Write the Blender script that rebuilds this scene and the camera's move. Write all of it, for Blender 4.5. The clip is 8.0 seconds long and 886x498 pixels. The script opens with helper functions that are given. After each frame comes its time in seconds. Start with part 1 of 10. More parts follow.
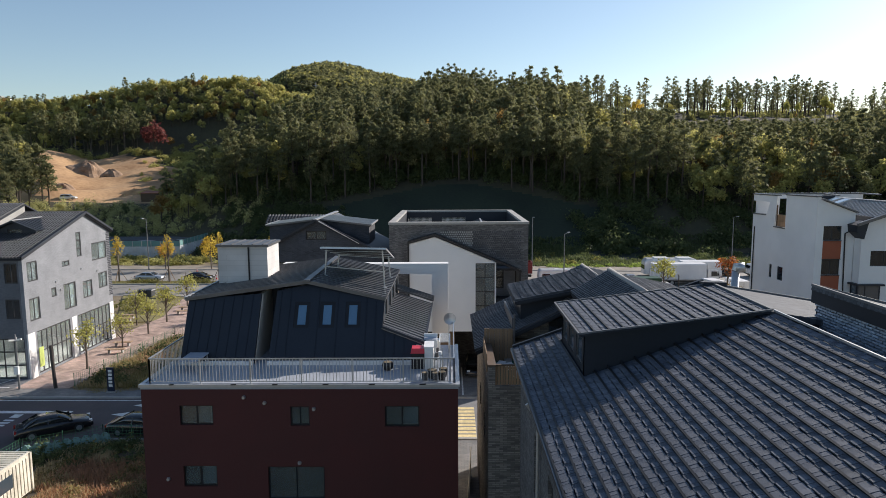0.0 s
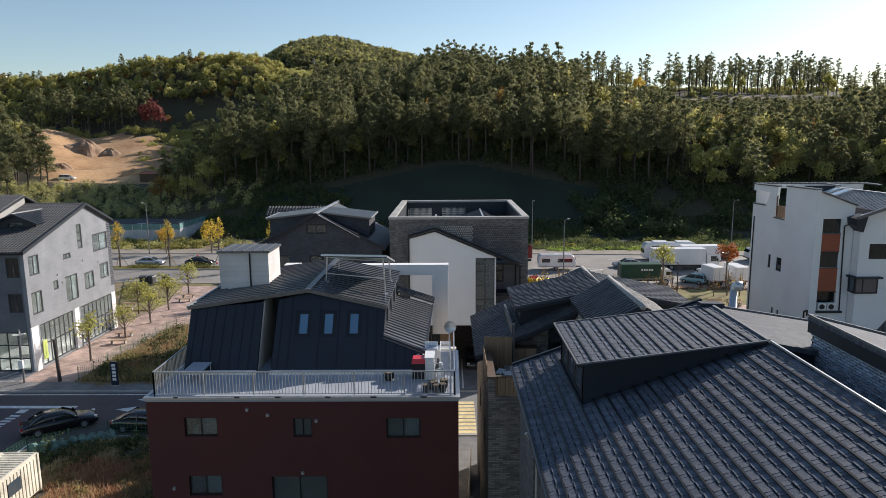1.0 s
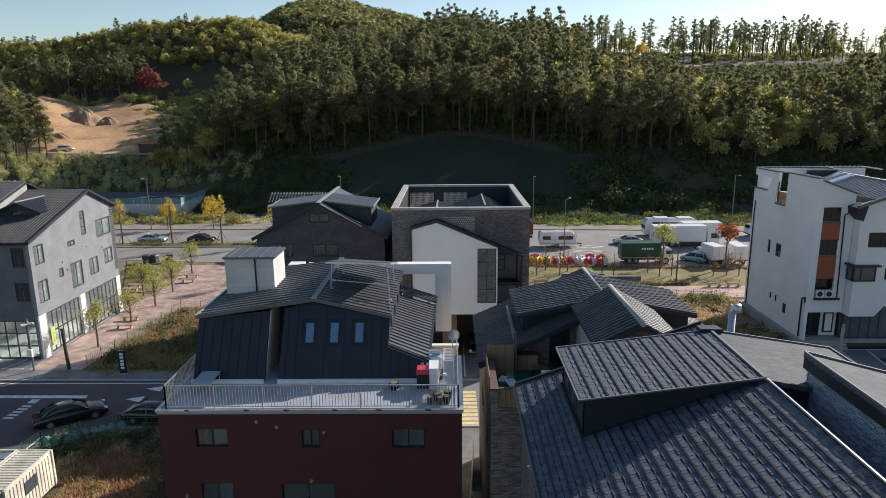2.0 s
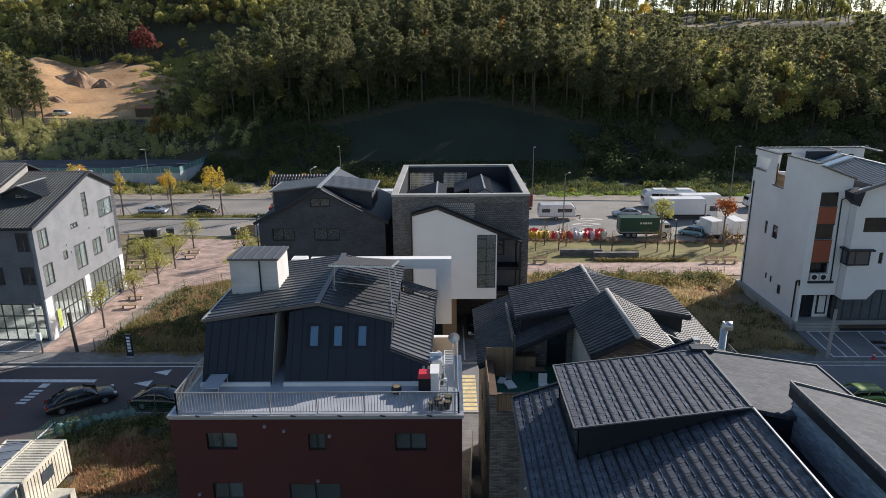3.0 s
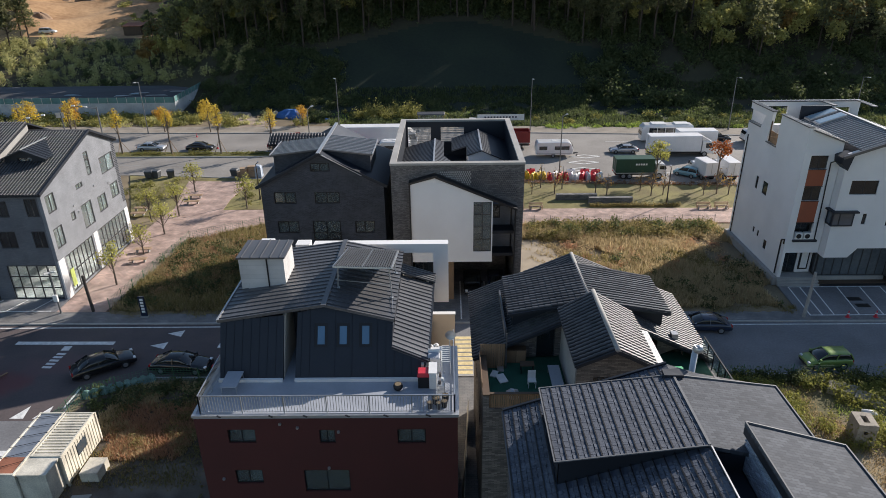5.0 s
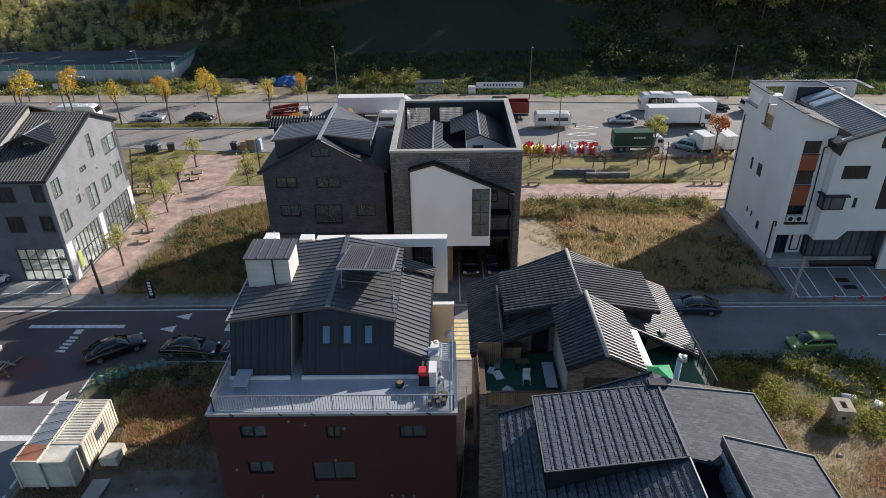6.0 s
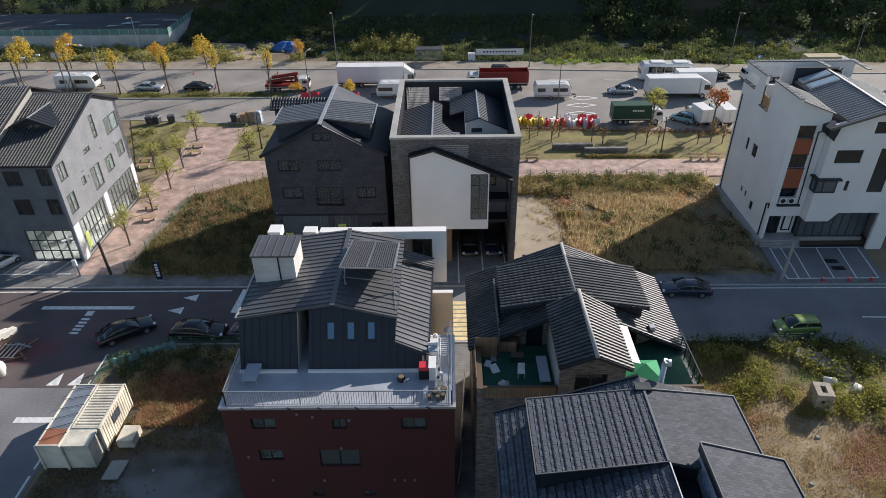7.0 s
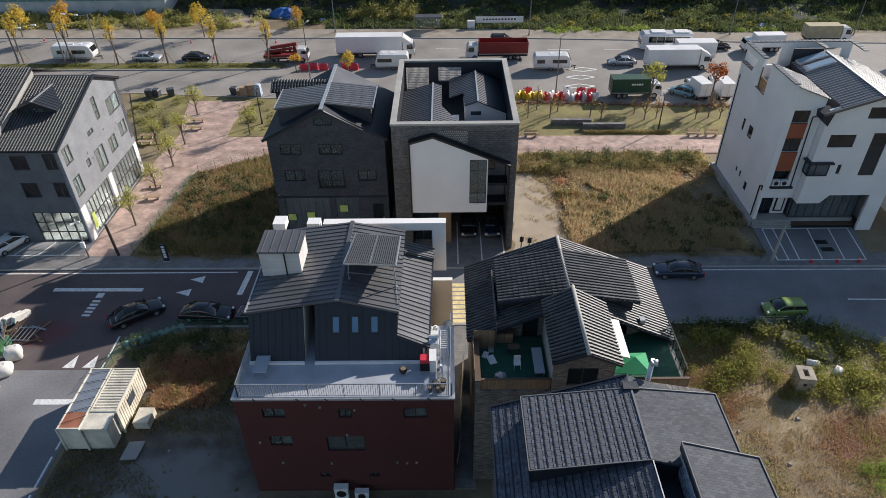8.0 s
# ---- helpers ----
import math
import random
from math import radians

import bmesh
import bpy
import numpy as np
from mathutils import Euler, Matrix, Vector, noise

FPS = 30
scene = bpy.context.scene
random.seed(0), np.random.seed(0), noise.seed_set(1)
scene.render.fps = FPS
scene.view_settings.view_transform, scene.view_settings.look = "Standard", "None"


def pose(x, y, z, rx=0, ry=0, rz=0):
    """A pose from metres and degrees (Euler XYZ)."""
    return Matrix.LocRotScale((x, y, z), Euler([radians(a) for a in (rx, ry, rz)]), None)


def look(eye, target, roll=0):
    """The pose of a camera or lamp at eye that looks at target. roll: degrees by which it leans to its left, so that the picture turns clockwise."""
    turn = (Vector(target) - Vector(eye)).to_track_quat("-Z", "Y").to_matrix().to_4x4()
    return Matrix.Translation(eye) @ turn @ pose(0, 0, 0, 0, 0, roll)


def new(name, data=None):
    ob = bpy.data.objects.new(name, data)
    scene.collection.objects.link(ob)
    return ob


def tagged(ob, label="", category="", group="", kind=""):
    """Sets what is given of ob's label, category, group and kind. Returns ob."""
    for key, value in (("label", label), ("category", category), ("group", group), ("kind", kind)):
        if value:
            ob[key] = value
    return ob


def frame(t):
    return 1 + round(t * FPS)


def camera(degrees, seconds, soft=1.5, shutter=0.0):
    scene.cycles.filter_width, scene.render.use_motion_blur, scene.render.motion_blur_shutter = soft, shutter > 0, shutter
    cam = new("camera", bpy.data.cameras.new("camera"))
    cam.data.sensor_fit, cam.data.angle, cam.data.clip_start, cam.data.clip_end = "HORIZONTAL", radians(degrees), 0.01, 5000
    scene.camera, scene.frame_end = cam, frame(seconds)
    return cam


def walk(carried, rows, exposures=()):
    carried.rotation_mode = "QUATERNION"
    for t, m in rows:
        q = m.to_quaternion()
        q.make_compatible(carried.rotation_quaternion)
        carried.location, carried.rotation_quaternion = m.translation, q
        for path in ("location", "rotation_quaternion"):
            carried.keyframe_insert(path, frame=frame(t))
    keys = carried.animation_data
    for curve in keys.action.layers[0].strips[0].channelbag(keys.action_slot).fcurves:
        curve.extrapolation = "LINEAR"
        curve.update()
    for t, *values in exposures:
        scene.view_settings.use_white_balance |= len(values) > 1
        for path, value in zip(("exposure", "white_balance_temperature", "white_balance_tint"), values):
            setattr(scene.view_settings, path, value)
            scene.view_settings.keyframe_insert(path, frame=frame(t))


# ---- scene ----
cam = camera(68.1, 8.0, soft=0.5)
PATH = [
    (0, (-0.069, -0.048, 19.139), (-0.092, 2.036, 18.881), -0.3),
    (0.5, (-0.055, -0.014, 19.962), (-0.078, 2.065, 19.664), -0.3),
    (1, (-0.08, 0.048, 20.888), (-0.103, 2.12, 20.549), -0.4),
    (1.5, (-0.155, 0.121, 22.071), (-0.18, 2.183, 21.676), -0.5),
    (3, (-0.271, 0.085, 25.938), (-0.294, 2.101, 25.349), -0.5),
    (3.5, (-0.23, 0.066, 27.311), (-0.253, 2.059, 26.65), -0.6),
    (4, (-0.202, 0.04, 28.71), (-0.224, 2.008, 27.978), -0.7),
    (4.5, (-0.143, 0.05, 30.268), (-0.164, 1.989, 29.462), -0.7),
    (6, (-0.078, 0.026, 35.155), (-0.097, 1.868, 34.145), -0.8),
    (6.5, (-0.011, 0.064, 36.786), (-0.029, 1.869, 35.712), -0.8),
    (7, (-0.009, 0.134, 38.421), (-0.028, 1.899, 37.283), -0.8),
    (7.5, (-0.024, 0.249, 40.065), (-0.042, 1.972, 38.866), -0.8),
    (8, (-0.026, 0.303, 41.588), (-0.043, 1.987, 40.333), -0.8),
]
walk(cam, [(t, look(eye, target, roll)) for t, eye, target, roll in PATH])

# ---- light ----
SUN_AZ, SUN_EL = math.atan2(0.638, 0.77), radians(25.6)
scene.world = bpy.data.worlds.new("sky")
scene.world.use_nodes = True
wn = scene.world.node_tree.nodes
sky = wn.new("ShaderNodeTexSky")
sky.sky_type, sky.sun_disc = "NISHITA", False
sky.sun_elevation, sky.sun_rotation = SUN_EL, math.pi / 2 - SUN_AZ
sky.air_density, sky.dust_density, sky.ozone_density = 1.0, 0.4, 1.6
scene.world.node_tree.links.new(sky.outputs[0], wn["Background"].inputs[0])
wn["Background"].inputs[1].default_value = 0.099
sun_data = bpy.data.lights.new("sun", "SUN")
sun_data.energy, sun_data.angle, sun_data.color = 5.0, radians(0.5), (1.0, 0.917, 0.84)
sun = new("sun", sun_data)
SUN_DIR = Vector((math.cos(SUN_EL) * math.cos(SUN_AZ), math.cos(SUN_EL) * math.sin(SUN_AZ), math.sin(SUN_EL)))
sun.matrix_world = look(SUN_DIR * 300, (0, 0, 0))
scene.view_settings.exposure = 0.4

# ---- mesh helpers ----
from mathutils.geometry import tessellate_polygon


class Geo:
    """Points and faces of one part."""

    def __init__(self):
        self.v, self.f = [], []

    def add(self, vs, fs):
        o = len(self.v)
        self.v += [tuple(p) for p in vs]
        self.f += [tuple(i + o for i in f) for f in fs]
        return self

    def box(self, x0, x1, y0, y1, z0, z1):
        vs = [(x, y, z) for z in (z0, z1) for y in (y0, y1) for x in (x0, x1)]
        return self.add(vs, [(0, 2, 3, 1), (4, 5, 7, 6), (0, 1, 5, 4), (2, 6, 7, 3), (0, 4, 6, 2), (1, 3, 7, 5)])

    def bar(self, p, q, w, h, up=(0, 0, 1)):
        """A square bar from p to q."""
        p, q, up = Vector(p), Vector(q), Vector(up)
        d = (q - p).normalized()
        s = d.cross(up)
        s = s.normalized() if s.length > 1e-4 else Vector((1, 0, 0))
        t = s.cross(d)
        vs = [c + a * s * w / 2 + b * t * h / 2 for c in (p, q) for a, b in ((-1, -1), (1, -1), (1, 1), (-1, 1))]
        return self.add(vs, [(0, 1, 2, 3), (7, 6, 5, 4), (0, 4, 5, 1), (1, 5, 6, 2), (2, 6, 7, 3), (3, 7, 4, 0)])

    def prism(self, poly, vec):
        """A polygon pushed along vec."""
        n, vec = len(poly), Vector(vec)
        vs = [Vector(p) for p in poly] + [Vector(p) + vec for p in poly]
        fs = [tuple(range(n)), tuple(range(2 * n - 1, n - 1, -1))]
        fs += [(i, i + n, (i + 1) % n + n, (i + 1) % n) for i in range(n)]
        return self.add(vs, fs)

    def cyl(self, p, q, r0, r1=None, n=8):
        p, q = Vector(p), Vector(q)
        r1 = r0 if r1 is None else r1
        d = (q - p).normalized()
        s = d.cross(Vector((0, 0, 1)))
        s = s.normalized() if s.length > 1e-3 else Vector((1, 0, 0))
        t = d.cross(s)
        ring = [(math.cos(i * math.tau / n), math.sin(i * math.tau / n)) for i in range(n)]
        vs = [p + r0 * (a * s + b * t) for a, b in ring] + [q + r1 * (a * s + b * t) for a, b in ring]
        fs = [(i, (i + 1) % n, (i + 1) % n + n, i + n) for i in range(n)]
        return self.add(vs, fs + [tuple(range(n - 1, -1, -1)), tuple(range(n, 2 * n))])

    def loft(self, rings, caps=True):
        n, o = len(rings[0]), len(self.v)
        self.v += [tuple(p) for r in rings for p in r]
        for k in range(len(rings) - 1):
            for i in range(n):
                j = (i + 1) % n
                self.f.append((o + k * n + i, o + k * n + j, o + (k + 1) * n + j, o + (k + 1) * n + i))
        if caps:
            self.f.append(tuple(o + i for i in range(n - 1, -1, -1)))
            self.f.append(tuple(o + (len(rings) - 1) * n + i for i in range(n)))
        return self

    def plate(self, fr, outer, holes, thick):
        """A wall in the plane fr with holes through it; thick goes inwards."""
        loops = [outer] + holes
        flat = [p for lp in loops for p in lp]
        tris = tessellate_polygon([[Vector((a, b, 0)) for a, b in lp] for lp in loops])
        n = len(flat)
        vs = [fr.at(a, b, 0) for a, b in flat] + [fr.at(a, b, -thick) for a, b in flat]
        fs = [tuple(t) for t in tris] + [tuple(i + n for i in reversed(t)) for t in tris]
        k = 0
        for lp in loops:
            m = len(lp)
            fs += [(k + i, k + (i + 1) % m, k + (i + 1) % m + n, k + i + n) for i in range(m)]
            k += m
        return self.add(vs, fs)


class Plane:
    """A plane with its own two directions; n points outwards."""

    def __init__(self, o, u, v):
        self.o, self.u, self.v = Vector(o), Vector(u).normalized(), Vector(v).normalized()
        self.n = self.u.cross(self.v)

    def at(self, a, b, c=0.0):
        return self.o + self.u * float(a) + self.v * float(b) + self.n * float(c)


def facing_front(x, y, z=0):
    return Plane((x, y, z), (1, 0, 0), (0, 0, 1))


def facing_right(x, y, z=0):
    return Plane((x, y, z), (0, 1, 0), (0, 0, 1))


def facing_left(x, y, z=0):
    return Plane((x, y, z), (0, -1, 0), (0, 0, 1))


def facing_back(x, y, z=0):
    return Plane((x, y, z), (-1, 0, 0), (0, 0, 1))


def rect(a0, a1, b0, b1):
    return [(a0, b0), (a1, b0), (a1, b1), (a0, b1)]


def mesh_of(name, geo, material, fix=True, smooth=False):
    me = bpy.data.meshes.new(name)
    me.from_pydata([tuple(p) for p in geo.v], [], geo.f)
    if fix and len(geo.f) < 6000:
        bm = bmesh.new()
        bm.from_mesh(me)
        bmesh.ops.recalc_face_normals(bm, faces=bm.faces)
        bm.to_mesh(me)
        bm.free()
    if smooth:
        me.polygons.foreach_set("use_smooth", [True] * len(me.polygons))
    me.materials.append(material)
    return me


def part(name, geo, material, parent, label="", fix=True, smooth=False, kind=""):
    me = geo if isinstance(geo, bpy.types.Mesh) else mesh_of(name, geo, material, fix, smooth)
    ob = new(name, me)
    ob.parent = parent
    return tagged(ob, label, kind=kind)


def thing(name, label, category, group="", kind="", at=(0, 0, 0)):
    ob = new(name)
    ob.location = at
    ob.empty_display_size = 0.3
    return tagged(ob, label, category, group, kind)


def single(name, geo, material, label, category, group="", kind="", fix=True, smooth=False):
    return tagged(new(name, mesh_of(name, geo, material, fix, smooth)), label, category, group, kind)


def quads_mesh(name, co, material, corners=4):
    """A mesh of loose faces from an array of corners (n, corners, 3)."""
    n = len(co)
    me = bpy.data.meshes.new(name)
    me.vertices.add(n * corners)
    me.vertices.foreach_set("co", co.astype(np.float32).ravel())
    me.loops.add(n * corners)
    me.loops.foreach_set("vertex_index", np.arange(n * corners, dtype=np.int32))
    me.polygons.add(n)
    me.polygons.foreach_set("loop_start", np.arange(0, n * corners, corners, dtype=np.int32))
    me.update(calc_edges=True)
    me.materials.append(material)
    return me


# ---- materials ----
def shade(c, k):
    return tuple(min(1.0, x * k) for x in c)


def mat(name, col, rough=0.75, metal=0.0, var=0.18, scale=0.6, fine=14.0, bump=0.2, col2=None, island=0.0, obrand=0.0, spec=0.5, stretch=None, coat=0.0):
    """A surface with broad stains and fine grain; island and obrand vary it piece by piece."""
    m = bpy.data.materials.new(name)
    m.use_nodes = True
    nt = m.node_tree
    nd, ln = nt.nodes, nt.links
    b = nd["Principled BSDF"]
    b.inputs["Roughness"].default_value, b.inputs["Metallic"].default_value = rough, metal
    b.inputs["Specular IOR Level"].default_value = spec
    b.inputs["Coat Weight"].default_value = coat
    tc = nd.new("ShaderNodeTexCoord")
    vec = tc.outputs["Object"]
    if stretch:
        mp = nd.new("ShaderNodeMapping")
        mp.inputs["Scale"].default_value = stretch
        ln.new(vec, mp.inputs[0])
        vec = mp.outputs[0]
    n1, n2 = nd.new("ShaderNodeTexNoise"), nd.new("ShaderNodeTexNoise")
    for n, s in ((n1, scale), (n2, fine)):
        n.inputs["Scale"].default_value, n.inputs["Detail"].default_value = s, 5.0
        ln.new(vec, n.inputs["Vector"])
    add = nd.new("ShaderNodeMath")
    add.operation = "MULTIPLY_ADD"
    ln.new(n1.outputs[0], add.inputs[0])
    add.inputs[1].default_value = 1.7
    half = nd.new("ShaderNodeMath")
    half.operation = "MULTIPLY_ADD"
    ln.new(n2.outputs[0], half.inputs[0])
    half.inputs[1].default_value, half.inputs[2].default_value = 0.9, -0.8
    ln.new(half.outputs[0], add.inputs[2])
    fac = add.outputs[0]
    for amount, node, sock in ((island, "ShaderNodeNewGeometry", "Random Per Island"), (obrand, "ShaderNodeObjectInfo", "Random")):
        if amount:
            g = nd.new(node)
            mx = nd.new("ShaderNodeMix")
            mx.inputs[0].default_value = amount
            ln.new(fac, mx.inputs[2])
            ln.new(g.outputs[sock], mx.inputs[3])
            fac = mx.outputs[0]
    mix = nd.new("ShaderNodeMix")
    mix.data_type = "RGBA"
    mix.inputs[6].default_value = (*shade(col, 1 - var), 1)
    mix.inputs[7].default_value = (*(col2 or shade(col, 1 + var)), 1)
    ln.new(fac, mix.inputs[0])
    ln.new(mix.outputs[2], b.inputs["Base Color"])
    rg = nd.new("ShaderNodeMath")
    rg.operation = "MULTIPLY_ADD"
    ln.new(n1.outputs[0], rg.inputs[0])
    rg.inputs[1].default_value, rg.inputs[2].default_value = 0.24 * rough, rough * 0.88
    ln.new(rg.outputs[0], b.inputs["Roughness"])
    if bump:
        bp = nd.new("ShaderNodeBump")
        bp.inputs["Strength"].default_value, bp.inputs["Distance"].default_value = bump, 0.02
        ln.new(n2.outputs[0], bp.inputs["Height"])
        ln.new(bp.outputs[0], b.inputs["Normal"])
    return m


def brick_mat(name, c1, c2, mortar, width=0.24, height=0.075, joint=0.008, rough=0.85, along="wall", bump=0.6, stain=0.25):
    """Courses of small bricks; along 'wall' runs round the corners, 'floor' lies flat."""
    m = bpy.data.materials.new(name)
    m.use_nodes = True
    nt = m.node_tree
    nd, ln = nt.nodes, nt.links
    b = nd["Principled BSDF"]
    b.inputs["Roughness"].default_value = rough
    tc, sp, cb = nd.new("ShaderNodeTexCoord"), nd.new("ShaderNodeSeparateXYZ"), nd.new("ShaderNodeCombineXYZ")
    ln.new(tc.outputs["Object"], sp.inputs[0])
    if along == "wall":
        ad = nd.new("ShaderNodeMath")
        ln.new(sp.outputs[0], ad.inputs[0])
        ln.new(sp.outputs[1], ad.inputs[1])
        ln.new(ad.outputs[0], cb.inputs[0])
        ln.new(sp.outputs[2], cb.inputs[1])
    else:
        ln.new(sp.outputs[0], cb.inputs[0])
        ln.new(sp.outputs[1], cb.inputs[1])
    br = nd.new("ShaderNodeTexBrick")
    ln.new(cb.outputs[0], br.inputs["Vector"])
    br.inputs["Color1"].default_value, br.inputs["Color2"].default_value, br.inputs["Mortar"].default_value = (*c1, 1), (*c2, 1), (*mortar, 1)
    br.inputs["Scale"].default_value, br.inputs["Mortar Size"].default_value = 1.0, joint
    br.inputs["Brick Width"].default_value, br.inputs["Row Height"].default_value = width, height
    ns = nd.new("ShaderNodeTexNoise")
    ns.inputs["Scale"].default_value, ns.inputs["Detail"].default_value = 0.7, 6.0
    ln.new(tc.outputs["Object"], ns.inputs["Vector"])
    mr = nd.new("ShaderNodeMapRange")
    ln.new(ns.outputs[0], mr.inputs[0])
    mr.inputs[1].default_value, mr.inputs[2].default_value = 0.3, 0.7
    mr.inputs[3].default_value, mr.inputs[4].default_value = 1 - stain, 1 + stain
    mx = nd.new("ShaderNodeMix")
    mx.data_type, mx.blend_type = "RGBA", "MULTIPLY"
    mx.inputs[0].default_value = 1.0
    ln.new(br.outputs[0], mx.inputs[6])
    ln.new(mr.outputs[0], mx.inputs[7])
    ln.new(mx.outputs[2], b.inputs["Base Color"])
    bp = nd.new("ShaderNodeBump")
    bp.inputs["Strength"].default_value, bp.inputs["Distance"].default_value = bump, 0.01
    bp.invert = True
    ln.new(br.outputs["Fac"], bp.inputs["Height"])
    ln.new(bp.outputs[0], b.inputs["Normal"])
    return m


def glass_mat(name, tint, see=0.9):
    m = bpy.data.materials.new(name)
    m.use_nodes = True
    b = m.node_tree.nodes["Principled BSDF"]
    b.inputs["Base Color"].default_value = (*tint, 1)
    b.inputs["Roughness"].default_value, b.inputs["IOR"].default_value = 0.03, 1.5
    b.inputs["Transmission Weight"].default_value = see
    return m


def leaf_mat(name, col, col2, fine=2.0, island=0.5, thin=0.55):
    """Leaves: colour varies leaf by leaf, and lets a little light through."""
    m = mat(name, col, rough=0.65, var=0.3, scale=0.15, fine=fine, bump=0.0, col2=col2, island=island, spec=0.25)
    nt = m.node_tree
    b = nt.nodes["Principled BSDF"]
    tr, mx = nt.nodes.new("ShaderNodeBsdfTranslucent"), nt.nodes.new("ShaderNodeMixShader")
    nt.links.new(b.inputs["Base Color"].links[0].from_socket, tr.inputs[0])
    mx.inputs[0].default_value = thin
    nt.links.new(b.outputs[0], mx.inputs[1])
    nt.links.new(tr.outputs[0], mx.inputs[2])
    nt.links.new(mx.outputs[0], nt.nodes["Material Output"].inputs[0])
    return m


def patch_mat(name, base, spots, rough=0.95, bump=0.6, fine=7.0):
    """Soil whose colour drifts into other colours round given places; spots are (x, y, radius x, radius y, colour)."""
    m = mat(name, base[0], rough, var=0.3, scale=0.45, fine=fine, bump=bump, col2=base[1])
    nt = m.node_tree
    nd, ln = nt.nodes, nt.links
    b = nd["Principled BSDF"]
    tc, ns = nd.new("ShaderNodeTexCoord"), nd.new("ShaderNodeTexNoise")
    ns.inputs["Scale"].default_value, ns.inputs["Detail"].default_value = 0.5, 8.0
    ln.new(tc.outputs["Object"], ns.inputs["Vector"])
    col = b.inputs["Base Color"].links[0].from_socket
    for x, y, rx, ry, c in spots:
        mp, ln_, ad, mr, mx = nd.new("ShaderNodeMapping"), nd.new("ShaderNodeVectorMath"), nd.new("ShaderNodeMath"), nd.new("ShaderNodeMapRange"), nd.new("ShaderNodeMix")
        mp.inputs["Location"].default_value = (-x / rx, -y / ry, 0)
        mp.inputs["Scale"].default_value = (1 / rx, 1 / ry, 0)
        ln.new(tc.outputs["Object"], mp.inputs[0])
        ln_.operation = "LENGTH"
        ln.new(mp.outputs[0], ln_.inputs[0])
        ad.operation = "MULTIPLY_ADD"
        ln.new(ns.outputs[0], ad.inputs[0])
        ad.inputs[1].default_value = 1.6
        ln.new(ln_.outputs["Value"], ad.inputs[2])
        mr.inputs[1].default_value, mr.inputs[2].default_value, mr.inputs[3].default_value, mr.inputs[4].default_value = 1.35, 2.15, 0.92, 0.0
        mr.interpolation_type = "SMOOTHSTEP"
        ln.new(ad.outputs[0], mr.inputs[0])
        mx.data_type = "RGBA"
        ln.new(mr.outputs[0], mx.inputs[0])
        ln.new(col, mx.inputs[6])
        mx.inputs[7].default_value = (*c, 1)
        col = mx.outputs[2]
    ln.new(col, b.inputs["Base Color"])
    return m


ASPHALT_WORN = mat("worn_asphalt", (0.25, 0.232, 0.21), 0.85, var=0.34, scale=0.15, fine=3.5, bump=0.35)
ASPHALT = mat("asphalt", (0.18, 0.18, 0.186), 0.85, var=0.38, scale=0.18, fine=6, bump=0.35)
CONCRETE = mat("concrete", (0.34, 0.33, 0.31), 0.85, var=0.25, scale=0.5, fine=12)
KERB = mat("kerb_stone", (0.38, 0.37, 0.35), 0.8, var=0.2, scale=1.5, fine=20)
PAVER = brick_mat("pink_pavers", (0.5, 0.345, 0.285), (0.36, 0.26, 0.22), (0.27, 0.22, 0.19), 0.45, 0.22, 0.016, along="floor", bump=0.3, stain=0.35)
PAVER_GREY = brick_mat("grey_pavers", (0.22, 0.21, 0.2), (0.17, 0.17, 0.17), (0.12, 0.12, 0.12), 0.4, 0.2, 0.012, along="floor", bump=0.3)
WHITE_LINE = mat("road_paint", (0.72, 0.72, 0.7), 0.6, var=0.3, scale=3, fine=25)
YELLOW_LINE = mat("yellow_paint", (0.72, 0.58, 0.3), 0.6, var=0.25, scale=3, fine=25)
RED_WALL = mat("red_render", (0.0853, 0.0235, 0.0209), 0.85, var=0.14, scale=0.5, fine=25, bump=0.25)
METAL_DARK = mat("dark_metal_sheet", (0.019, 0.024, 0.034), 0.55, metal=0.2, var=0.2, scale=0.4, fine=9, bump=0.06)
METAL_ROOF = mat("zinc_roof_sheet", (0.135, 0.135, 0.14), 0.42, metal=0.45, var=0.16, scale=0.5, fine=8, bump=0.05)
EDGE_GREY = mat("painted_edge_trim", (0.13, 0.134, 0.142), 0.65, var=0.15, scale=1, fine=12, bump=0.05)
METAL_TRIM = mat("light_metal_trim", (0.5, 0.5, 0.5), 0.4, metal=0.6, var=0.1, scale=2, fine=20, bump=0.05)
STEEL = mat("galvanised_steel", (0.5, 0.51, 0.52), 0.4, metal=0.75, var=0.15, scale=2, fine=25, bump=0.05)
BLACK_METAL = mat("black_metal", (0.02, 0.02, 0.022), 0.45, metal=0.3, var=0.2, scale=2, fine=20, bump=0.05)
DARK_FRAME = mat("dark_window_frame", (0.03, 0.031, 0.034), 0.5, var=0.15, scale=2, fine=20, bump=0.05)
FLOOR_PAINT = mat("grey_roof_coating", (0.36, 0.385, 0.43), 0.55, var=0.14, scale=0.7, fine=10, bump=0.1)
WHITE_RENDER = mat("white_render", (0.77, 0.76, 0.745), 0.85, var=0.08, scale=0.35, fine=30, bump=0.15)
CREAM_RENDER = mat("cream_render", (0.62, 0.55, 0.46), 0.85, var=0.1, scale=0.5, fine=30, bump=0.15)
BOARD_CONCRETE = brick_mat("pale_concrete_boards", (0.6, 0.58, 0.56), (0.55, 0.53, 0.51), (0.42, 0.41, 0.4), 2.6, 0.3, 0.006, bump=0.2, stain=0.12)
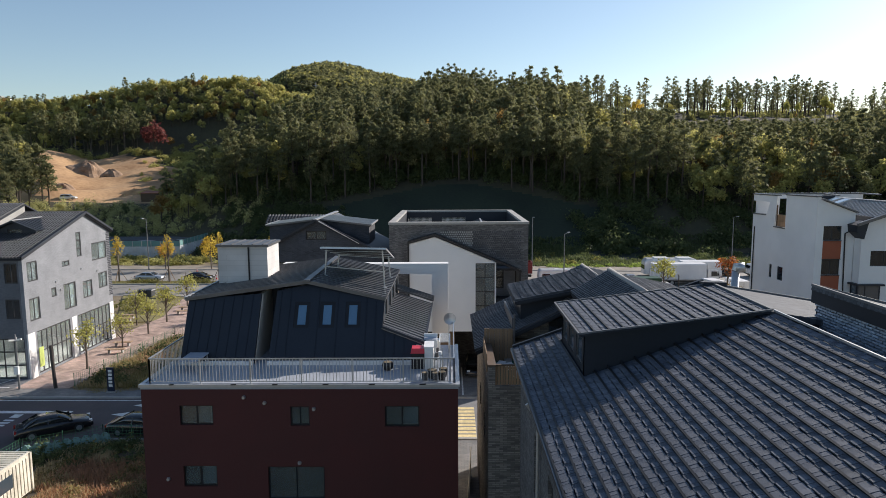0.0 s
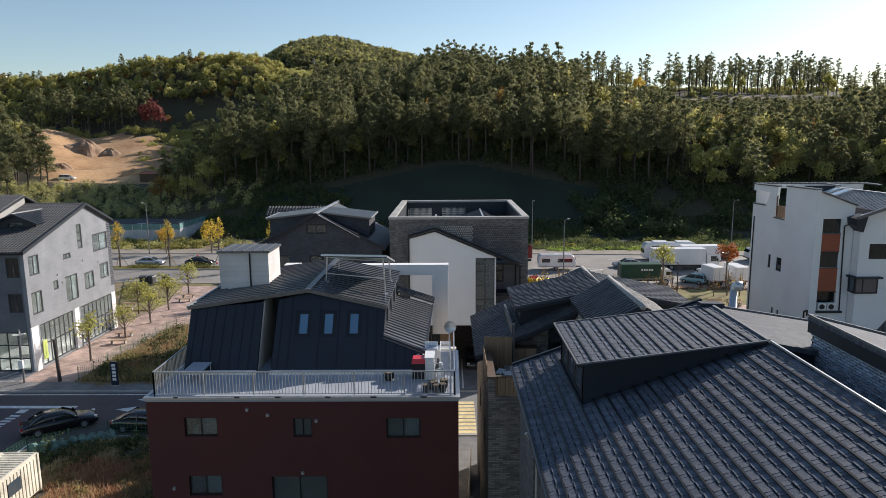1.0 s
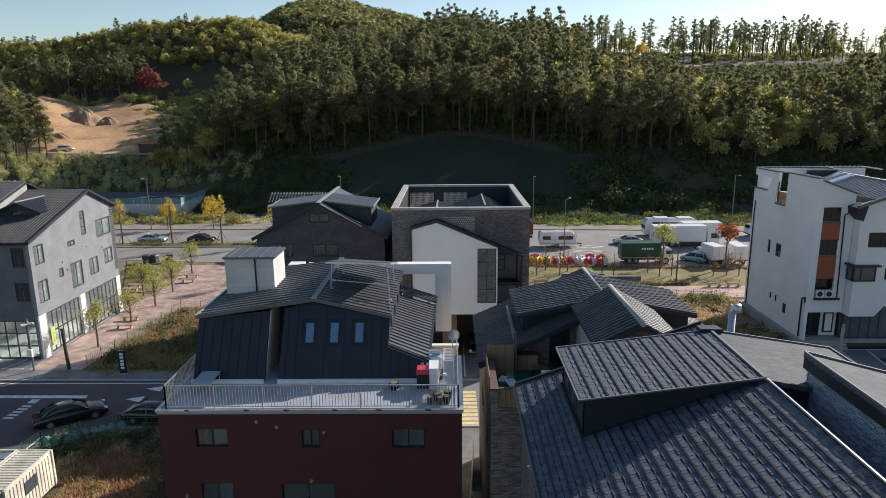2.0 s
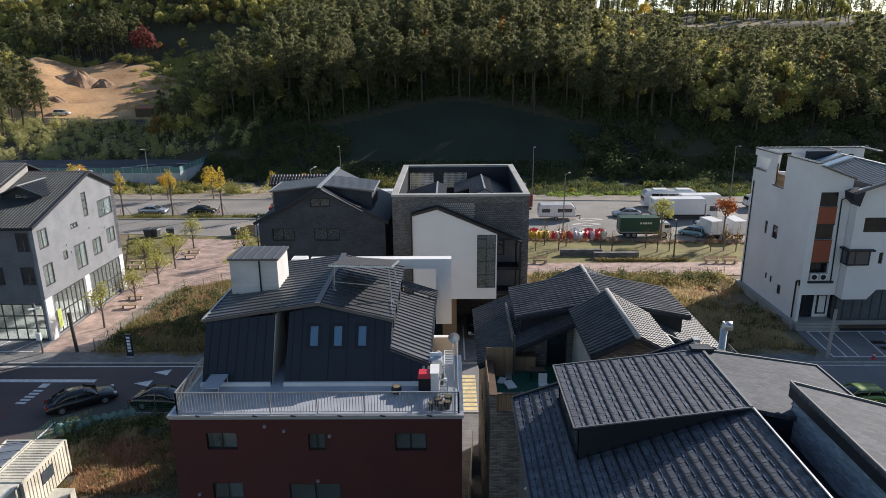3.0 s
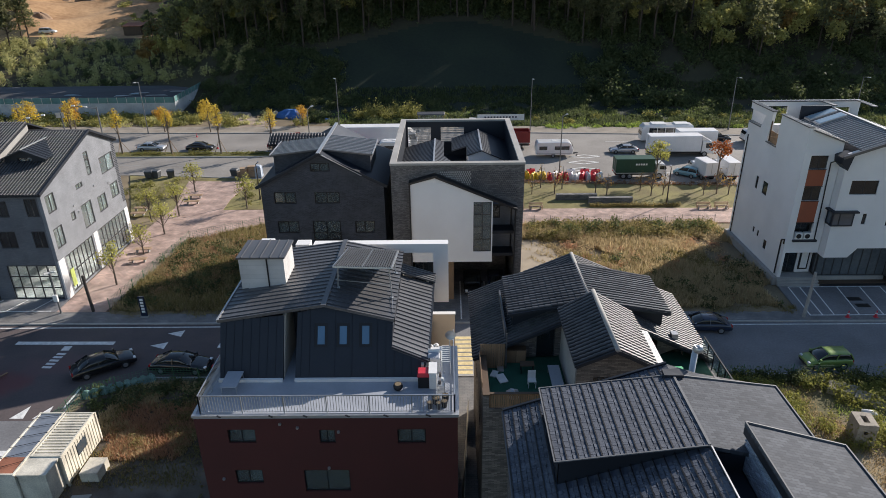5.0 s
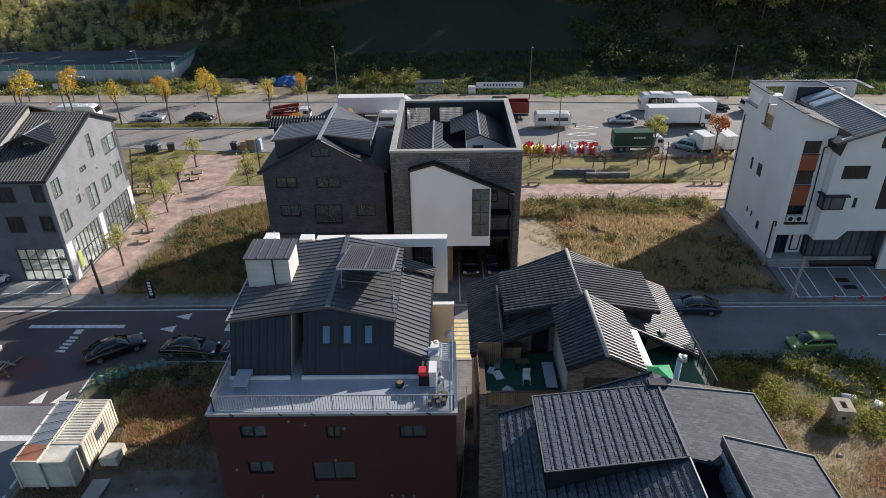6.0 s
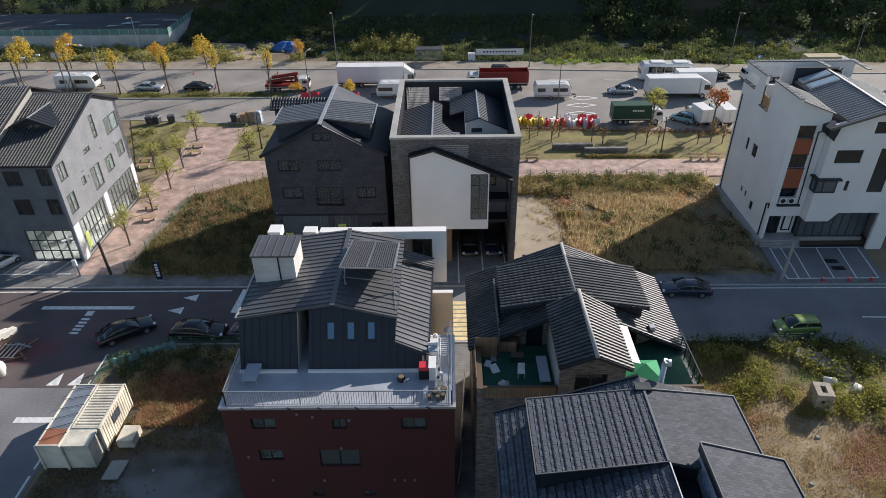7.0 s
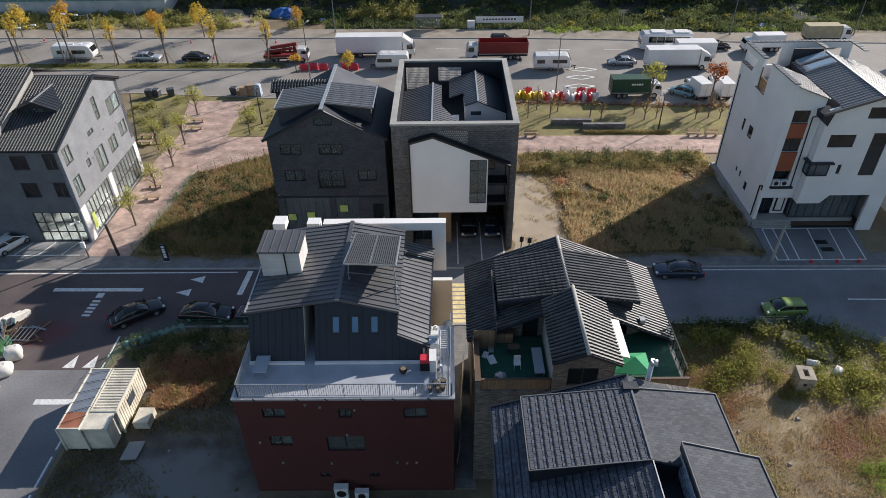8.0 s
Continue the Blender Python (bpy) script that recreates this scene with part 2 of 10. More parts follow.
GREY_BRICK = brick_mat("dark_grey_brick", (0.085, 0.08, 0.08), (0.19, 0.18, 0.175), (0.065, 0.065, 0.066), 0.26, 0.075, 0.008, stain=0.2)
CHAR_BRICK = brick_mat("charcoal_brick", (0.04, 0.042, 0.051), (0.064, 0.068, 0.08), (0.088, 0.092, 0.104), 0.3, 0.1, 0.008, stain=0.2)
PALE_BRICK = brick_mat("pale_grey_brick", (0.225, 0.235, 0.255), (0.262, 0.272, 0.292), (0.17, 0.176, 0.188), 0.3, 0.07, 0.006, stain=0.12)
# darker copy of the pale brick, with the street front's shade in its colour
SHADED_PALE_BRICK = brick_mat("pale_grey_brick_shaded", (0.125, 0.134, 0.152), (0.155, 0.164, 0.182), (0.1, 0.105, 0.115), 0.3, 0.07, 0.006, stain=0.12)
WARM_BRICK = brick_mat("taupe_brick", (0.1, 0.092, 0.085), (0.26, 0.235, 0.21), (0.1, 0.095, 0.09), 0.34, 0.085, 0.01, stain=0.25)
# glazed brick; the blue of the reflected sky is painted into the base colour
SKY_TINTED_BRICK = mat("glazed_brick_sky_tinted", (0.34, 0.39, 0.46), 0.35, var=0.4, scale=2, fine=30, bump=0.3, obrand=0.7)
MORTAR = mat("dark_mortar", (0.02, 0.02, 0.024), 0.9, var=0.2, scale=3, fine=30)
TILE_DARK = mat("charcoal_roof_tile", (0.03, 0.032, 0.037), 0.48, var=0.35, scale=0.8, fine=20, bump=0.2, island=0.4, col2=(0.1, 0.1, 0.106), spec=0.35)
TILE_CORNER = mat("dull_grey_roof_tile", (0.05, 0.05, 0.053), 0.5, var=0.3, scale=0.8, fine=20, bump=0.2, island=0.35, col2=(0.095, 0.095, 0.1))
TILE_BROWN = mat("brown_grey_roof_tile", (0.1, 0.09, 0.083), 0.55, var=0.25, scale=0.8, fine=20, bump=0.2, island=0.35, col2=(0.16, 0.145, 0.135))
SHINGLE = mat("stone_coated_roof_tile", (0.036, 0.044, 0.062), 0.7, var=0.4, scale=1.2, fine=60, bump=0.5, island=0.35, obrand=0.15, col2=(0.16, 0.178, 0.215), spec=0.25)
SHINGLE_FLAT = brick_mat("grey_asphalt_shingle", (0.053, 0.059, 0.071), (0.093, 0.101, 0.116), (0.04, 0.044, 0.052), 0.3, 0.15, 0.008, along="floor", bump=0.5, stain=0.14)
RIB = mat("roof_batten", (0.01, 0.01, 0.012), 0.6, var=0.2, scale=2, fine=30, bump=0.1)
GLASS = glass_mat("window_glass", (0.62, 0.7, 0.7))
GLASS_DARK = glass_mat("tinted_glass", (0.045, 0.058, 0.068), 0.6)
GLASS_SKY = mat("reflective_dark_glass", (0.05, 0.07, 0.09), 0.08, var=0.1, bump=0.0, spec=1.0)
BLIND = mat("window_blind", (0.22, 0.26, 0.3), 0.9, var=0.5, scale=1.5, fine=9)
CURTAIN = mat("drawn_curtain", (0.1, 0.125, 0.14), 0.9, var=0.12, scale=2, fine=12, stretch=(1, 1, 0.1))
# opaque mottled grey: reflections in the shop panes are painted as colour
SHOP_GLASS = mat("reflection_grey_shop_glass", (0.1, 0.115, 0.125), 0.1, var=0.35, scale=0.35, fine=3, bump=0.0, spec=0.9)
# opaque pale blue: the sky's reflection in the skylights is painted as colour
SKYLIGHT = mat("sky_reflection_skylight_glass", (0.3, 0.4, 0.46), 0.1, var=0.12, bump=0.0, spec=1.0)
GLASS_BLIND = mat("glass_over_blind", (0.12, 0.22, 0.33), 0.15, var=0.1, bump=0.0, spec=0.45)
ORANGE_PANEL = mat("rust_orange_panel", (0.3, 0.085, 0.04), 0.7, var=0.12, scale=1, fine=20, bump=0.1)
WOOD = mat("weathered_wood", (0.26, 0.17, 0.1), 0.75, var=0.3, scale=1, fine=6, bump=0.3, stretch=(1, 1, 0.15), obrand=0.4)
WOOD_DARK = mat("dark_stained_wood", (0.1, 0.065, 0.04), 0.7, var=0.3, scale=1, fine=6, bump=0.3, obrand=0.4)
BENCH_WOOD = mat("bench_wood", (0.42, 0.29, 0.19), 0.7, var=0.25, scale=1, fine=8, bump=0.2, obrand=0.3)
TURF = mat("green_turf", (0.016, 0.085, 0.055), 0.9, var=0.25, scale=1.5, fine=60, bump=0.4)
GREEN_CLOTH = mat("green_canopy_cloth", (0.03, 0.3, 0.12), 0.8, var=0.15, scale=1, fine=20)
WHITE_PLASTIC = mat("white_plastic", (0.75, 0.75, 0.73), 0.45, var=0.1, scale=2, fine=20, bump=0.05)
RED_PLASTIC = mat("red_plastic", (0.6, 0.03, 0.05), 0.45, var=0.12, scale=2, fine=20, bump=0.05)
YELLOW_PLASTIC = mat("yellow_plastic", (0.75, 0.5, 0.04), 0.5, var=0.15, scale=2, fine=20, bump=0.05)
TYRE = mat("tyre_rubber", (0.018, 0.018, 0.018), 0.85, var=0.2, scale=4, fine=40)
RIM = mat("wheel_rim", (0.35, 0.36, 0.37), 0.35, metal=0.7, var=0.1, scale=4, fine=30, bump=0.0)
BARK = mat("bark", (0.07, 0.052, 0.04), 0.9, var=0.35, scale=1.5, fine=15, bump=0.5, stretch=(1, 1, 0.3))
BARK_PALE = mat("pale_bark", (0.15, 0.12, 0.095), 0.9, var=0.3, scale=1.5, fine=15, bump=0.5, stretch=(1, 1, 0.3))
PINE = leaf_mat("pine_needles", (0.105, 0.118, 0.06), (0.32, 0.315, 0.145), island=0.45, thin=0.6)
OAK = leaf_mat("oak_leaves", (0.31, 0.305, 0.1), (0.68, 0.62, 0.22), island=0.45, thin=0.6)
AUTUMN = leaf_mat("autumn_leaves", (0.24, 0.15, 0.05), (0.46, 0.3, 0.1), island=0.45, thin=0.6)
AMBER = leaf_mat("amber_leaves", (0.6, 0.33, 0.045), (0.86, 0.56, 0.12))
GINKGO = leaf_mat("yellow_leaves", (0.62, 0.44, 0.055), (0.92, 0.7, 0.14))
CRIMSON = leaf_mat("crimson_leaves", (0.17, 0.045, 0.04), (0.3, 0.1, 0.085))
RUSSET = leaf_mat("russet_leaves", (0.3, 0.08, 0.02), (0.5, 0.17, 0.05))
SAPLING = leaf_mat("sapling_leaves", (0.36, 0.37, 0.09), (0.64, 0.6, 0.19))
BUSH = leaf_mat("bush_leaves", (0.065, 0.09, 0.038), (0.18, 0.21, 0.085))
BRAMBLE = leaf_mat("bramble_leaves", (0.17, 0.19, 0.045), (0.42, 0.4, 0.11))
SEED_HEADS = leaf_mat("rust_seed_heads", (0.5, 0.25, 0.15), (0.68, 0.42, 0.25))
FRESH = leaf_mat("fresh_weeds", (0.24, 0.36, 0.06), (0.46, 0.55, 0.14))
LOT_STRAW = leaf_mat("brown_straw", (0.36, 0.26, 0.13), (0.6, 0.46, 0.25))
LOT_RUST = leaf_mat("rust_weeds", (0.34, 0.16, 0.095), (0.5, 0.28, 0.16))
STRAW = leaf_mat("straw", (0.46, 0.35, 0.19), (0.8, 0.64, 0.38))
REED = leaf_mat("pale_reeds", (0.42, 0.41, 0.16), (0.74, 0.69, 0.32))
VERGE = leaf_mat("verge_leaves", (0.2, 0.205, 0.06), (0.5, 0.46, 0.15))
WEED = leaf_mat("green_weeds", (0.12, 0.14, 0.035), (0.36, 0.33, 0.1))
DRY_GRASS = leaf_mat("dry_grass", (0.43, 0.33, 0.17), (0.58, 0.46, 0.25))
OLIVE_GRASS = leaf_mat("olive_grass", (0.2, 0.175, 0.065), (0.42, 0.34, 0.14))
RUST_GRASS = leaf_mat("rust_weeds", (0.28, 0.14, 0.08), (0.42, 0.25, 0.14))
# ---- ground, hills, roads ----
def smooth(a, b, x):
    t = np.clip((x - a) / (b - a), 0, 1)
    return t * t * (3 - 2 * t)


def hill(x, y):
    """Height of the ground: a flat site, then the wooded hillside with a hollow meadow and a cutting on one flank."""
    x, y = np.asarray(x, float), np.asarray(y, float)
    mid = np.interp(y, [140, 149, 178, 215, 300, 345, 480, 900], [0, 1.3, 15.8, 27, 46, 47, 30, 20])
    left = np.interp(y, [152, 205, 212, 290, 300, 345, 385, 520, 900], [0, 10.5, 11.5, 26.5, 29.5, 59.5, 60.5, 36, 20])
    right = np.interp(y, [134, 148, 185, 240, 256, 272, 315, 360, 480, 900], [0, 3, 18, 29, 37.3, 38.6, 43, 42, 30, 20])
    up = smooth(280, 335, y)
    wl, wr = smooth(0, 1, (-50 - 16 * up - x) / (35 + 8 * up)), smooth(35, 90, x)
    z = mid * (1 - wl) * (1 - wr) + left * wl + right * wr
    r = x / np.maximum(y, 1.0)
    dug = smooth(-0.66, -0.61, r) * smooth(-0.37, -0.41, r) * smooth(198, 210, y) * smooth(308, 285, y)
    z = z + dug * (1.5 * np.sin(x * 0.12 + y * 0.06) + 0.9 * np.sin(x * 0.27 - y * 0.19) - 0.1 * (x + 0.51 * y))
    far = smooth(-125, -260, x) * 11
    z = z - far * smooth(200, 330, y)
    dx = x + 121
    peak = 110 - np.where(dx < 0, 0.42, 0.25) * (np.sqrt(dx * dx + 300) - 17.3) - 0.3 * np.maximum(np.abs(y - 660) - 15, 0) + 1.5 * np.sin(x * 0.11) * np.cos(y * 0.05)
    z = np.maximum(z, peak * smooth(420, 560, y) + z * 0.2)
    roll = np.sin(x * 0.031 + 1.3) * np.cos(y * 0.027) * 1.6 + np.sin(x * 0.083 + y * 0.06) * 0.6
    return z + roll * smooth(165, 240, y) - 0.03


gx = np.unique(np.concatenate([np.linspace(-1800, -320, 12), np.arange(-320, 321, 5), np.arange(-60, 60, 1.25), np.linspace(320, 1800, 12)]))
gy = np.unique(np.concatenate([np.linspace(-500, 120, 10), np.arange(120, 400, 4), np.arange(134, 184, 1.0), np.arange(400, 900, 20), np.linspace(900, 2600, 8)]))
GX, GY = np.meshgrid(gx, gy)
GZ = hill(GX, GY)
SOIL = mat("dry_soil_and_grass", (0.2, 0.15, 0.1), 0.95, var=0.4, scale=0.22, fine=6, bump=0.6, col2=(0.28, 0.22, 0.13))
EARTH = mat("dug_earth", (0.5, 0.27, 0.12), 0.95, var=0.45, scale=0.09, fine=0.9, bump=1.0, col2=(0.6, 0.38, 0.2))
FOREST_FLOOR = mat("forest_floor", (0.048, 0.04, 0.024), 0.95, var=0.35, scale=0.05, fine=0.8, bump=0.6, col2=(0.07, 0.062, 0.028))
# near-black green: the hill's shadow on the grass is put into this colour
SHADED_MEADOW = mat("meadow", (0.018, 0.03, 0.016), 0.95, var=0.4, scale=0.1, fine=1.6, bump=0.5, col2=(0.03, 0.041, 0.022))
me = bpy.data.meshes.new("ground")
nx, ny = len(gx), len(gy)
faces = [(j * nx + i, j * nx + i + 1, (j + 1) * nx + i + 1, (j + 1) * nx + i) for j in range(ny - 1) for i in range(nx - 1)]
me.from_pydata(np.stack([GX.ravel(), GY.ravel(), GZ.ravel()], 1).tolist(), [], faces)
for m in (SOIL, FOREST_FLOOR, EARTH, SHADED_MEADOW):
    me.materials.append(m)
for k, p in enumerate(me.polygons):
    x, y = p.center.x, p.center.y
    if -0.625 * y < x < -0.4 * y and 198 < y < 286 + 3 * math.sin(x * 0.3) - max(0, x / y + 0.5) * 240:
        p.material_index = 2
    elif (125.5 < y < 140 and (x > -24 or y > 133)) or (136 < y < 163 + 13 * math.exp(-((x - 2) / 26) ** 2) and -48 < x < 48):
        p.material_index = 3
    elif 262 <= y <= 272 and x > 55:
        p.material_index = 0
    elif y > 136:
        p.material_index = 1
    p.use_smooth = True
tagged(new("ground", me), "dry lots and wooded hillside with a dug earth cutting", "ground", kind="structure")


def ragged(poly, step=0.5, amp=0.35):
    """A ground patch whose outline wanders."""
    out = []
    for (x0, y0), (x1, y1) in zip(poly, poly[1:] + poly[:1]):
        n = max(1, int(math.hypot(x1 - x0, y1 - y0) / step))
        for k in range(n):
            x, y = x0 + (x1 - x0) * k / n, y0 + (y1 - y0) * k / n
            out.append((x + amp * (noise.noise(Vector((x * 0.4, y * 0.4, 1.7))) + 0.5 * noise.noise(Vector((x * 2.3, y * 2.3, 4.1)))), y + amp * (noise.noise(Vector((x * 0.4, y * 0.4, 9.2))) + 0.5 * noise.noise(Vector((x * 2.3, y * 2.3, 7.7))))))
    return out


def slab(name, poly, top, material, label, category, depth=0.3):
    return single(name, Geo().prism([(x, y, top - depth) for x, y in poly], (0, 0, depth)), material, label, category, kind="structure")


JUNCTION = patch_mat("faded_red_asphalt", ((0.105, 0.092, 0.092), (0.13, 0.1, 0.098)), ((-37.0, 43.7, 2.6, 1.8, (0.15, 0.062, 0.062)), (-33.0, 46.5, 4.0, 1.6, (0.13, 0.085, 0.085))), 0.85, 0.35, 6.0)
slab("road", [(-33, 44.4), (-24.6, 44.4), (20, 44.5), (33.5, 44.3), (39, 41), (90, 38), (90, 52.4), (25, 52.7), (-62, 53.0), (-95, 53.4), (-95, 14), (-29.6, 14), (-29.6, 42.6)], 0.0, ASPHALT, "dark asphalt village street with worn patches", "road")
slab("road", [(-62, 39.2), (-29.7, 39.15), (-29.7, 42.7), (-25, 44.55), (-17.5, 44.55), (-17.0, 52.8), (-33, 52.9), (-62, 52.95)], 0.008, JUNCTION, "faded red asphalt at the junction", "road", 0.006)
slab("road", [(-260, 112.2), (-33, 108.6), (-26, 100), (9, 93.3), (44, 90.8), (250, 78), (250, 108.5), (55, 118), (15, 121.3), (-33, 122.9), (-260, 129)], 0.0, ASPHALT_WORN, "wide asphalt main road with parked lorries", "road")
slab("road", [(-260, 104), (-50, 98), (-27, 95.4), (-18, 96), (-24, 104), (-33, 107.2), (-260, 110.5)], -0.005, ASPHALT_WORN, "asphalt side lane of the main road", "road")
slab("road_island", [(-260, 110.6), (-33, 107.3), (-28.4, 107.6), (-27.4, 108.7), (-28.6, 109.9), (-33, 110.1), (-260, 114.2)], 0.14, mat("verge_grass", (0.13, 0.13, 0.04), 0.95, var=0.35, scale=0.6, fine=8, bump=0.6), "grassy strip between the two lanes", "road island")

LAWN = mat("dry_lawn", (0.22, 0.165, 0.085), 0.95, var=0.5, scale=0.35, fine=8, bump=0.6, col2=(0.3, 0.27, 0.1))
slab("lawn", [(7, 82.0), (45, 81.5), (44, 90.4), (10, 92.8), (-26, 95.2), (-50, 97.8), (-42, 80), (-30, 82.5), (-20, 82.6)], 0.06, LAWN, "dry autumn lawn of the roadside park", "lawn")
slab("pavement", [(-38.4, 55.2), (-33.6, 55.2), (-31.6, 72.4), (-24, 76.6), (60, 76.6), (60, 81.4), (7, 81.9), (-20, 82.4), (-30.6, 82.3), (-30.8, 86.5), (-29.9, 94.2), (-39.6, 94.6), (-38.7, 89), (-37.4, 83), (-38.0, 79), (-38.3, 74.2)], 0.10, PAVER, "pinkish concrete paver walk through the park", "pavement")
slab("pavement", [(-62, 53.05), (25, 52.75), (90, 52.4), (90, 54.6), (46, 54.8), (32.5, 54.8), (8, 55.0), (-33.6, 55.15), (-62, 55.2)], 0.11, PAVER_GREY, "grey paver footway along the street", "pavement")
slab("pavement", [(-260, 129.1), (-33, 123.0), (15, 121.4), (55, 118.1), (250, 108.6), (250, 113.6), (55, 123), (15, 126.2), (-33, 127.8), (-260, 134)], 0.12, mat("dusty_footway", (0.27, 0.235, 0.19), 0.95, var=0.35, scale=0.4, fine=7, bump=0.4), "dusty worn footway beside the main road", "pavement")


def kerb_line(pts, top, group):
    for (x0, y0), (x1, y1) in zip(pts, pts[1:]):
        g = Geo().bar((x0, y0, top - 0.13), (x1, y1, top - 0.13), 0.16, 0.26)
        single("kerb", g, KERB, "pale granite kerb stones", "kerb", group, "structure")


kerb_line([(-62, 53.0), (-33, 53.0), (25, 52.68), (90, 52.35)], 0.13, "street kerbs")
kerb_line([(-24.6, 44.35), (0, 44.4), (20, 44.42), (33.5, 44.25), (39, 40.9)], 0.13, "street kerbs")
kerb_line([(-260, 129.0), (-33, 122.95), (15, 121.35), (55, 118.05), (200, 111)], 0.15, "main road kerbs")
kerb_line([(-120, 108.5), (-33.2, 107.25), (-28.3, 107.5)], 0.17, "main road kerbs")
kerb_line([(-120, 111.7), (-33.2, 110.15), (-28.6, 109.95)], 0.17, "main road kerbs")
kerb_line([(-50, 97.9), (-27, 95.3), (9, 93.2), (44, 90.7)], 0.13, "main road kerbs")


def paint(poly, z=0.012, material=WHITE_LINE, label="worn white road marking", name="road_marking"):
    return single(name, Geo().prism([(x, y, z - 0.008) for x, y in poly], (0, 0, 0.008)), material, label, "road marking", "road markings", "structure")


def stripe(x0, y0, x1, y1, w=0.15, z=0.012, material=WHITE_LINE):
    d = Vector((x1 - x0, y1 - y0)).normalized()
    s = Vector((-d.y, d.x)) * w / 2
    return paint([(x0 + s.x, y0 + s.y), (x1 + s.x, y1 + s.y), (x1 - s.x, y1 - s.y), (x0 - s.x, y0 - s.y)], z, material)


stripe(-39.1, 49.85, -30.2, 49.75, 0.5, 0.018)
stripe(-34.1, 49.3, -34.1, 48.6, 0.7, 0.018)
for k in range(5):
    stripe(-34.5 - 0.04 * k, 48.1 - 0.5 * k, -33.7 - 0.04 * k, 48.05 - 0.5 * k, 0.28, 0.018)
stripe(-20.2, 52.6, -20.45, 48.9, 0.55)
for x, y in ((-24.6, 51.3), (-25.4, 49.3)):
    paint([(x, y + 0.55), (x, y - 0.55), (x - 1.4, y)])
for x, y in ((-32.9, 40.0), (-31.15, 40.0)):
    paint([(x - 0.5, y - 0.6), (x + 0.55, y - 0.6), (x + 0.3, y + 0.9)])
stripe(-33.9, 35.66, -30.8, 35.65, 0.55)
stripe(-62, 52.45, -21.5, 52.4, 0.16)
stripe(22, 52.25, 90, 51.9, 0.14)
stripe(38, 47.6, 42.5, 47.5, 0.16)
stripe(42.5, 47.5, 43.4, 45.6, 0.16)
for k in range(9):
    stripe(-29.9, 15 + 3.2 * k, -29.9, 17.6 + 3.2 * k, 0.16)
for k in range(12):
    x = -118 + k * 8
    stripe(x, 103.0 - (x + 50) * 0.05, x + 4, 102.8 - (x + 50) * 0.05, 0.09, 0.012, KERB)
for k in range(6):
    stripe(-2 + 10 * k, 116.4 - 0.45 * k, 2 + 10 * k, 116.2 - 0.45 * k, 0.14)
for cx, cy in ((21.0, 98.95), (21.7, 102.6), (22.6, 105.9)):
    for a, b in (((-2.5, 0), (0, 0.9)), ((0, 0.9), (2.5, 0)), ((2.5, 0), (0, -0.9)), ((0, -0.9), (-2.5, 0))):
        stripe(cx + a[0], cy + a[1], cx + b[0], cy + b[1], 0.24)
for k in range(4):
    stripe(31 + 5 * k, 97 - 0.5 * k, 34 + 5 * k, 96.8 - 0.5 * k, 0.14)
# ---- building kit ----
def window(parent, fr, a0, a1, b0, b1, cols=2, rows=1, bar=0.06, inset=0.1, frame_mat=DARK_FRAME, glass=GLASS, name="window", grille=False, curtain=None):
    """A framed window in the opening a0..a1, b0..b1 of a wall plane; each pane is a piece of its own."""
    ca, cb = (a1 - a0) / cols, (b1 - b0) / rows
    holes = []
    for i in range(cols):
        for j in range(rows):
            holes.append(rect(a0 + i * ca + (bar if i == 0 else bar / 2), a0 + (i + 1) * ca - (bar if i == cols - 1 else bar / 2), b0 + j * cb + (bar if j == 0 else bar / 2), b0 + (j + 1) * cb - (bar if j == rows - 1 else bar / 2)))
    deep = Plane(fr.at(0, 0, -inset), fr.u, fr.v)
    g = Geo().plate(deep, rect(a0, a1, b0, b1), holes, 0.07)
    w = part(name, g, frame_mat, parent)
    for i in range(cols):
        for j in range(rows):
            q = Geo()
            vs = [fr.at(a, b, c) for c in (-inset - 0.025, -inset - 0.04) for a, b in rect(a0 + i * ca + bar / 2, a0 + (i + 1) * ca - bar / 2, b0 + j * cb + bar / 2, b0 + (j + 1) * cb - bar / 2)]
            q.add(vs, [(0, 1, 2, 3), (7, 6, 5, 4), (0, 4, 5, 1), (1, 5, 6, 2), (2, 6, 7, 3), (3, 7, 4, 0)])
            part("pane", q, glass, w).visible_shadow = False
    if curtain is None:
        curtain = cols == 2 and glass is GLASS
    if curtain:
        am = a0 + (a1 - a0) * 0.46
        deep = Plane(fr.at(0, 0, -inset - 0.14), fr.u, fr.v)
        part("curtain", Geo().plate(deep, rect(am, a1 + 0.1, b0 - 0.05, b1 + 0.05), [], 0.02), CURTAIN if curtain is True else curtain, w)
    if grille:
        q = Geo()
        for k in range(int((a1 - a0) / 0.14) + 1):
            a = a0 + k * 0.14
            q.bar(fr.at(a, b0, 0.06), fr.at(a, b0 + 0.95, 0.06), 0.025, 0.025)
        q.bar(fr.at(a0, b0 + 0.95, 0.06), fr.at(a1, b0 + 0.95, 0.06), 0.04, 0.04)
        q.bar(fr.at(a0, b0 + 0.05, 0.06), fr.at(a1, b0 + 0.05, 0.06), 0.04, 0.04)
        part("guard_rail", q, BLACK_METAL, w)
    return w


def wall(parent, fr, outer, wins, material, thick=0.3, name="wall", label="", **kw):
    """A wall with its windows: wins are (a0, a1, b0, b1, cols, rows) or with a dict of options."""
    holes = [rect(*w[:4]) for w in wins]
    ob = part(name, Geo().plate(fr, outer, holes, thick), material, parent, label)
    for w in wins:
        opt = dict(kw)
        if len(w) > 6:
            opt.update(w[6])
        window(parent, fr, *w[:4], w[4] if len(w) > 4 else 2, w[5] if len(w) > 5 else 1, **opt)
    return ob


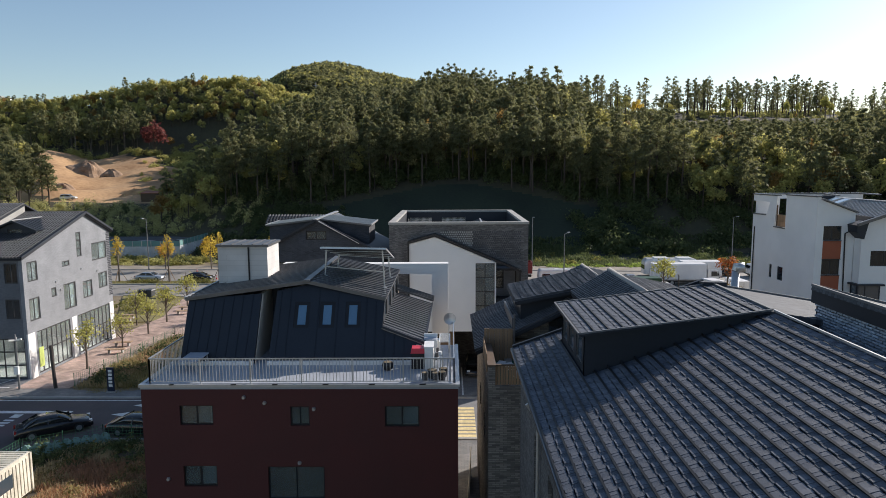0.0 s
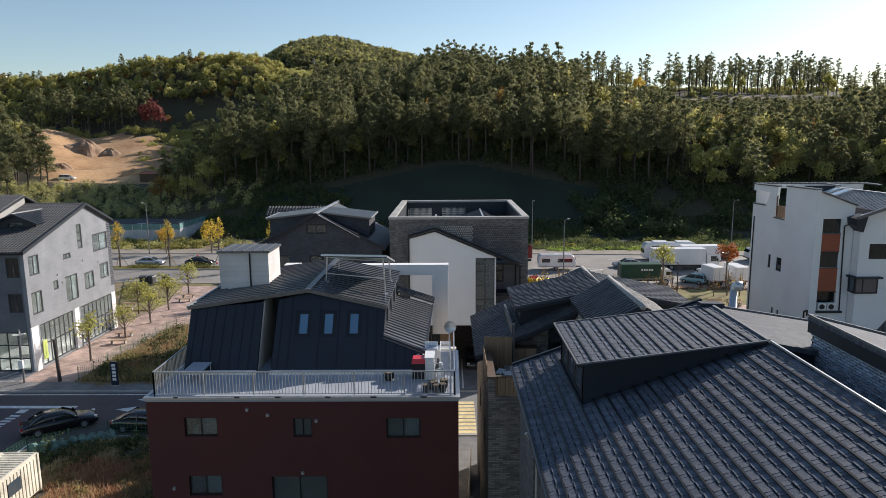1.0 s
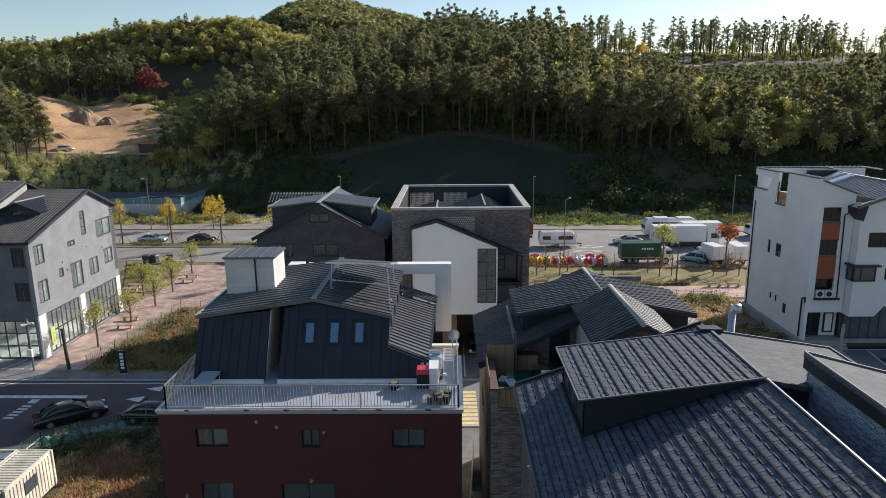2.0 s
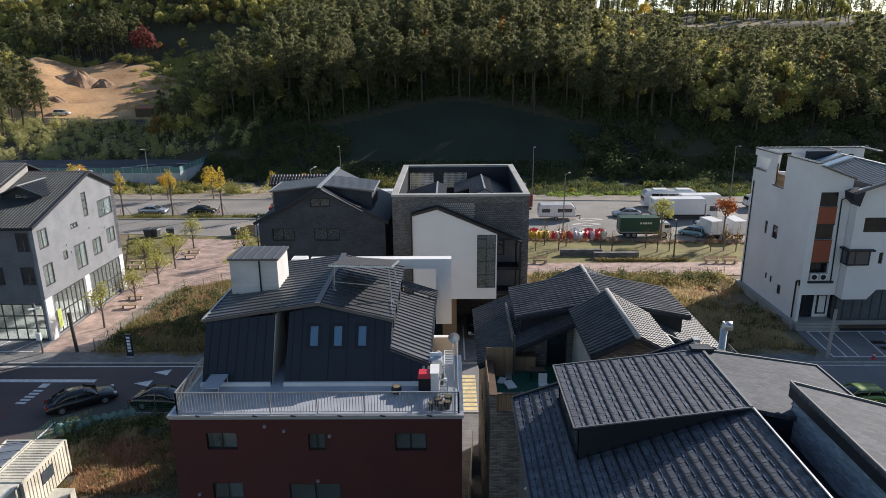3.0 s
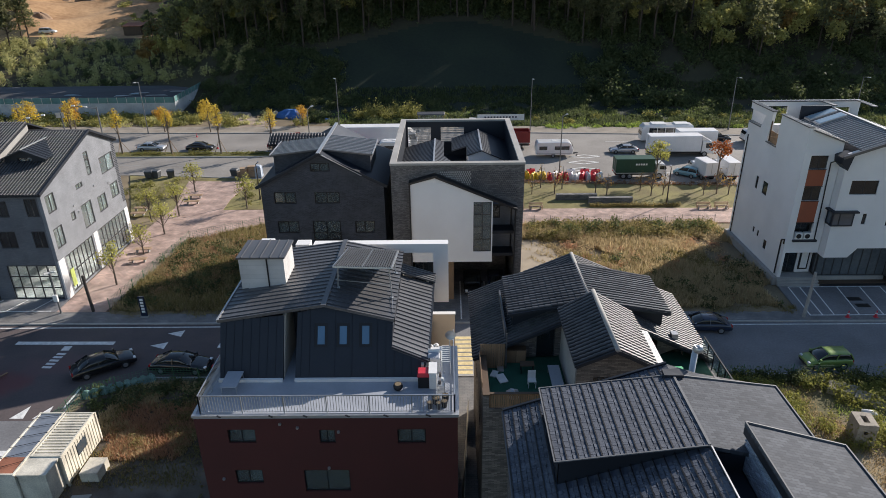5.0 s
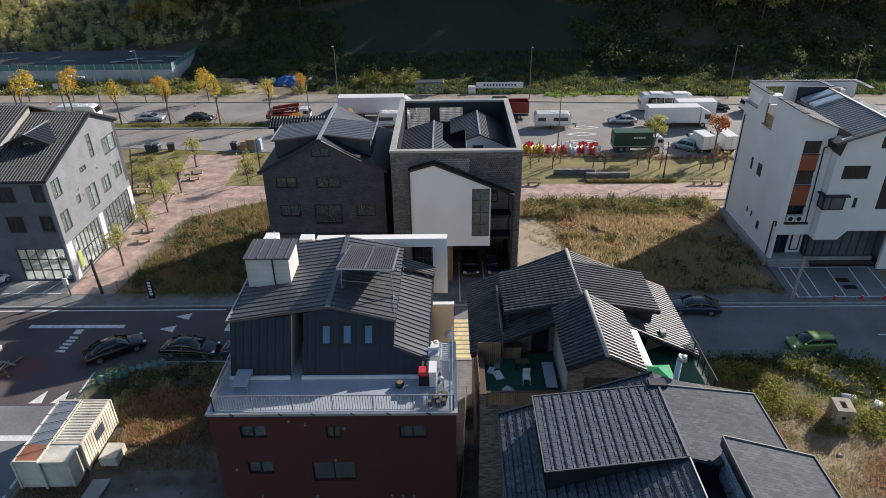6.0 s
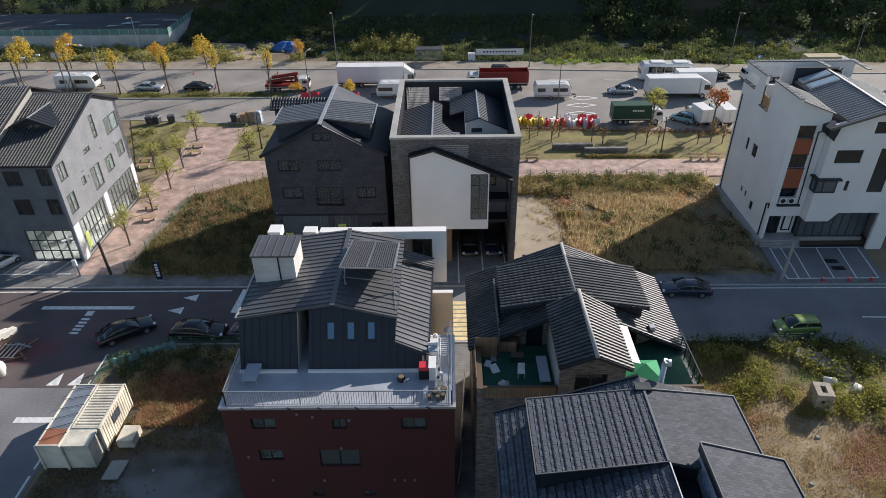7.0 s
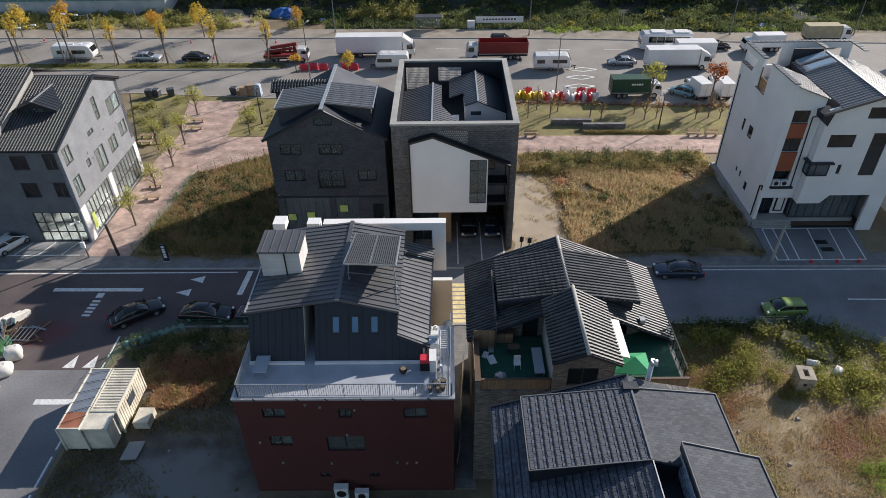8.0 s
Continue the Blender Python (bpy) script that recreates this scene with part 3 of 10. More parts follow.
def roof_slab(parent, quad, thick, material, name="roof", label=""):
    n = (Vector(quad[1]) - Vector(quad[0])).cross(Vector(quad[3]) - Vector(quad[0])).normalized()
    if n.z < 0:
        n = -n
    return part(name, Geo().prism([Vector(p) - n * thick for p in quad], n * thick), material, parent, label), n


def seams(parent, quad, n, count, material, h=0.05, w=0.04, name="seam"):
    """Raised seams running from edge 0-3 to edge 1-2 of a roof quad."""
    a, b, c, d = (Vector(p) for p in quad)
    for k in range(count):
        t = (k + 0.5) / count
        p, q = a.lerp(d, t), b.lerp(c, t)
        part(name, Geo().bar(p + n * h / 2, q + n * h / 2, w, h, n), material, parent)


def edge_trim(parent, pts, material, w=0.12, h=0.16, name="edge_trim"):
    g = Geo()
    for p, q in zip(pts, pts[1:]):
        g.bar(p, q, w, h)
    part(name, g, material, parent)


def tiled(parent, quad, material, du=0.33, dv=0.36, rise=0.12, lap=0.035, name="roof_tiles", wave=True):
    """Rows of lapped, rolled tiles over a slope: quad runs eave a to b, ridge d to c; joined into one piece."""
    a, b, c, d = (Vector(p) for p in quad)
    nu = max(1, round((b - a).length / du))
    nv = max(1, round((d - a).length / dv))
    n = (b - a).cross(d - a).normalized()
    if n.z < 0:
        n = -n
    g = Geo()
    prof = [(0.0, 0.0), (0.015, 0.72), (0.1, 0.94), (0.33, 1.0), (0.56, 0.94), (0.645, 0.72), (0.66, 0.0), (1.0, 0.0)]
    for j in range(nv):
        for i in range(nu):
            vs = []
            for s, z in prof:
                u = (i + s) / nu
                for t, lift in ((0.0, lap), (1.05, 0.004)):
                    base = a.lerp(b, u).lerp(d.lerp(c, u), min((j + t) / nv, 1.0))
                    vs.append(base + n * (lift + z * rise))
            for s in (0.0, 1.0):
                u = (i + s) / nu
                vs.append(a.lerp(b, u).lerp(d.lerp(c, u), j / nv))
            fs = [(2 * k, 2 * k + 2, 2 * k + 3, 2 * k + 1) for k in range(len(prof) - 1)]
            m = 2 * len(prof)
            fs.append((m, m + 1, *range(m - 2, -1, -2)))
            g.add(vs, fs)
    return part(name, g, material, parent, fix=False, kind="stuff")


def ridge_cap(parent, p, q, r, material, name="ridge_cap"):
    part(name, Geo().cyl(p, q, r, r, 10), material, parent, smooth=True)


# ---- red house with a metal-clad attic ----
def red_house():
    h = thing("house", "red rendered house with a dark metal attic and roof terrace", "house", at=(-6.7, 34.7, 0))
    h = place_origin(h)
    X0, X1, Y0, Y1, ZT = -13.6, 0.25, 27.45, 42.0, 9.62
    fr = facing_front(X0, Y0)
    L = X1 - X0
    def w(x0, x1, z0, z1, c=2, **o):
        return (x0 - X0, x1 - X0, z0, z1, c, 1, o)
    wins = [w(-11.95, -10.48, 7.98, 8.88), w(-7.09, -6.25, 7.94, 8.83), w(-2.95, -1.44, 7.9, 8.84), w(-11.92, -10.43, 5.14, 6.11),
            w(-8.17, -5.66, 4.54, 6.07, 2), w(-9.03, -8.26, 1.64, 2.1, 2), w(-5.7, -4.91, 1.62, 2.08, 2)]
    wall(h, fr, rect(0, L, 0, ZT), wins, RED_WALL, 0.3, label="smooth dark red render", curtain=False, frame_mat=BLACK_METAL)
    for x0, z0, z1 in ((-11.2, 8.04, 8.82), (-2.2, 7.96, 8.78), (-11.15, 5.2, 6.05)):
        part("net_curtain", Geo().box(x0, x0 + 0.68, Y0 + 0.22, Y0 + 0.24, z0, z1), CURTAIN, h)
    YS, XS = 33.9, -1.55
    wall(h, facing_right(X1, Y0 + 0.3), rect(0, YS - Y0 - 0.3, 0, ZT), [(3.0, 4.2, 5.2, 6.4, 2, 1), (3.0, 4.0, 2.0, 3.0, 2, 1)], RED_WALL)
    wall(h, facing_back(X1 - 0.3, YS), rect(0, X1 - 0.3 - XS, 0, ZT), [], CREAM_RENDER)
    wall(h, facing_right(XS, YS), rect(0, Y1 - YS, 0, ZT), [(1.5, 2.7, 5.2, 6.4, 2, 1), (5.0, 6.2, 5.2, 6.4, 2, 1)], CREAM_RENDER)
    wall(h, facing_left(X0, Y1), rect(0, Y1 - Y0 - 0.3, 0, ZT), [(3.0, 4.6, 5.2, 6.6, 2, 1), (9.0, 10.4, 5.0, 6.4, 2, 1)], RED_WALL)
    wall(h, facing_back(XS - 0.3, Y1), rect(0, XS - X0 - 0.6, 0, ZT), [], CREAM_RENDER)
    part("terrace_floor", Geo().prism([(X0 - 0.02, Y0 - 0.02, ZT), (X1 + 0.02, Y0 - 0.02, ZT), (X1 + 0.02, YS + 0.02, ZT), (XS + 0.02, YS + 0.02, ZT), (XS + 0.02, Y1 + 0.02, ZT), (X0 - 0.02, Y1 + 0.02, ZT)], (0, 0, 0.18)), FLOOR_PAINT, h, "grey waterproof coating")
    part("edge_trim", Geo().box(X0 - 0.07, X1 + 0.07, Y0 - 0.08, Y0 + 0.12, ZT + 0.1, ZT + 0.22).box(X0 - 0.07, X0 + 0.1, Y0 + 0.12, Y1, ZT + 0.1, ZT + 0.22).box(X1 - 0.1, X1 + 0.07, Y0 + 0.12, YS, ZT + 0.1, ZT + 0.22), METAL_TRIM, h, "pale metal drip edge")
    for x in (-12.3, -9.6, -7.8, -5.6, -3.6, -1.4):
        part("terrace_light", Geo().bar((x, Y0 - 0.06, ZT + 0.22), (x + 0.25, Y0 - 0.28, ZT + 0.3), 0.07, 0.05), BLACK_METAL, h)
    for x, z in ((-9.1, 9.25), (-6.05, 8.72), (-6.75, 6.25), (-12.6, 5.5), (-3.6, 3.25), (-2.95, 3.2), (-2.3, 3.22), (-8.1, 3.2), (-11.4, 3.3), (-8.2, 9.0)):
        part("wall_vent", Geo().cyl((x, Y0, z), (x, Y0 - 0.09, z), 0.09, 0.07, 10), STEEL, h)
    # attic front, leaning back
    tilt = Vector((0, 2.25, 3.4)).normalized()
    fa = Plane((0, 30.45, 9.8), (1, 0, 0), tilt)
    k = 4.077 / 3.4
    v = lambda z: (z - 9.8) * k
    wall(h, fa, [(-13.1, 0), (-9.55, 0), (-9.62, v(12.88)), (-13.25, v(12.62))], [], METAL_DARK, 0.2, name="attic_wall", label="dark standing-seam cladding")
    wins = [(-7.84, -7.08, v(11.35), v(12.5), 1, 1), (-6.58, -5.82, v(11.35), v(12.5), 1, 1), (-5.3, -4.54, v(11.35), v(12.5), 1, 1)]
    wall(h, fa, [(-8.87, 0), (-1.7, 0), (-1.45, v(10.68)), (-3.42, v(11.33)), (-3.36, v(12.6)), (-7.25, v(13.3)), (-8.83, v(13.0))], wins, METAL_DARK, 0.2, name="attic_wall", label="dark standing-seam cladding", glass=GLASS_BLIND, inset=0.02, bar=0.17, frame_mat=BLACK_METAL)
    for x in np.arange(-12.9, -1.8, 0.48):
        if -9.6 < x < -8.85 or any(a - 0.05 < x < b + 0.05 for a, b in ((-7.84, -7.08), (-6.58, -5.82), (-5.3, -4.54))):
            continue
        top = np.interp(x, [-13.2, -7.25, -3.45, -3.4, -1.45], [12.62, 13.3, 12.6, 11.3, 10.7]) - 0.05
        part("cladding_seam", Geo().bar(fa.at(x, 0.05, 0.012), fa.at(x, v(top), 0.012), 0.025, 0.03, fa.n), METAL_DARK, h)
    g = Geo().box(-13.15, -9.55, 30.33, 30.5, 9.8, 9.98).box(-8.87, -1.68, 30.33, 30.5, 9.8, 9.98)
    part("attic_skirting", g, WHITE_RENDER, h)
    # the notch between the two attic blocks
    part("notch_wall", Geo().prism([(-9.55, 30.7, 9.8), (-9.55, 34.2, 9.8), (-9.55, 34.2, 12.95), (-9.55, 32.6, 12.82)], (-0.18, 0, 0)), CREAM_RENDER, h)
    part("notch_wall", Geo().prism([(-8.87, 30.7, 9.8), (-8.87, 34.2, 9.8), (-8.87, 34.2, 13.05), (-8.87, 32.7, 12.95)], (0.18, 0, 0)), METAL_DARK, h)
    part("notch_wall", Geo().box(-9.55, -8.87, 34.2, 34.4, 9.8, 13.0), METAL_DARK, h)
    # sides and back of the attic
    part("attic_side", Geo().prism([(-13.05, 30.7, 9.8), (-13.05, 41.3, 9.8), (-13.2, 41.3, 12.5), (-13.2, 32.5, 12.5)], (0.2, 0, 0.02)), METAL_DARK, h)
    part("attic_back", Geo().prism([(-13.0, 41.3, 9.8), (-3.4, 41.3, 9.8), (-3.4, 41.3, 12.4), (-7.3, 41.3, 13.2), (-13.0, 41.3, 12.4)], (0, 0.2, 0)), CREAM_RENDER, h)
    part("attic_side", Geo().box(-1.75, -1.6, 30.75, 41.4, 9.8, 10.62), CREAM_RENDER, h)
    cl = facing_right(-3.42, 32.2)
    wall(h, cl, rect(0, 9.1, 11.2, 12.5), [(0.5, 1.8, 11.45, 12.3, 1, 1), (2.7, 4.0, 11.45, 12.3, 1, 1), (4.9, 6.2, 11.45, 12.3, 1, 1), (7.1, 8.4, 11.45, 12.3, 1, 1)], METAL_DARK, 0.15, name="clerestory_wall", glass=GLASS_SKY, inset=0.03)
    # roofs
    q1 = [(-13.4, 32.2, 12.7), (-7.3, 32.55, 13.5), (-7.3, 41.55, 13.5), (-13.4, 41.55, 12.7)]
    _, n1 = roof_slab(h, q1, 0.14, METAL_ROOF, label="standing-seam grey metal roof")
    seams(h, q1, n1, 19, METAL_ROOF)
    q2 = [(-7.3, 32.55, 13.5), (-3.3, 32.25, 12.66), (-3.3, 41.55, 12.66), (-7.3, 41.55, 13.5)]
    _, n2 = roof_slab(h, q2, 0.14, METAL_ROOF)
    seams(h, q2, n2, 19, METAL_ROOF)
    q3 = [(-3.42, 31.35, 11.42), (-1.32, 30.95, 10.72), (-1.2, 40.3, 10.72), (-3.42, 40.3, 11.42)]
    _, n3 = roof_slab(h, q3, 0.12, METAL_ROOF)
    seams(h, q3, n3, 20, METAL_ROOF)
    q4 = [(-3.42, 40.2, 11.72), (-1.1, 40.2, 10.95), (-1.1, 41.5, 10.95), (-3.42, 41.5, 11.72)]
    _, n4 = roof_slab(h, q4, 0.12, METAL_ROOF)
    seams(h, q4, n4, 4, METAL_ROOF)
    edge_trim(h, [q1[0], q1[1], q2[1]], METAL_ROOF, 0.06, 0.1)
    edge_trim(h, [q1[0], q1[3]], METAL_TRIM, 0.1, 0.14)
    edge_trim(h, [q3[0], q3[1], q3[2]], METAL_DARK, 0.08, 0.12)
    edge_trim(h, [(-7.3, 32.4, 13.53), (-7.3, 41.6, 13.53)], METAL_ROOF, 0.3, 0.1, "ridge_cap")
    # stair head
    bx = Geo().box(-12.97, -10.22, 35.9, 38.35, 12.4, 14.86)
    part("stair_head", bx, BOARD_CONCRETE, h, "pale board-marked concrete stair head")
    q5 = [(-13.05, 35.78, 14.98), (-10.12, 35.78, 14.98), (-10.12, 38.45, 14.98), (-13.05, 38.45, 14.98)]
    _, n5 = roof_slab(h, q5, 0.12, METAL_ROOF, "stair_head_roof")
    for t in range(5):
        x = -13.05 + (t + 0.5) * 0.586
        part("seam", Geo().bar((x, 35.8, 15.0), (x, 38.43, 15.0), 0.04, 0.05), METAL_ROOF, h)
    part("downpipe", Geo().cyl((-11.25, 35.86, 12.9), (-11.25, 35.86, 14.84), 0.045), BLACK_METAL, h)
    # white frame behind the attic
    g = Geo().box(-9.7, -0.2, 42.05, 42.75, 12.3, 12.98).box(-1.27, -0.2, 42.05, 42.75, 8.3, 12.3)
    part("white_frame", g, WHITE_RENDER, h, "white rendered portal frame")
    part("white_frame", Geo().box(-13.6, -12.65, 42.05, 43.2, 12.4, 13.0), WHITE_RENDER, h)
    part("white_frame", Geo().box(-10.95, -9.97, 42.05, 42.9, 12.4, 13.0), WHITE_RENDER, h)
    part("yard_wall", Geo().box(-1.6, 0.25, 42.02, 42.3, 0.0, 7.25), CREAM_RENDER, h, "cream rendered wall")
    part("wall_cap", Geo().box(-1.64, 0.29, 41.97, 42.35, 7.25, 7.33), WHITE_RENDER, h)
    return h


def place_origin(h):
    """Keeps a house's parts in world places while its origin is at its base."""
    h.location = (0, 0, 0)
    return h


HOUSE_RED = red_house()


def terrace_railing():
    r = thing("railing", "grey steel baluster railing round the red house's terrace", "railing")
    Z0, Z1 = 9.86, 10.93
    runs = [((-13.25, 27.62), (0.08, 27.62)), ((0.08, 27.62), (0.08, 34.0)), ((-13.25, 27.62), (-13.25, 31.4))]
    bal = mesh_of("baluster", Geo().box(-0.013, 0.013, -0.013, 0.013, Z0 + 0.06, Z1 - 0.03), STEEL)
    for (x0, y0), (x1, y1) in runs:
        part("top_rail", Geo().bar((x0, y0, Z1), (x1, y1, Z1), 0.05, 0.05), STEEL, r)
        part("bottom_rail", Geo().bar((x0, y0, Z0 + 0.05), (x1, y1, Z0 + 0.05), 0.04, 0.03), STEEL, r)
        d = math.hypot(x1 - x0, y1 - y0)
        n = int(d / 0.145)
        for k in range(1, n):
            b = part("baluster", bal, STEEL, r)
            b.location = (x0 + (x1 - x0) * k / n, y0 + (y1 - y0) * k / n, 0)
        m = max(1, round(d / 2.4))
        for k in range(m + 1):
            x, y = x0 + (x1 - x0) * k / m, y0 + (y1 - y0) * k / m
            part("post", Geo().box(x - 0.025, x + 0.025, y - 0.025, y + 0.025, Z0 - 0.06, Z1), STEEL, r)


terrace_railing()


def solar_rack():
    r = thing("solar_collector", "slatted dark solar collector on a white steel rack", "solar collector")
    A, B, C, D = Vector((-6.95, 34.5, 14.95)), Vector((-3.5, 34.35, 14.9)), Vector((-3.5, 39.2, 13.75)), Vector((-6.75, 39.3, 13.95))
    n = (B - A).cross(D - A).normalized()
    for p, q in ((A, B), (B, C), (C, D), (D, A), (A.lerp(B, 0.5), D.lerp(C, 0.5))):
        part("frame", Geo().bar(p, q, 0.1, 0.09, n), STEEL, r)
    for k in range(24):
        t = (k + 0.5) / 24
        part("tube", Geo().bar(A.lerp(B, t) + n * 0.05, D.lerp(C, t) + n * 0.05, 0.085, 0.06, n), METAL_ROOF, r)
    part("backing_sheet", Geo().prism([A - n * 0.05, B - n * 0.05, C - n * 0.05, D - n * 0.05], n * 0.03), METAL_DARK, r)
    for t in (0.2, 0.45, 0.7, 0.93):
        part("cross_rail", Geo().bar(A.lerp(D, t) - n * 0.06, B.lerp(C, t) - n * 0.06, 0.06, 0.05, n), STEEL, r)
    for t, s in ((0.06, 0.08), (0.94, 0.08), (0.06, 0.75), (0.94, 0.75)):
        p = A.lerp(B, t).lerp(D.lerp(C, t), s)
        zr = 13.5 - (p.x + 7.3) * 0.21
        foot = Vector((p.x + (0.1 if t > 0.5 else -0.1), p.y, zr))
        part("leg", Geo().bar(p, foot, 0.07, 0.07, (0, 1, 0)), STEEL, r)
        part("foot_plate", Geo().box(foot.x - 0.12, foot.x + 0.12, foot.y - 0.12, foot.y + 0.12, zr - 0.02, zr + 0.03), STEEL, r)
    part("brace", Geo().bar((-6.9, 34.9, 13.9), (-3.6, 34.75, 13.6), 0.05, 0.05), STEEL, r)
    part("stay", Geo().bar((-3.6, 34.75, 12.85), (-3.4, 32.9, 12.75), 0.03, 0.03), STEEL, r)


solar_rack()


# ---- brick box house ----
def box_house():
    h = thing("house", "dark grey brick box house with a white gabled front", "house")
    X0, X1, Y0, Y1, ZT = -5.33, 6.67, 56.2, 72.7, 14.3
    fr = facing_front(0, Y0)
    part("wall", Geo().plate(fr, [(X0, 0), (-3.64, 0), (-3.64, 12.76), (-1.39, 13.38), (5.96, 10.25), (5.96, 0), (X1, 0), (X1, ZT), (X0, ZT)], [], 0.45), GREY_BRICK, h, "long dark grey bricks")
    # pierced screen: pale squares painted for light through holes, dark ones for unlit holes
    dark = Geo()
    hx = []
    for j in range(15):
        z = 11.3 + j * 0.19
        for i in range(38):
            x = -0.9 + i * 0.185 + (0.09 if j % 2 else 0)
            top = 13.38 - (x + 1.39) * 0.4259
            if x < 6.0 and top + 0.25 < z < 13.62:
                hx.append((x, z))
    unlit = Geo()
    for x, z in hx:
        (dark if x < 1.8 else unlit).box(x, x + 0.11, Y0 - 0.012, Y0 + 0.02, z, z + 0.11)
    part("lit_hole_squares", dark, KERB, h, "pale squares painted as light in the brickwork's holes", kind="stuff")
    part("unlit_hole_squares", unlit, CHAR_BRICK, h, "dark squares painted as unlit holes in the brickwork", kind="stuff")
    part("wall", Geo().plate(facing_right(X1, Y0 + 0.45), rect(0, Y1 - Y0 - 0.45, 0, ZT), [rect(6.0, 7.2, 6.5, 7.8)], 0.45), GREY_BRICK, h)
    part("wall", Geo().plate(facing_left(X0, Y1), rect(0, Y1 - Y0 - 0.45, 0, ZT), [rect(4.0, 5.2, 6.5, 7.8)], 0.45), GREY_BRICK, h)
    part("wall", Geo().plate(facing_back(X1 - 0.45, Y1), rect(0, X1 - X0 - 0.9, 0, ZT), [rect(4.6, 7.2, 12.0, 13.7), rect(8.3, 10.9, 11.0, 13.7)], 0.45), GREY_BRICK, h)
    lat = Geo()
    for a0, a1, b0, b1 in ((4.6, 7.2, 12.0, 13.7), (8.3, 10.9, 11.0, 13.7)):
        for k in range(int((a1 - a0) / 0.13)):
            x = X1 - 0.45 - a0 - k * 0.13
            lat.box(x - 0.05, x, Y1 - 0.3, Y1 - 0.2, b0, b1)
        for k in range(int((b1 - b0) / 0.2)):
            lat.box(X1 - 0.45 - a1, X1 - 0.45 - a0, Y1 - 0.28, Y1 - 0.22, b0 + k * 0.2, b0 + k * 0.2 + 0.05)
    part("lattice", lat, METAL_TRIM, h, kind="stuff")
    cap = Geo().box(X0 - 0.06, X1 + 0.06, Y0 - 0.08, Y0 + 0.5, ZT, ZT + 0.2).box(X0 - 0.06, X1 + 0.06, Y1 - 0.5, Y1 + 0.06, ZT, ZT + 0.2)
    cap.box(X0 - 0.06, X0 + 0.5, Y0 + 0.5, Y1 - 0.5, ZT, ZT + 0.2).box(X1 - 0.5, X1 + 0.06, Y0 + 0.5, Y1 - 0.5, ZT, ZT + 0.2)
    part("parapet_cap", cap, CONCRETE, h, "pale stone parapet cap")
    part("parapet_lining", Geo().box(X0 + 0.46, X0 + 0.52, Y0 + 0.46, Y1 - 0.46, 10.4, ZT), METAL_DARK, h)
    part("parapet_lining", Geo().box(X1 - 0.52, X1 - 0.46, Y0 + 0.46, Y1 - 0.46, 10.4, ZT), METAL_DARK, h)
    part("parapet_lining", Geo().plate(facing_front(0, Y1 - 0.52), rect(X0 + 0.52, X1 - 0.52, 10.4, ZT), [rect(X1 - 0.45 - 7.2, X1 - 0.45 - 4.6, 12.0, 13.7), rect(X1 - 0.45 - 10.9, X1 - 0.45 - 8.3, 11.0, 13.7)], 0.05), METAL_DARK, h)
    part("roof_floor", Geo().box(X0 + 0.45, X1 - 0.45, Y0 + 0.45, Y1 - 0.45, 10.2, 10.4), METAL_DARK, h)
    # attic roofs inside the parapet
    RX, RZ = -1.55, 13.3
    qa = [(X0 + 0.55, 57.0, 12.35), (RX, 57.0, RZ), (RX, 68.7, RZ), (X0 + 0.55, 68.7, 12.35)]
    _, nn = roof_slab(h, qa, 0.12, METAL_ROOF, label="dark seamed attic roof")
    seams(h, qa, nn, 26, METAL_ROOF)
    qb = [(RX, 57.0, RZ), (1.9, 57.0, 12.2), (1.3, 60.5, 12.4), (-0.6, 63.4, 13.0), (-0.6, 68.7, 13.0), (RX, 68.7, RZ)]
    part("roof", Geo().prism([Vector(p) - Vector((0, 0, 0.12)) for p in qb], (0, 0, 0.12)), METAL_ROOF, h)
    for k in range(26):
        y = 57.2 + k * 0.45
        xe = np.interp(y, [57, 60.5, 63.4, 68.7], [1.9, 1.3, -0.6, -0.6])
        part("seam", Geo().bar((RX, y, RZ + 0.02), (float(xe), y, RZ + 0.02 - (float(xe) - RX) * 0.319), 0.04, 0.05), METAL_ROOF, h)
    edge_trim(h, [(RX, 56.9, RZ + 0.04), (RX, 68.7, RZ + 0.04)], METAL_TRIM, 0.16, 0.08, "ridge_cap")
    part("attic_wall", Geo().prism([(X0 + 0.6, 57.2, 10.4), (1.7, 57.2, 10.4), (1.7, 57.2, 12.1), (RX, 57.2, 13.1), (X0 + 0.6, 57.2, 12.2)], (0, 3.0, 0)), METAL_DARK, h)
    part("attic_wall", Geo().prism([(X0 + 0.6, 60.2, 10.4), (-0.7, 60.2, 10.4), (-0.7, 60.2, 12.85), (RX, 60.2, 13.1), (X0 + 0.6, 60.2, 12.2)], (0, 8.3, 0)), WHITE_RENDER, h)
    SX, SZ, SY = 3.15, 13.62, 63.1
    qc = [(1.75, SY, 13.15), (SX, SY, SZ), (SX, 71.3, SZ), (0.2, 71.3, 12.65), (0.2, 66.4, 12.65), (1.75, 66.4, 13.15)]
    part("roof", Geo().prism([Vector(p) - Vector((0, 0, 0.12)) for p in qc], (0, 0, 0.12)), METAL_ROOF, h)
    for k in range(18):
        y = 63.3 + k * 0.45
        xe = 1.75 if y < 66.4 else 0.2
        part("seam", Geo().bar((SX, y, SZ + 0.02), (xe, y, SZ + 0.02 - (SX - xe) * 0.33), 0.04, 0.05), METAL_ROOF, h)
    qd = [(SX, SY, SZ), (4.1, SY, 13.2), (4.1, 71.3, 13.2), (SX, 71.3, SZ)]
    _, nn = roof_slab(h, qd, 0.12, METAL_ROOF)
    seams(h, qd, nn, 18, METAL_ROOF)
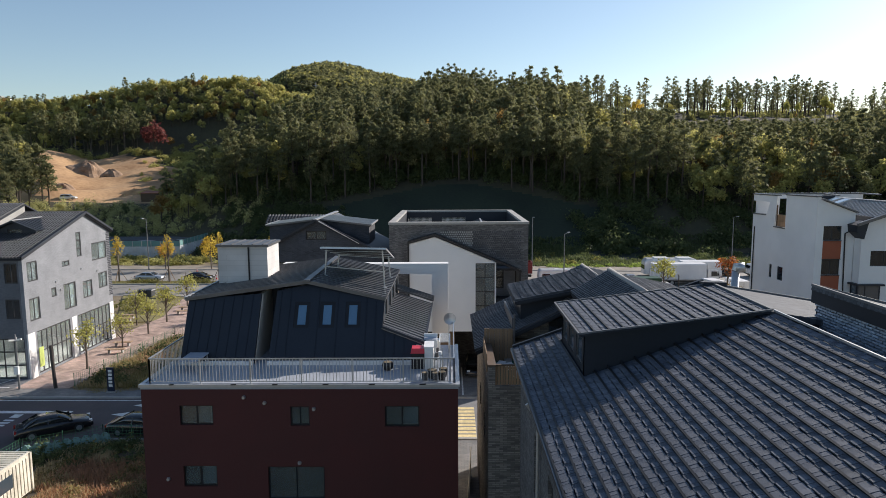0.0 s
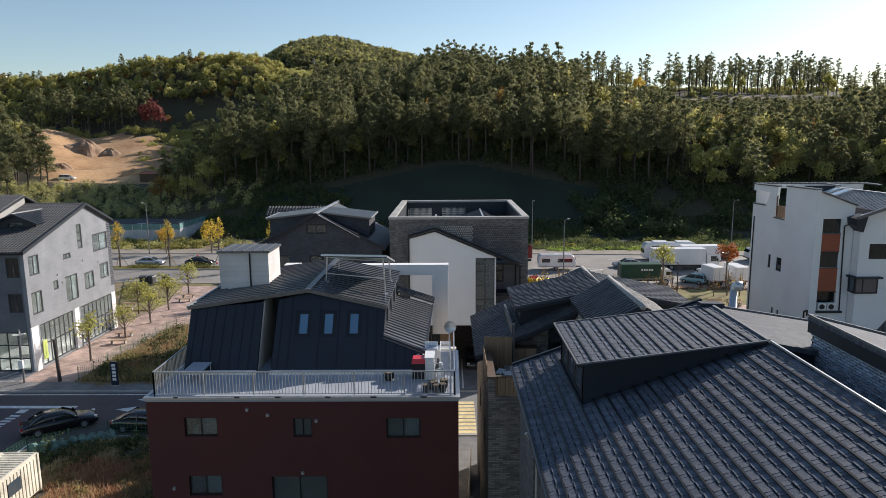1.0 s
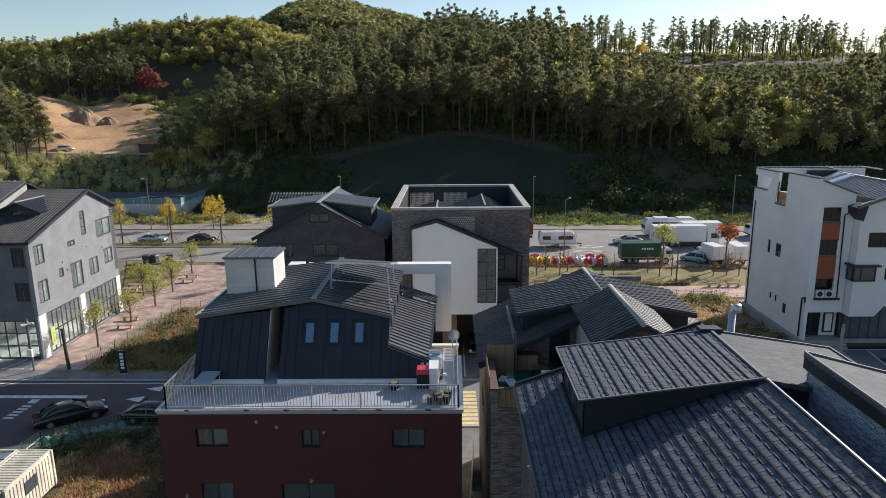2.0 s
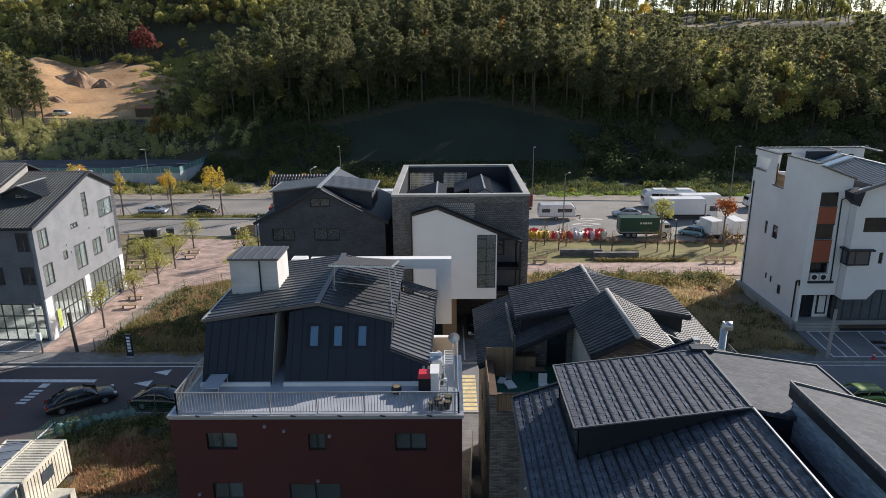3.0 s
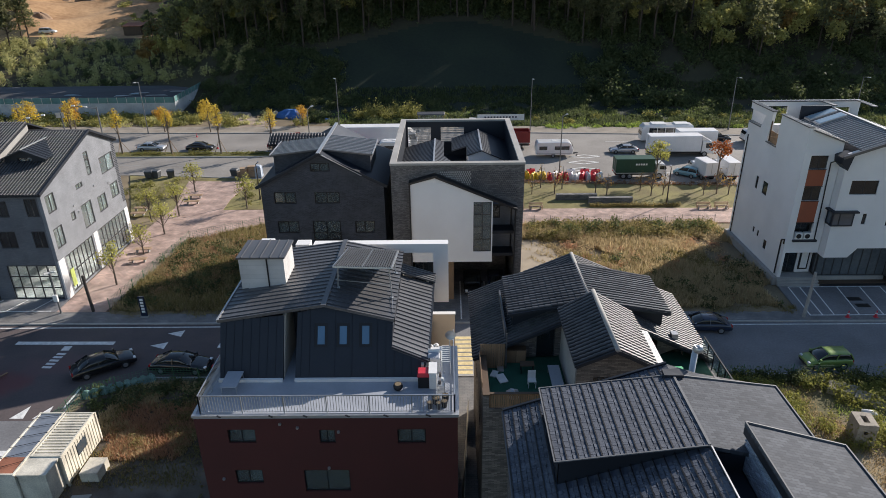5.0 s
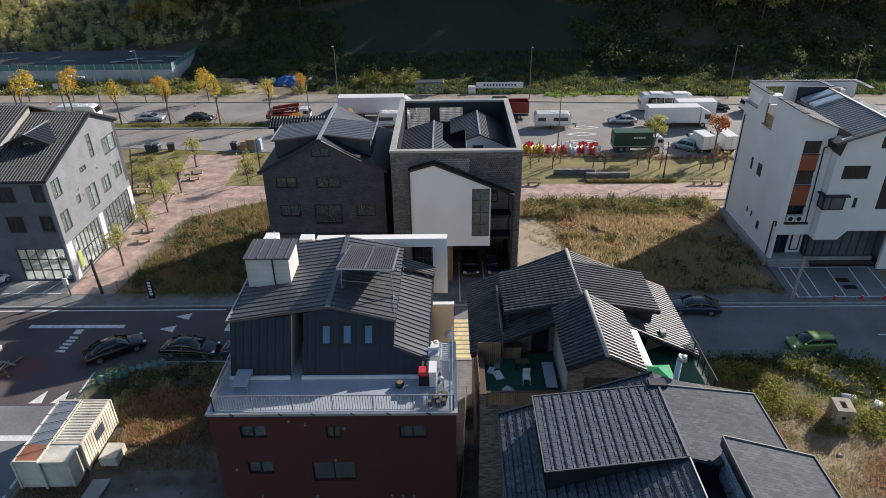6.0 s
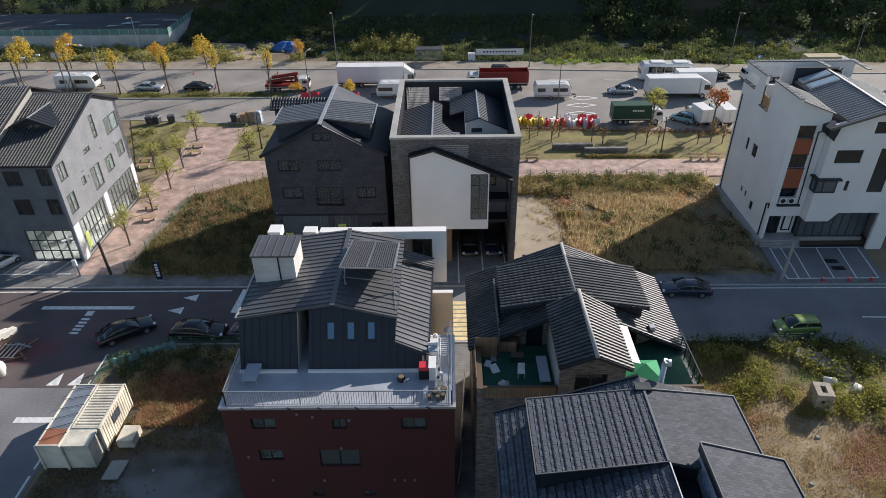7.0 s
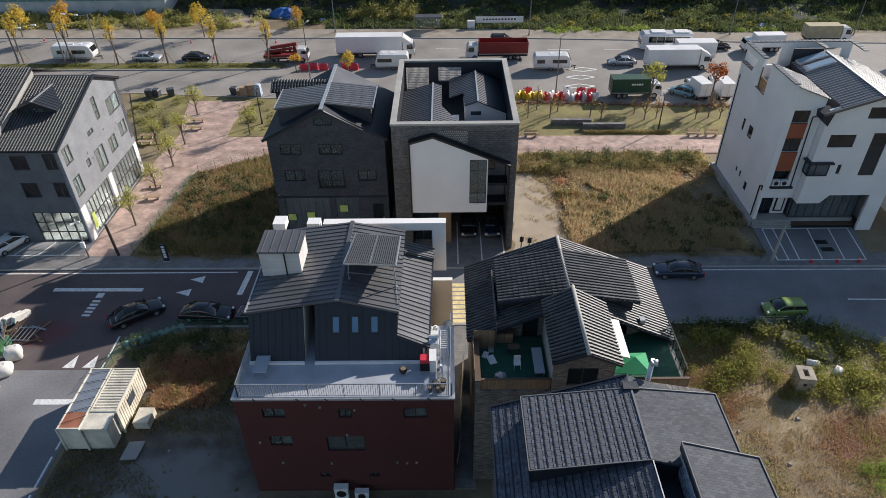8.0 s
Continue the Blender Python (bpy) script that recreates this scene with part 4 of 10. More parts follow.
    edge_trim(h, [(SX, SY - 0.1, SZ + 0.03), (SX, 71.3, SZ + 0.03)], METAL_TRIM, 0.16, 0.08, "ridge_cap")
    roof_slab(h, [(4.1, SY, 13.2), (6.15, SY, 12.3), (6.15, 71.3, 12.3), (4.1, 71.3, 13.2)], 0.1, METAL_DARK)
    wall(h, facing_front(0, SY + 0.2), [(1.85, 10.4), (6.1, 10.4), (6.1, 12.2), (4.1, 13.05), (SX, 13.48), (1.85, 13.05)], [(2.4, 3.5, 11.9, 12.4, 2, 1)], WHITE_RENDER, 0.2, name="dormer_wall", glass=GLASS_SKY)
    part("dormer_side", Geo().box(1.85, 2.0, SY + 0.4, 71.2, 10.4, 12.9), WHITE_RENDER, h)
    part("roof_hatch", Geo().box(0.0, 1.2, 61.5, 64.0, 10.4, 11.7), WHITE_RENDER, h)
    # white gabled front, standing proud
    fwh = facing_front(0, 55.5)
    line = lambda x: 13.3 - (x + 1.39) * 0.4259
    win = (2.1, 3.74, 6.1, min(11.2, line(3.74) - 0.1))
    wall(h, fwh, [(-3.57, 5.05), (3.85, 5.05), (3.85, line(3.85)), (-1.39, 13.3), (-3.57, 12.7)], [(*win, 2, 4)], WHITE_RENDER, 0.3, name="white_front", label="smooth white render", glass=GLASS, inset=0.05, bar=0.06)
    part("white_front", Geo().box(-3.57, -3.3, 55.8, 57.8, 5.05, 12.6).box(3.58, 3.85, 55.8, 58.4, 5.05, 10.9).box(-3.3, 3.58, 55.8, 58.4, 5.05, 5.3), WHITE_RENDER, h)
    part("floor_slabs", Geo().box(-3.3, 3.58, 55.9, 62, 8.3, 8.55).box(-3.3, 3.58, 61.8, 62, 5.3, 12.0), CONCRETE, h)
    g = Geo()
    pts = [(-3.7, 12.75), (-1.39, 13.42), (6.05, 10.25)]
    for (xa, za), (xb, zb) in zip(pts, pts[1:]):
        g.prism([(xa, 55.3, za - 0.03), (xb, 55.3, zb - 0.03), (xb, 55.3, zb + 0.16), (xa, 55.3, za + 0.16)], (0, 1.0, 0))
    g.box(-3.7, -3.58, 55.35, 56.3, 0.1, 12.75)
    part("gable_trim", g, BLACK_METAL, h, "thin black metal gable trim")
    part("corner_trim", Geo().bar((5.98, 56.1, 0.1), (5.98, 56.1, 10.2), 0.1, 0.2, (0, 1, 0)), BLACK_METAL, h)
    # recessed bay
    rb = facing_front(0, 58.4)
    wall(h, rb, [(3.85, 4.4), (6.2, 4.4), (6.2, 10.0), (3.85, 11.0)], [(3.95, 4.75, 8.3, 10.3, 1, 2)], PALE_BRICK, 0.2, name="bay_wall", bar=0.1, inset=0.03)
    for z in (7.3, 5.0):
        part("balcony_slab", Geo().box(3.86, 5.95, 56.9, 58.4, z, z + 0.3), METAL_DARK, h)
    part("downpipe", Geo().cyl((5.8, 58.3, 4.4), (5.8, 58.3, 9.9), 0.05, 0.05, 8), BLACK_METAL, h)
    # open ground floor
    part("carport_floor", Geo().box(-3.6, 5.96, 53.2, 64, -0.02, 0.13), PAVER_GREY, h)
    part("carport_back", Geo().box(-3.6, 5.9, 63.6, 63.9, 0.1, 5.05), GREY_BRICK, h)
    part("entrance_wall", Geo().box(-1.0, 0.3, 57.2, 57.4, 0.13, 5.05), WOOD, h, "timber-clad entrance wall")
    window(h, facing_front(0, 57.6), -3.5, -1.0, 0.13, 5.0, 3, 2, glass=GLASS_DARK)
    for x in (0.9, 3.4, 5.75):
        part("bay_line", Geo().box(x, x + 0.13, 53.3, 61, 0.13, 0.142), WHITE_LINE, h)


box_house()


POSTER = mat("pale_lime_poster", (0.5, 0.58, 0.16), 0.6, var=0.15, scale=3, fine=15, bump=0.0)


# ---- charcoal gabled house ----
def charcoal_house():
    h = thing("house", "charcoal brick gabled house with a glazed shop floor", "house")
    Y0, Y1, XL, XR = 59.85, 71.0, -18.3, -6.38
    RX, RZ, ZL, ZR = -12.4, 14.4, 11.2, 11.25
    fr = facing_front(0, Y0)
    W2 = lambda a, b, c, d, n=2, **o: (a, b, c, d, n, 1, o)
    shop = dict(glass=SHOP_GLASS, frame_mat=METAL_ROOF, bar=0.07)
    wins = [W2(-17.1, -14.95, 9.37, 10.58), W2(-13.15, -10.7, 9.35, 10.56), W2(-17.05, -14.92, 6.26, 7.56), W2(-13.6, -10.83, 5.45, 7.55),
            W2(-9.4, -7.45, 6.21, 7.5), W2(-13.32, -11.46, 12.6, 13.46), (-17.6, -12.75, 0.15, 4.2, 6, 1, shop), (-12.1, -9.7, 0.15, 4.2, 3, 1, shop), (-8.15, -6.95, 0.15, 3.4, 1, 1, dict(glass=GLASS_DARK))]
    wall(h, fr, [(XL, 0), (XR, 0), (XR, ZR + 0.05), (RX, RZ - 0.2), (XL, ZL + 0.05)], wins, CHAR_BRICK, 0.35, label="charcoal brick gable", curtain=False, bar=0.1, frame_mat=BLACK_METAL)
    part("shop_lintel", Geo().box(XL + 0.05, XR - 0.05, Y0 - 0.05, Y0, 4.22, 4.4), METAL_DARK, h)
    wall(h, facing_right(XR, Y0 + 0.35), rect(0, Y1 - Y0 - 0.7, 0, ZR), [(3, 4.4, 8.6, 9.8, 2, 1), (3, 4.4, 5.4, 6.6, 2, 1)], CHAR_BRICK)
    wall(h, facing_left(XL, Y1 - 0.35), rect(0, Y1 - Y0 - 0.7, 0, ZL), [(3, 4.4, 8.6, 9.8, 2, 1), (3, 4.4, 5.4, 6.6, 2, 1)], CHAR_BRICK)
    wall(h, Plane((0, Y1, 0), (-1, 0, 0), (0, 0, 1)), [(-XR, 0), (-XL, 0), (-XL, ZL), (-RX, RZ - 0.3), (-XR, ZR)], [], CHAR_BRICK)
    # slopes
    for xo, zo in ((XL - 0.4, ZL - 0.1), (XR + 0.35, ZR - 0.1)):
        roof_slab(h, [(xo, Y0 - 0.3, zo), (xo, Y1 + 0.2, zo), (RX, Y1 + 0.2, RZ), (RX, Y0 - 0.3, RZ)], 0.16, METAL_DARK, "roof", "dark roof slope")
        edge_trim(h, [(xo, Y0 - 0.3, zo + 0.04), (RX, Y0 - 0.3, RZ + 0.05)], METAL_DARK, 0.14, 0.2)
    k = (RZ - ZR + 0.1) / (XR + 0.35 - RX)
    roof_slab(h, [(RX, 66.4, RZ + 0.03), (RX, Y1 + 0.25, RZ + 0.03), (-8.0, Y1 + 0.25, RZ + 0.03 - k * (-8.0 - RX)), (-8.0, 66.4, RZ + 0.03 - k * (-8.0 - RX))], 0.05, METAL_ROOF, "rear_slope", "light grey rear roof slope")
    edge_trim(h, [(RX, Y0 - 0.35, RZ + 0.1), (RX, Y1 + 0.3, RZ + 0.1)], METAL_TRIM, 0.34, 0.1, "ridge_cap")
    edge_trim(h, [(RX + 0.3, Y0 - 0.38, RZ - 0.02), (-8.4, Y0 - 0.38, RZ - 0.06 - k * (-8.4 - RX))], METAL_TRIM, 0.2, 0.05, "flashing")
    # flat shed dormers on both slopes
    for xo, e, yb in ((-17.35, -1, 65.9), (-7.45, 1, 66.5)):
        q = [(RX + e * 0.15, 61.1, RZ + 0.06), (xo, 61.1, 13.9), (xo, yb, 13.9), (RX + e * 0.15, yb, RZ + 0.06)]
        _, n = roof_slab(h, q, 0.14, METAL_ROOF, "dormer_roof", "light grey seamed dormer roof")
        seams(h, q, n, 11, METAL_TRIM, 0.05, 0.035)
        part("dormer_wall", Geo().prism([(RX, 61.4, RZ - 0.1), (xo - e * 0.25, 61.4, 13.75), (xo - e * 0.25, 61.4, 11.5), (RX, 61.4, RZ - 0.6)], (0, yb - 61.6, 0)), CHAR_BRICK, h)
        edge_trim(h, [q[1], q[2]], METAL_TRIM, 0.1, 0.14)
    # tiled cross roof behind the dormer
    q = [(-18.75, 65.95, 13.55), (-12.6, 65.95, 13.55), (-12.6, 67.3, 14.35), (-18.75, 67.3, 14.35)]
    roof_slab(h, q, 0.12, METAL_DARK)
    tiled(h, q, TILE_DARK, 0.31, 0.36, 0.15)
    roof_slab(h, [(-18.75, 68.9, 13.5), (-12.6, 68.9, 13.5), (-12.6, 67.3, 14.35), (-18.75, 67.3, 14.35)], 0.12, METAL_DARK)
    part("cross_wall", Geo().prism([(XL, 66.2, ZL), (XL, 68.7, ZL), (XL, 68.7, 13.4), (XL, 67.3, 14.1), (XL, 66.2, 13.5)], (5.9, 0, 0)), CHAR_BRICK, h)
    # balcony rail before the middle window
    rail = part("balcony_rail", Geo().bar((-13.7, Y0 - 0.22, 6.42), (-10.72, Y0 - 0.22, 6.42), 0.05, 0.05), BLACK_METAL, h)
    part("bottom_rail", Geo().bar((-13.7, Y0 - 0.22, 5.5), (-10.72, Y0 - 0.22, 5.5), 0.05, 0.05), BLACK_METAL, rail)
    for i in range(17):
        x = -13.68 + i * 0.184
        part("baluster", Geo().bar((x, Y0 - 0.22, 5.5), (x, Y0 - 0.22, 6.42), 0.025, 0.025, (0, 1, 0)), BLACK_METAL, rail)
    for x in (-13.7, -10.72):
        part("bracket", Geo().bar((x, Y0 - 0.22, 5.5), (x, Y0, 5.5), 0.04, 0.04), BLACK_METAL, rail)
    for x, z in ((-18.0, 4.6), (-7.0, 1.6), (-9.3, 2.4)):
        part("wall_vent", Geo().cyl((x, Y0, z), (x, Y0 - 0.1, z), 0.09, 0.09, 10), STEEL, h)
    for x, z in ((-17.0, 1.77), (-14.94, 1.97), (-11.28, 2.82)):
        part("window_poster", Geo().box(x - 0.42, x + 0.42, Y0 - 0.06, Y0 - 0.03, z - 0.4, z + 0.4), POSTER, h, "yellow window poster")
    part("shop_awning", Geo().prism([(-13.9, Y0 - 0.8, 0.2), (-13.2, Y0 - 0.8, 0.2), (-13.45, Y0 - 0.8, 1.9)], (0, 0.3, 0)), WHITE_PLASTIC, h)
    return h


charcoal_house()


# ---- pale grey corner building ----
def corner_building():
    h = thing("house", "pale grey brick corner building with a tiled roof and glass shop", "house")
    XR, Y0, Y1, X0 = -38.6, 57.9, 73.2, -66.0
    fr = facing_right(XR, 0)
    wins = [(66.6, 67.5, 10.2, 12.75, 1, 3), (63.9, 65.2, 9.55, 10.1, 2, 1), (69.4, 72.4, 9.4, 11.3, 2, 1), (70.4, 72.2, 6.2, 7.9, 2, 1), (67.3, 69.1, 5.7, 7.5, 2, 1),
            (58.5, 60.0, 8.95, 10.8, 2, 1), (58.45, 60.0, 5.3, 7.4, 2, 1), (61.9, 62.7, 6.9, 7.8, 1, 1), (63.9, 66.0, 5.2, 7.8, 2, 1), (59.2, 64.6, 0.2, 4.2, 7, 2), (66.0, 72.4, 0.2, 4.2, 8, 2)]
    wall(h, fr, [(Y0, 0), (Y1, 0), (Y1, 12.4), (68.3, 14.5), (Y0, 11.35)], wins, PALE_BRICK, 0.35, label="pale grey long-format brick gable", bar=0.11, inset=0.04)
    for a in ((69.4, 72.4, 9.4, 11.3), (70.4, 72.2, 6.2, 7.9), (67.3, 69.1, 5.7, 7.5), (58.5, 60.0, 8.95, 10.8), (58.45, 60.0, 5.3, 7.4), (63.9, 66.0, 5.2, 7.8)):
        part("blind", Geo().plate(Plane(fr.at(0, 0, -0.2), fr.u, fr.v), rect(a[0] + (a[1] - a[0]) * 0.5, a[1], a[2], a[3]), [], 0.02), BLIND, h)
    ff = facing_front(0, Y0)
    wins = [(-43.65, -42.0, 8.95, 10.6, 2, 1), (-40.3, -39.1, 8.95, 10.8, 2, 1), (-43.7, -42.0, 5.7, 7.5, 2, 1), (-40.4, -39.1, 5.7, 7.5, 2, 1), (-43.9, -38.95, 0.1, 3.85, 5, 3), (-49, -47, 8.95, 10.6, 2, 1), (-49, -47, 5.7, 7.5, 2, 1)]
    # sunless street front: shade painted in by the darker brick
    wall(h, ff, rect(X0, XR - 0.35, 0, 11.35), [w if w[5] == 3 else (*w, dict(glass=GLASS_DARK)) for w in wins], SHADED_PALE_BRICK, 0.35, bar=0.1, inset=0.05)
    part("wall", Geo().box(X0, XR - 0.35, Y1 - 0.35, Y1, 0, 12.3), PALE_BRICK, h)
    part("wall", Geo().box(X0, X0 + 0.35, Y0 + 0.35, Y1 - 0.35, 0, 11.3), PALE_BRICK, h)
    part("shop_floor", Geo().box(X0, XR - 0.4, Y0 + 0.4, Y1 - 0.4, 0.02, 0.14), WHITE_RENDER, h)
    part("shop_side_wall", Geo().box(-46.5, -46.3, Y0 + 0.4, Y1 - 0.4, 0.14, 4.4), WHITE_RENDER, h)
    part("upper_floor", Geo().box(X0, XR - 0.4, Y0 + 0.4, Y1 - 0.4, 4.4, 4.7), CONCRETE, h)
    part("column", Geo().box(XR - 0.1, XR + 0.04, Y0 - 0.03, Y0 + 1.0, 0, 4.25), WHITE_RENDER, h)
    part("column", Geo().box(XR - 0.1, XR + 0.04, 64.9, 65.7, 0, 4.25), WHITE_RENDER, h)
    part("column", Geo().box(XR - 0.1, XR + 0.04, 72.3, 73.1, 0, 4.25), WHITE_RENDER, h)
    roof_slab(h, [(X0, 57.5, 11.25), (XR + 0.25, 57.5, 11.25), (XR + 0.25, 68.3, 14.62), (X0, 68.3, 14.62)], 0.15, METAL_DARK)
    roof_slab(h, [(X0, 73.5, 12.3), (XR + 0.25, 73.5, 12.3), (XR + 0.25, 68.3, 14.62), (X0, 68.3, 14.62)], 0.15, METAL_DARK)
    tiled(h, [(-60, 57.45, 11.27), (XR + 0.25, 57.45, 11.27), (XR + 0.25, 68.3, 14.64), (-60, 68.3, 14.64)], TILE_CORNER, 0.31, 0.38, 0.15)
    tiled(h, [(XR + 0.25, 73.5, 12.32), (-60, 73.5, 12.32), (-60, 68.3, 14.64), (XR + 0.25, 68.3, 14.64)], TILE_CORNER, 0.31, 0.38, 0.15)
    edge_trim(h, [(XR + 0.28, 57.4, 11.35), (XR + 0.28, 68.3, 14.72), (XR + 0.28, 73.5, 12.4)], METAL_DARK, 0.16, 0.24)
    ridge_cap(h, (-60, 68.3, 14.7), (XR + 0.3, 68.3, 14.7), 0.13, TILE_CORNER)
    # small gabled dormer
    dx, dy0, dz = -42.2, 62.4, 14.3
    for s in (-1, 1):
        q = [(dx + s * 2.3, dy0 - 0.1, dz - 0.95), (dx, dy0 - 0.1, dz), (dx, 67.2, dz), (dx + s * 2.3, 64.3, dz - 0.95)]
        roof_slab(h, q, 0.12, METAL_DARK, "dormer_roof")
        for k in range(10):
            y = dy0 - 0.05 + 0.5 * k
            f = min(1.0, (67.2 - y) / 2.9)
            part("seam", Geo().bar((dx, y, dz + 0.03), (dx + s * 2.3 * f, y, dz - 0.95 * f + 0.03), 0.035, 0.05), METAL_ROOF, h)
    edge_trim(h, [(dx, dy0 - 0.12, dz + 0.05), (dx, 67.2, dz + 0.05)], METAL_TRIM, 0.16, 0.08, "ridge_cap")
    wall(h, facing_front(dx, dy0 + 0.25), [(-2.0, 12.6), (2.0, 12.6), (2.0, dz - 0.92), (0, dz - 0.1), (-2.0, dz - 0.92)], [(-0.7, 0.7, 13.0, 13.45, 2, 1)], METAL_DARK, 0.2, name="dormer_wall")
    part("dormer_side", Geo().box(dx + 1.85, dx + 2.0, dy0 + 0.4, 64.6, 12.6, 13.35), WHITE_RENDER, h)
    # raised attic storey further along
    part("attic_wall", Geo().prism([(-44.7, 58.6, 11.5), (-44.7, 68.3, 14.5), (-44.7, 68.3, 15.5), (-44.7, 58.6, 12.5)], (-0.2, 0, 0)), CONCRETE, h, "pale grey rendered attic side")
    q = [(-62, 58.2, 12.45), (-44.6, 58.2, 12.45), (-44.6, 68.3, 15.6), (-62, 68.3, 15.6)]
    roof_slab(h, q, 0.15, METAL_DARK)
    tiled(h, q, TILE_CORNER, 0.31, 0.38, 0.15)
    roof_slab(h, [(-62, 73.5, 13.3), (-44.6, 73.5, 13.3), (-44.6, 68.3, 15.6), (-62, 68.3, 15.6)], 0.15, METAL_DARK)
    part("attic_front", Geo().box(-62, -44.7, 58.4, 58.6, 11.3, 12.4), PALE_BRICK, h)
    # pierced brick corner: blocks standing proud at the far end of the gable
    lat = Geo()
    for j in range(36):
        for i in range(4):
            y = 72.48 + i * 0.2 + (0.1 if j % 2 else 0)
            if y < 73.1:
                lat.box(XR, XR + 0.05, y, y + 0.11, 5.1 + j * 0.2, 5.22 + j * 0.2)
    part("pierced_screen", lat, CHAR_BRICK, h, kind="stuff")
    g = Geo()
    for x, z in ((67.2, 8.9), (62.7, 8.3), (63.4, 7.4), (70.2, 8.2)):
        g.cyl((XR, x, z), (XR + 0.1, x, z), 0.1, 0.08, 8)
    part("wall_vent", g, STEEL, h)
    part("shop_poster", Geo().box(XR - 0.03, XR - 0.01 + 0.03, 59.35, 60.0, 0.75, 2.6), POSTER, h, "lime yellow poster in the shop window")


corner_building()
# ---- white house with the orange window strip ----
def white_house():
    h = thing("house", "white rendered house with rust-orange panels and metal roof", "house")
    XL, YF, YB = 33.4, 60.0, 72.6
    fl = facing_left(XL, 0)
    # side wall, u runs towards -y: a notched terrace wall at the back and a slot beside the stair tower
    outer = [(-YB, 0), (-YF, 0), (-YF, 16.32), (-65.6, 16.26), (-65.6, 12.9), (-67.8, 12.9), (-67.4, 16.12), (-YB, 16.06), (-YB, 15.4), (-68.85, 15.45), (-69.65, 14.0), (-YB, 13.95)]
    wins = [(-68.4, -67.85, 7.6, 9.0, 1, 1), (-66.7, -65.6, 7.6, 9.0, 1, 1), (-67.0, -66.6, 3.0, 3.65, 1, 1), (-65.9, -65.5, 2.95, 3.65, 1, 1), (-64.2, -63.5, 2.3, 3.3, 1, 1)]
    wall(h, fl, outer, wins, WHITE_RENDER, 0.3, label="smooth white render", glass=GLASS_DARK, inset=0.06)
    ff = facing_front(0, YF)
    dark = dict(glass=GLASS_DARK)
    wall(h, ff, [(XL + 0.3, 3.6), (36.9, 3.6), (36.9, 14.9), (XL + 0.3, 16.1)], [(34.08, 35.75, 12.35, 13.68, 2, 1, dark), (34.08, 35.75, 9.15, 10.6, 2, 1, dark), (34.08, 35.85, 5.1, 6.85, 2, 1, dict(inset=0.65, glass=GLASS_DARK))], WHITE_RENDER, 0.3, inset=0.12)
    for z0, z1 in ((10.66, 12.29), (6.91, 9.09)):
        part("orange_panel", Geo().box(34.08, 35.75, YF - 0.02, YF, z0, z1), ORANGE_PANEL, h)
        for z in (z1, z0 - 0.06):
            part("panel_joint", Geo().box(34.06, 35.77, YF - 0.05, YF, z, z + 0.06), BLACK_METAL, h)
    part("ledge", Geo().box(34.05, 36.4, YF - 0.25, YF, 4.86, 5.06), METAL_DARK, h)
    for x in (34.25, 35.1):
        u = part("condenser", Geo().box(x, x + 0.72, YF - 0.1, YF + 0.3, 5.1, 5.78), WHITE_PLASTIC, h)
        part("fan_grille", Geo().cyl((x + 0.33, YF - 0.1, 5.44), (x + 0.33, YF - 0.13, 5.44), 0.25, 0.25, 14), BLACK_METAL, u)
    part("downpipe", Geo().cyl((36.2, YF - 0.08, 5.1), (36.0, YF - 0.08, 13.0), 0.06).bar((36.0, YF - 0.08, 13.0), (36.5, YF - 0.5, 13.4), 0.1, 0.1), BLACK_METAL, h)
    part("downpipe", Geo().cyl((XL - 0.08, YB - 0.6, 0.6), (XL - 0.08, YB - 0.6, 12.6), 0.06), BLACK_METAL, h)
    part("downpipe", Geo().cyl((XL - 0.08, 60.6, 1.0), (XL - 0.08, 60.6, 4.8), 0.07).bar((XL - 0.08, 60.6, 4.8), (XL - 0.08, 60.05, 5.05), 0.13, 0.13).cyl((XL - 0.08, 60.05, 5.05), (XL - 0.08, 60.05, 4.55), 0.07), BLACK_METAL, h)
    # copings along the tower and the back frame
    for p, q in (((XL + 0.15, YF - 0.05, 16.37), (XL + 0.15, 65.65, 16.31)), ((XL + 0.15, 67.35, 16.18), (XL + 0.15, 72.35, 16.12)), ((XL, 72.6, 16.14), (45.2, 72.6, 16.14)), ((41.1, 72.35, 16.1), (41.5, 70.7, 16.0)), ((45.0, 72.35, 16.12), (45.0, 69.4, 16.12)), ((XL + 0.15, 69.6, 14.04), (XL + 0.15, 72.5, 13.99)), ((XL + 0.15, 65.6, 12.95), (XL + 0.15, 67.8, 12.95))):
        cap = part("metal_cap", Geo().bar(p, q, 0.5, 0.1), METAL_ROOF, h, "seamed grey metal coping")
        p, q = Vector(p), Vector(q)
        d = (q - p).normalized()
        s = Vector((-d.y, d.x, 0)) * 0.27
        for k in range(int((q - p).length / 0.5)):
            m = p + d * (0.25 + 0.5 * k) + Vector((0, 0, 0.07))
            part("seam", Geo().bar(m - s, m + s, 0.04, 0.05), METAL_TRIM, cap)
    part("terrace_rail", Geo().bar((XL + 0.1, 65.7, 14.2), (XL + 0.1, 67.6, 14.2), 0.06, 0.06).bar((XL + 0.1, 65.7, 13.6), (XL + 0.1, 67.6, 13.6), 0.05, 0.05), WOOD, h)
    for k in range(9):
        part("rail_slat", Geo().box(XL + 0.14, XL + 0.18, 65.8 + 0.2 * k, 65.92 + 0.2 * k, 13.0, 14.2), WOOD, h)
    part("slot_post", Geo().box(XL + 0.05, XL + 0.15, 67.45, 67.55, 12.95, 15.2), WOOD_DARK, h)
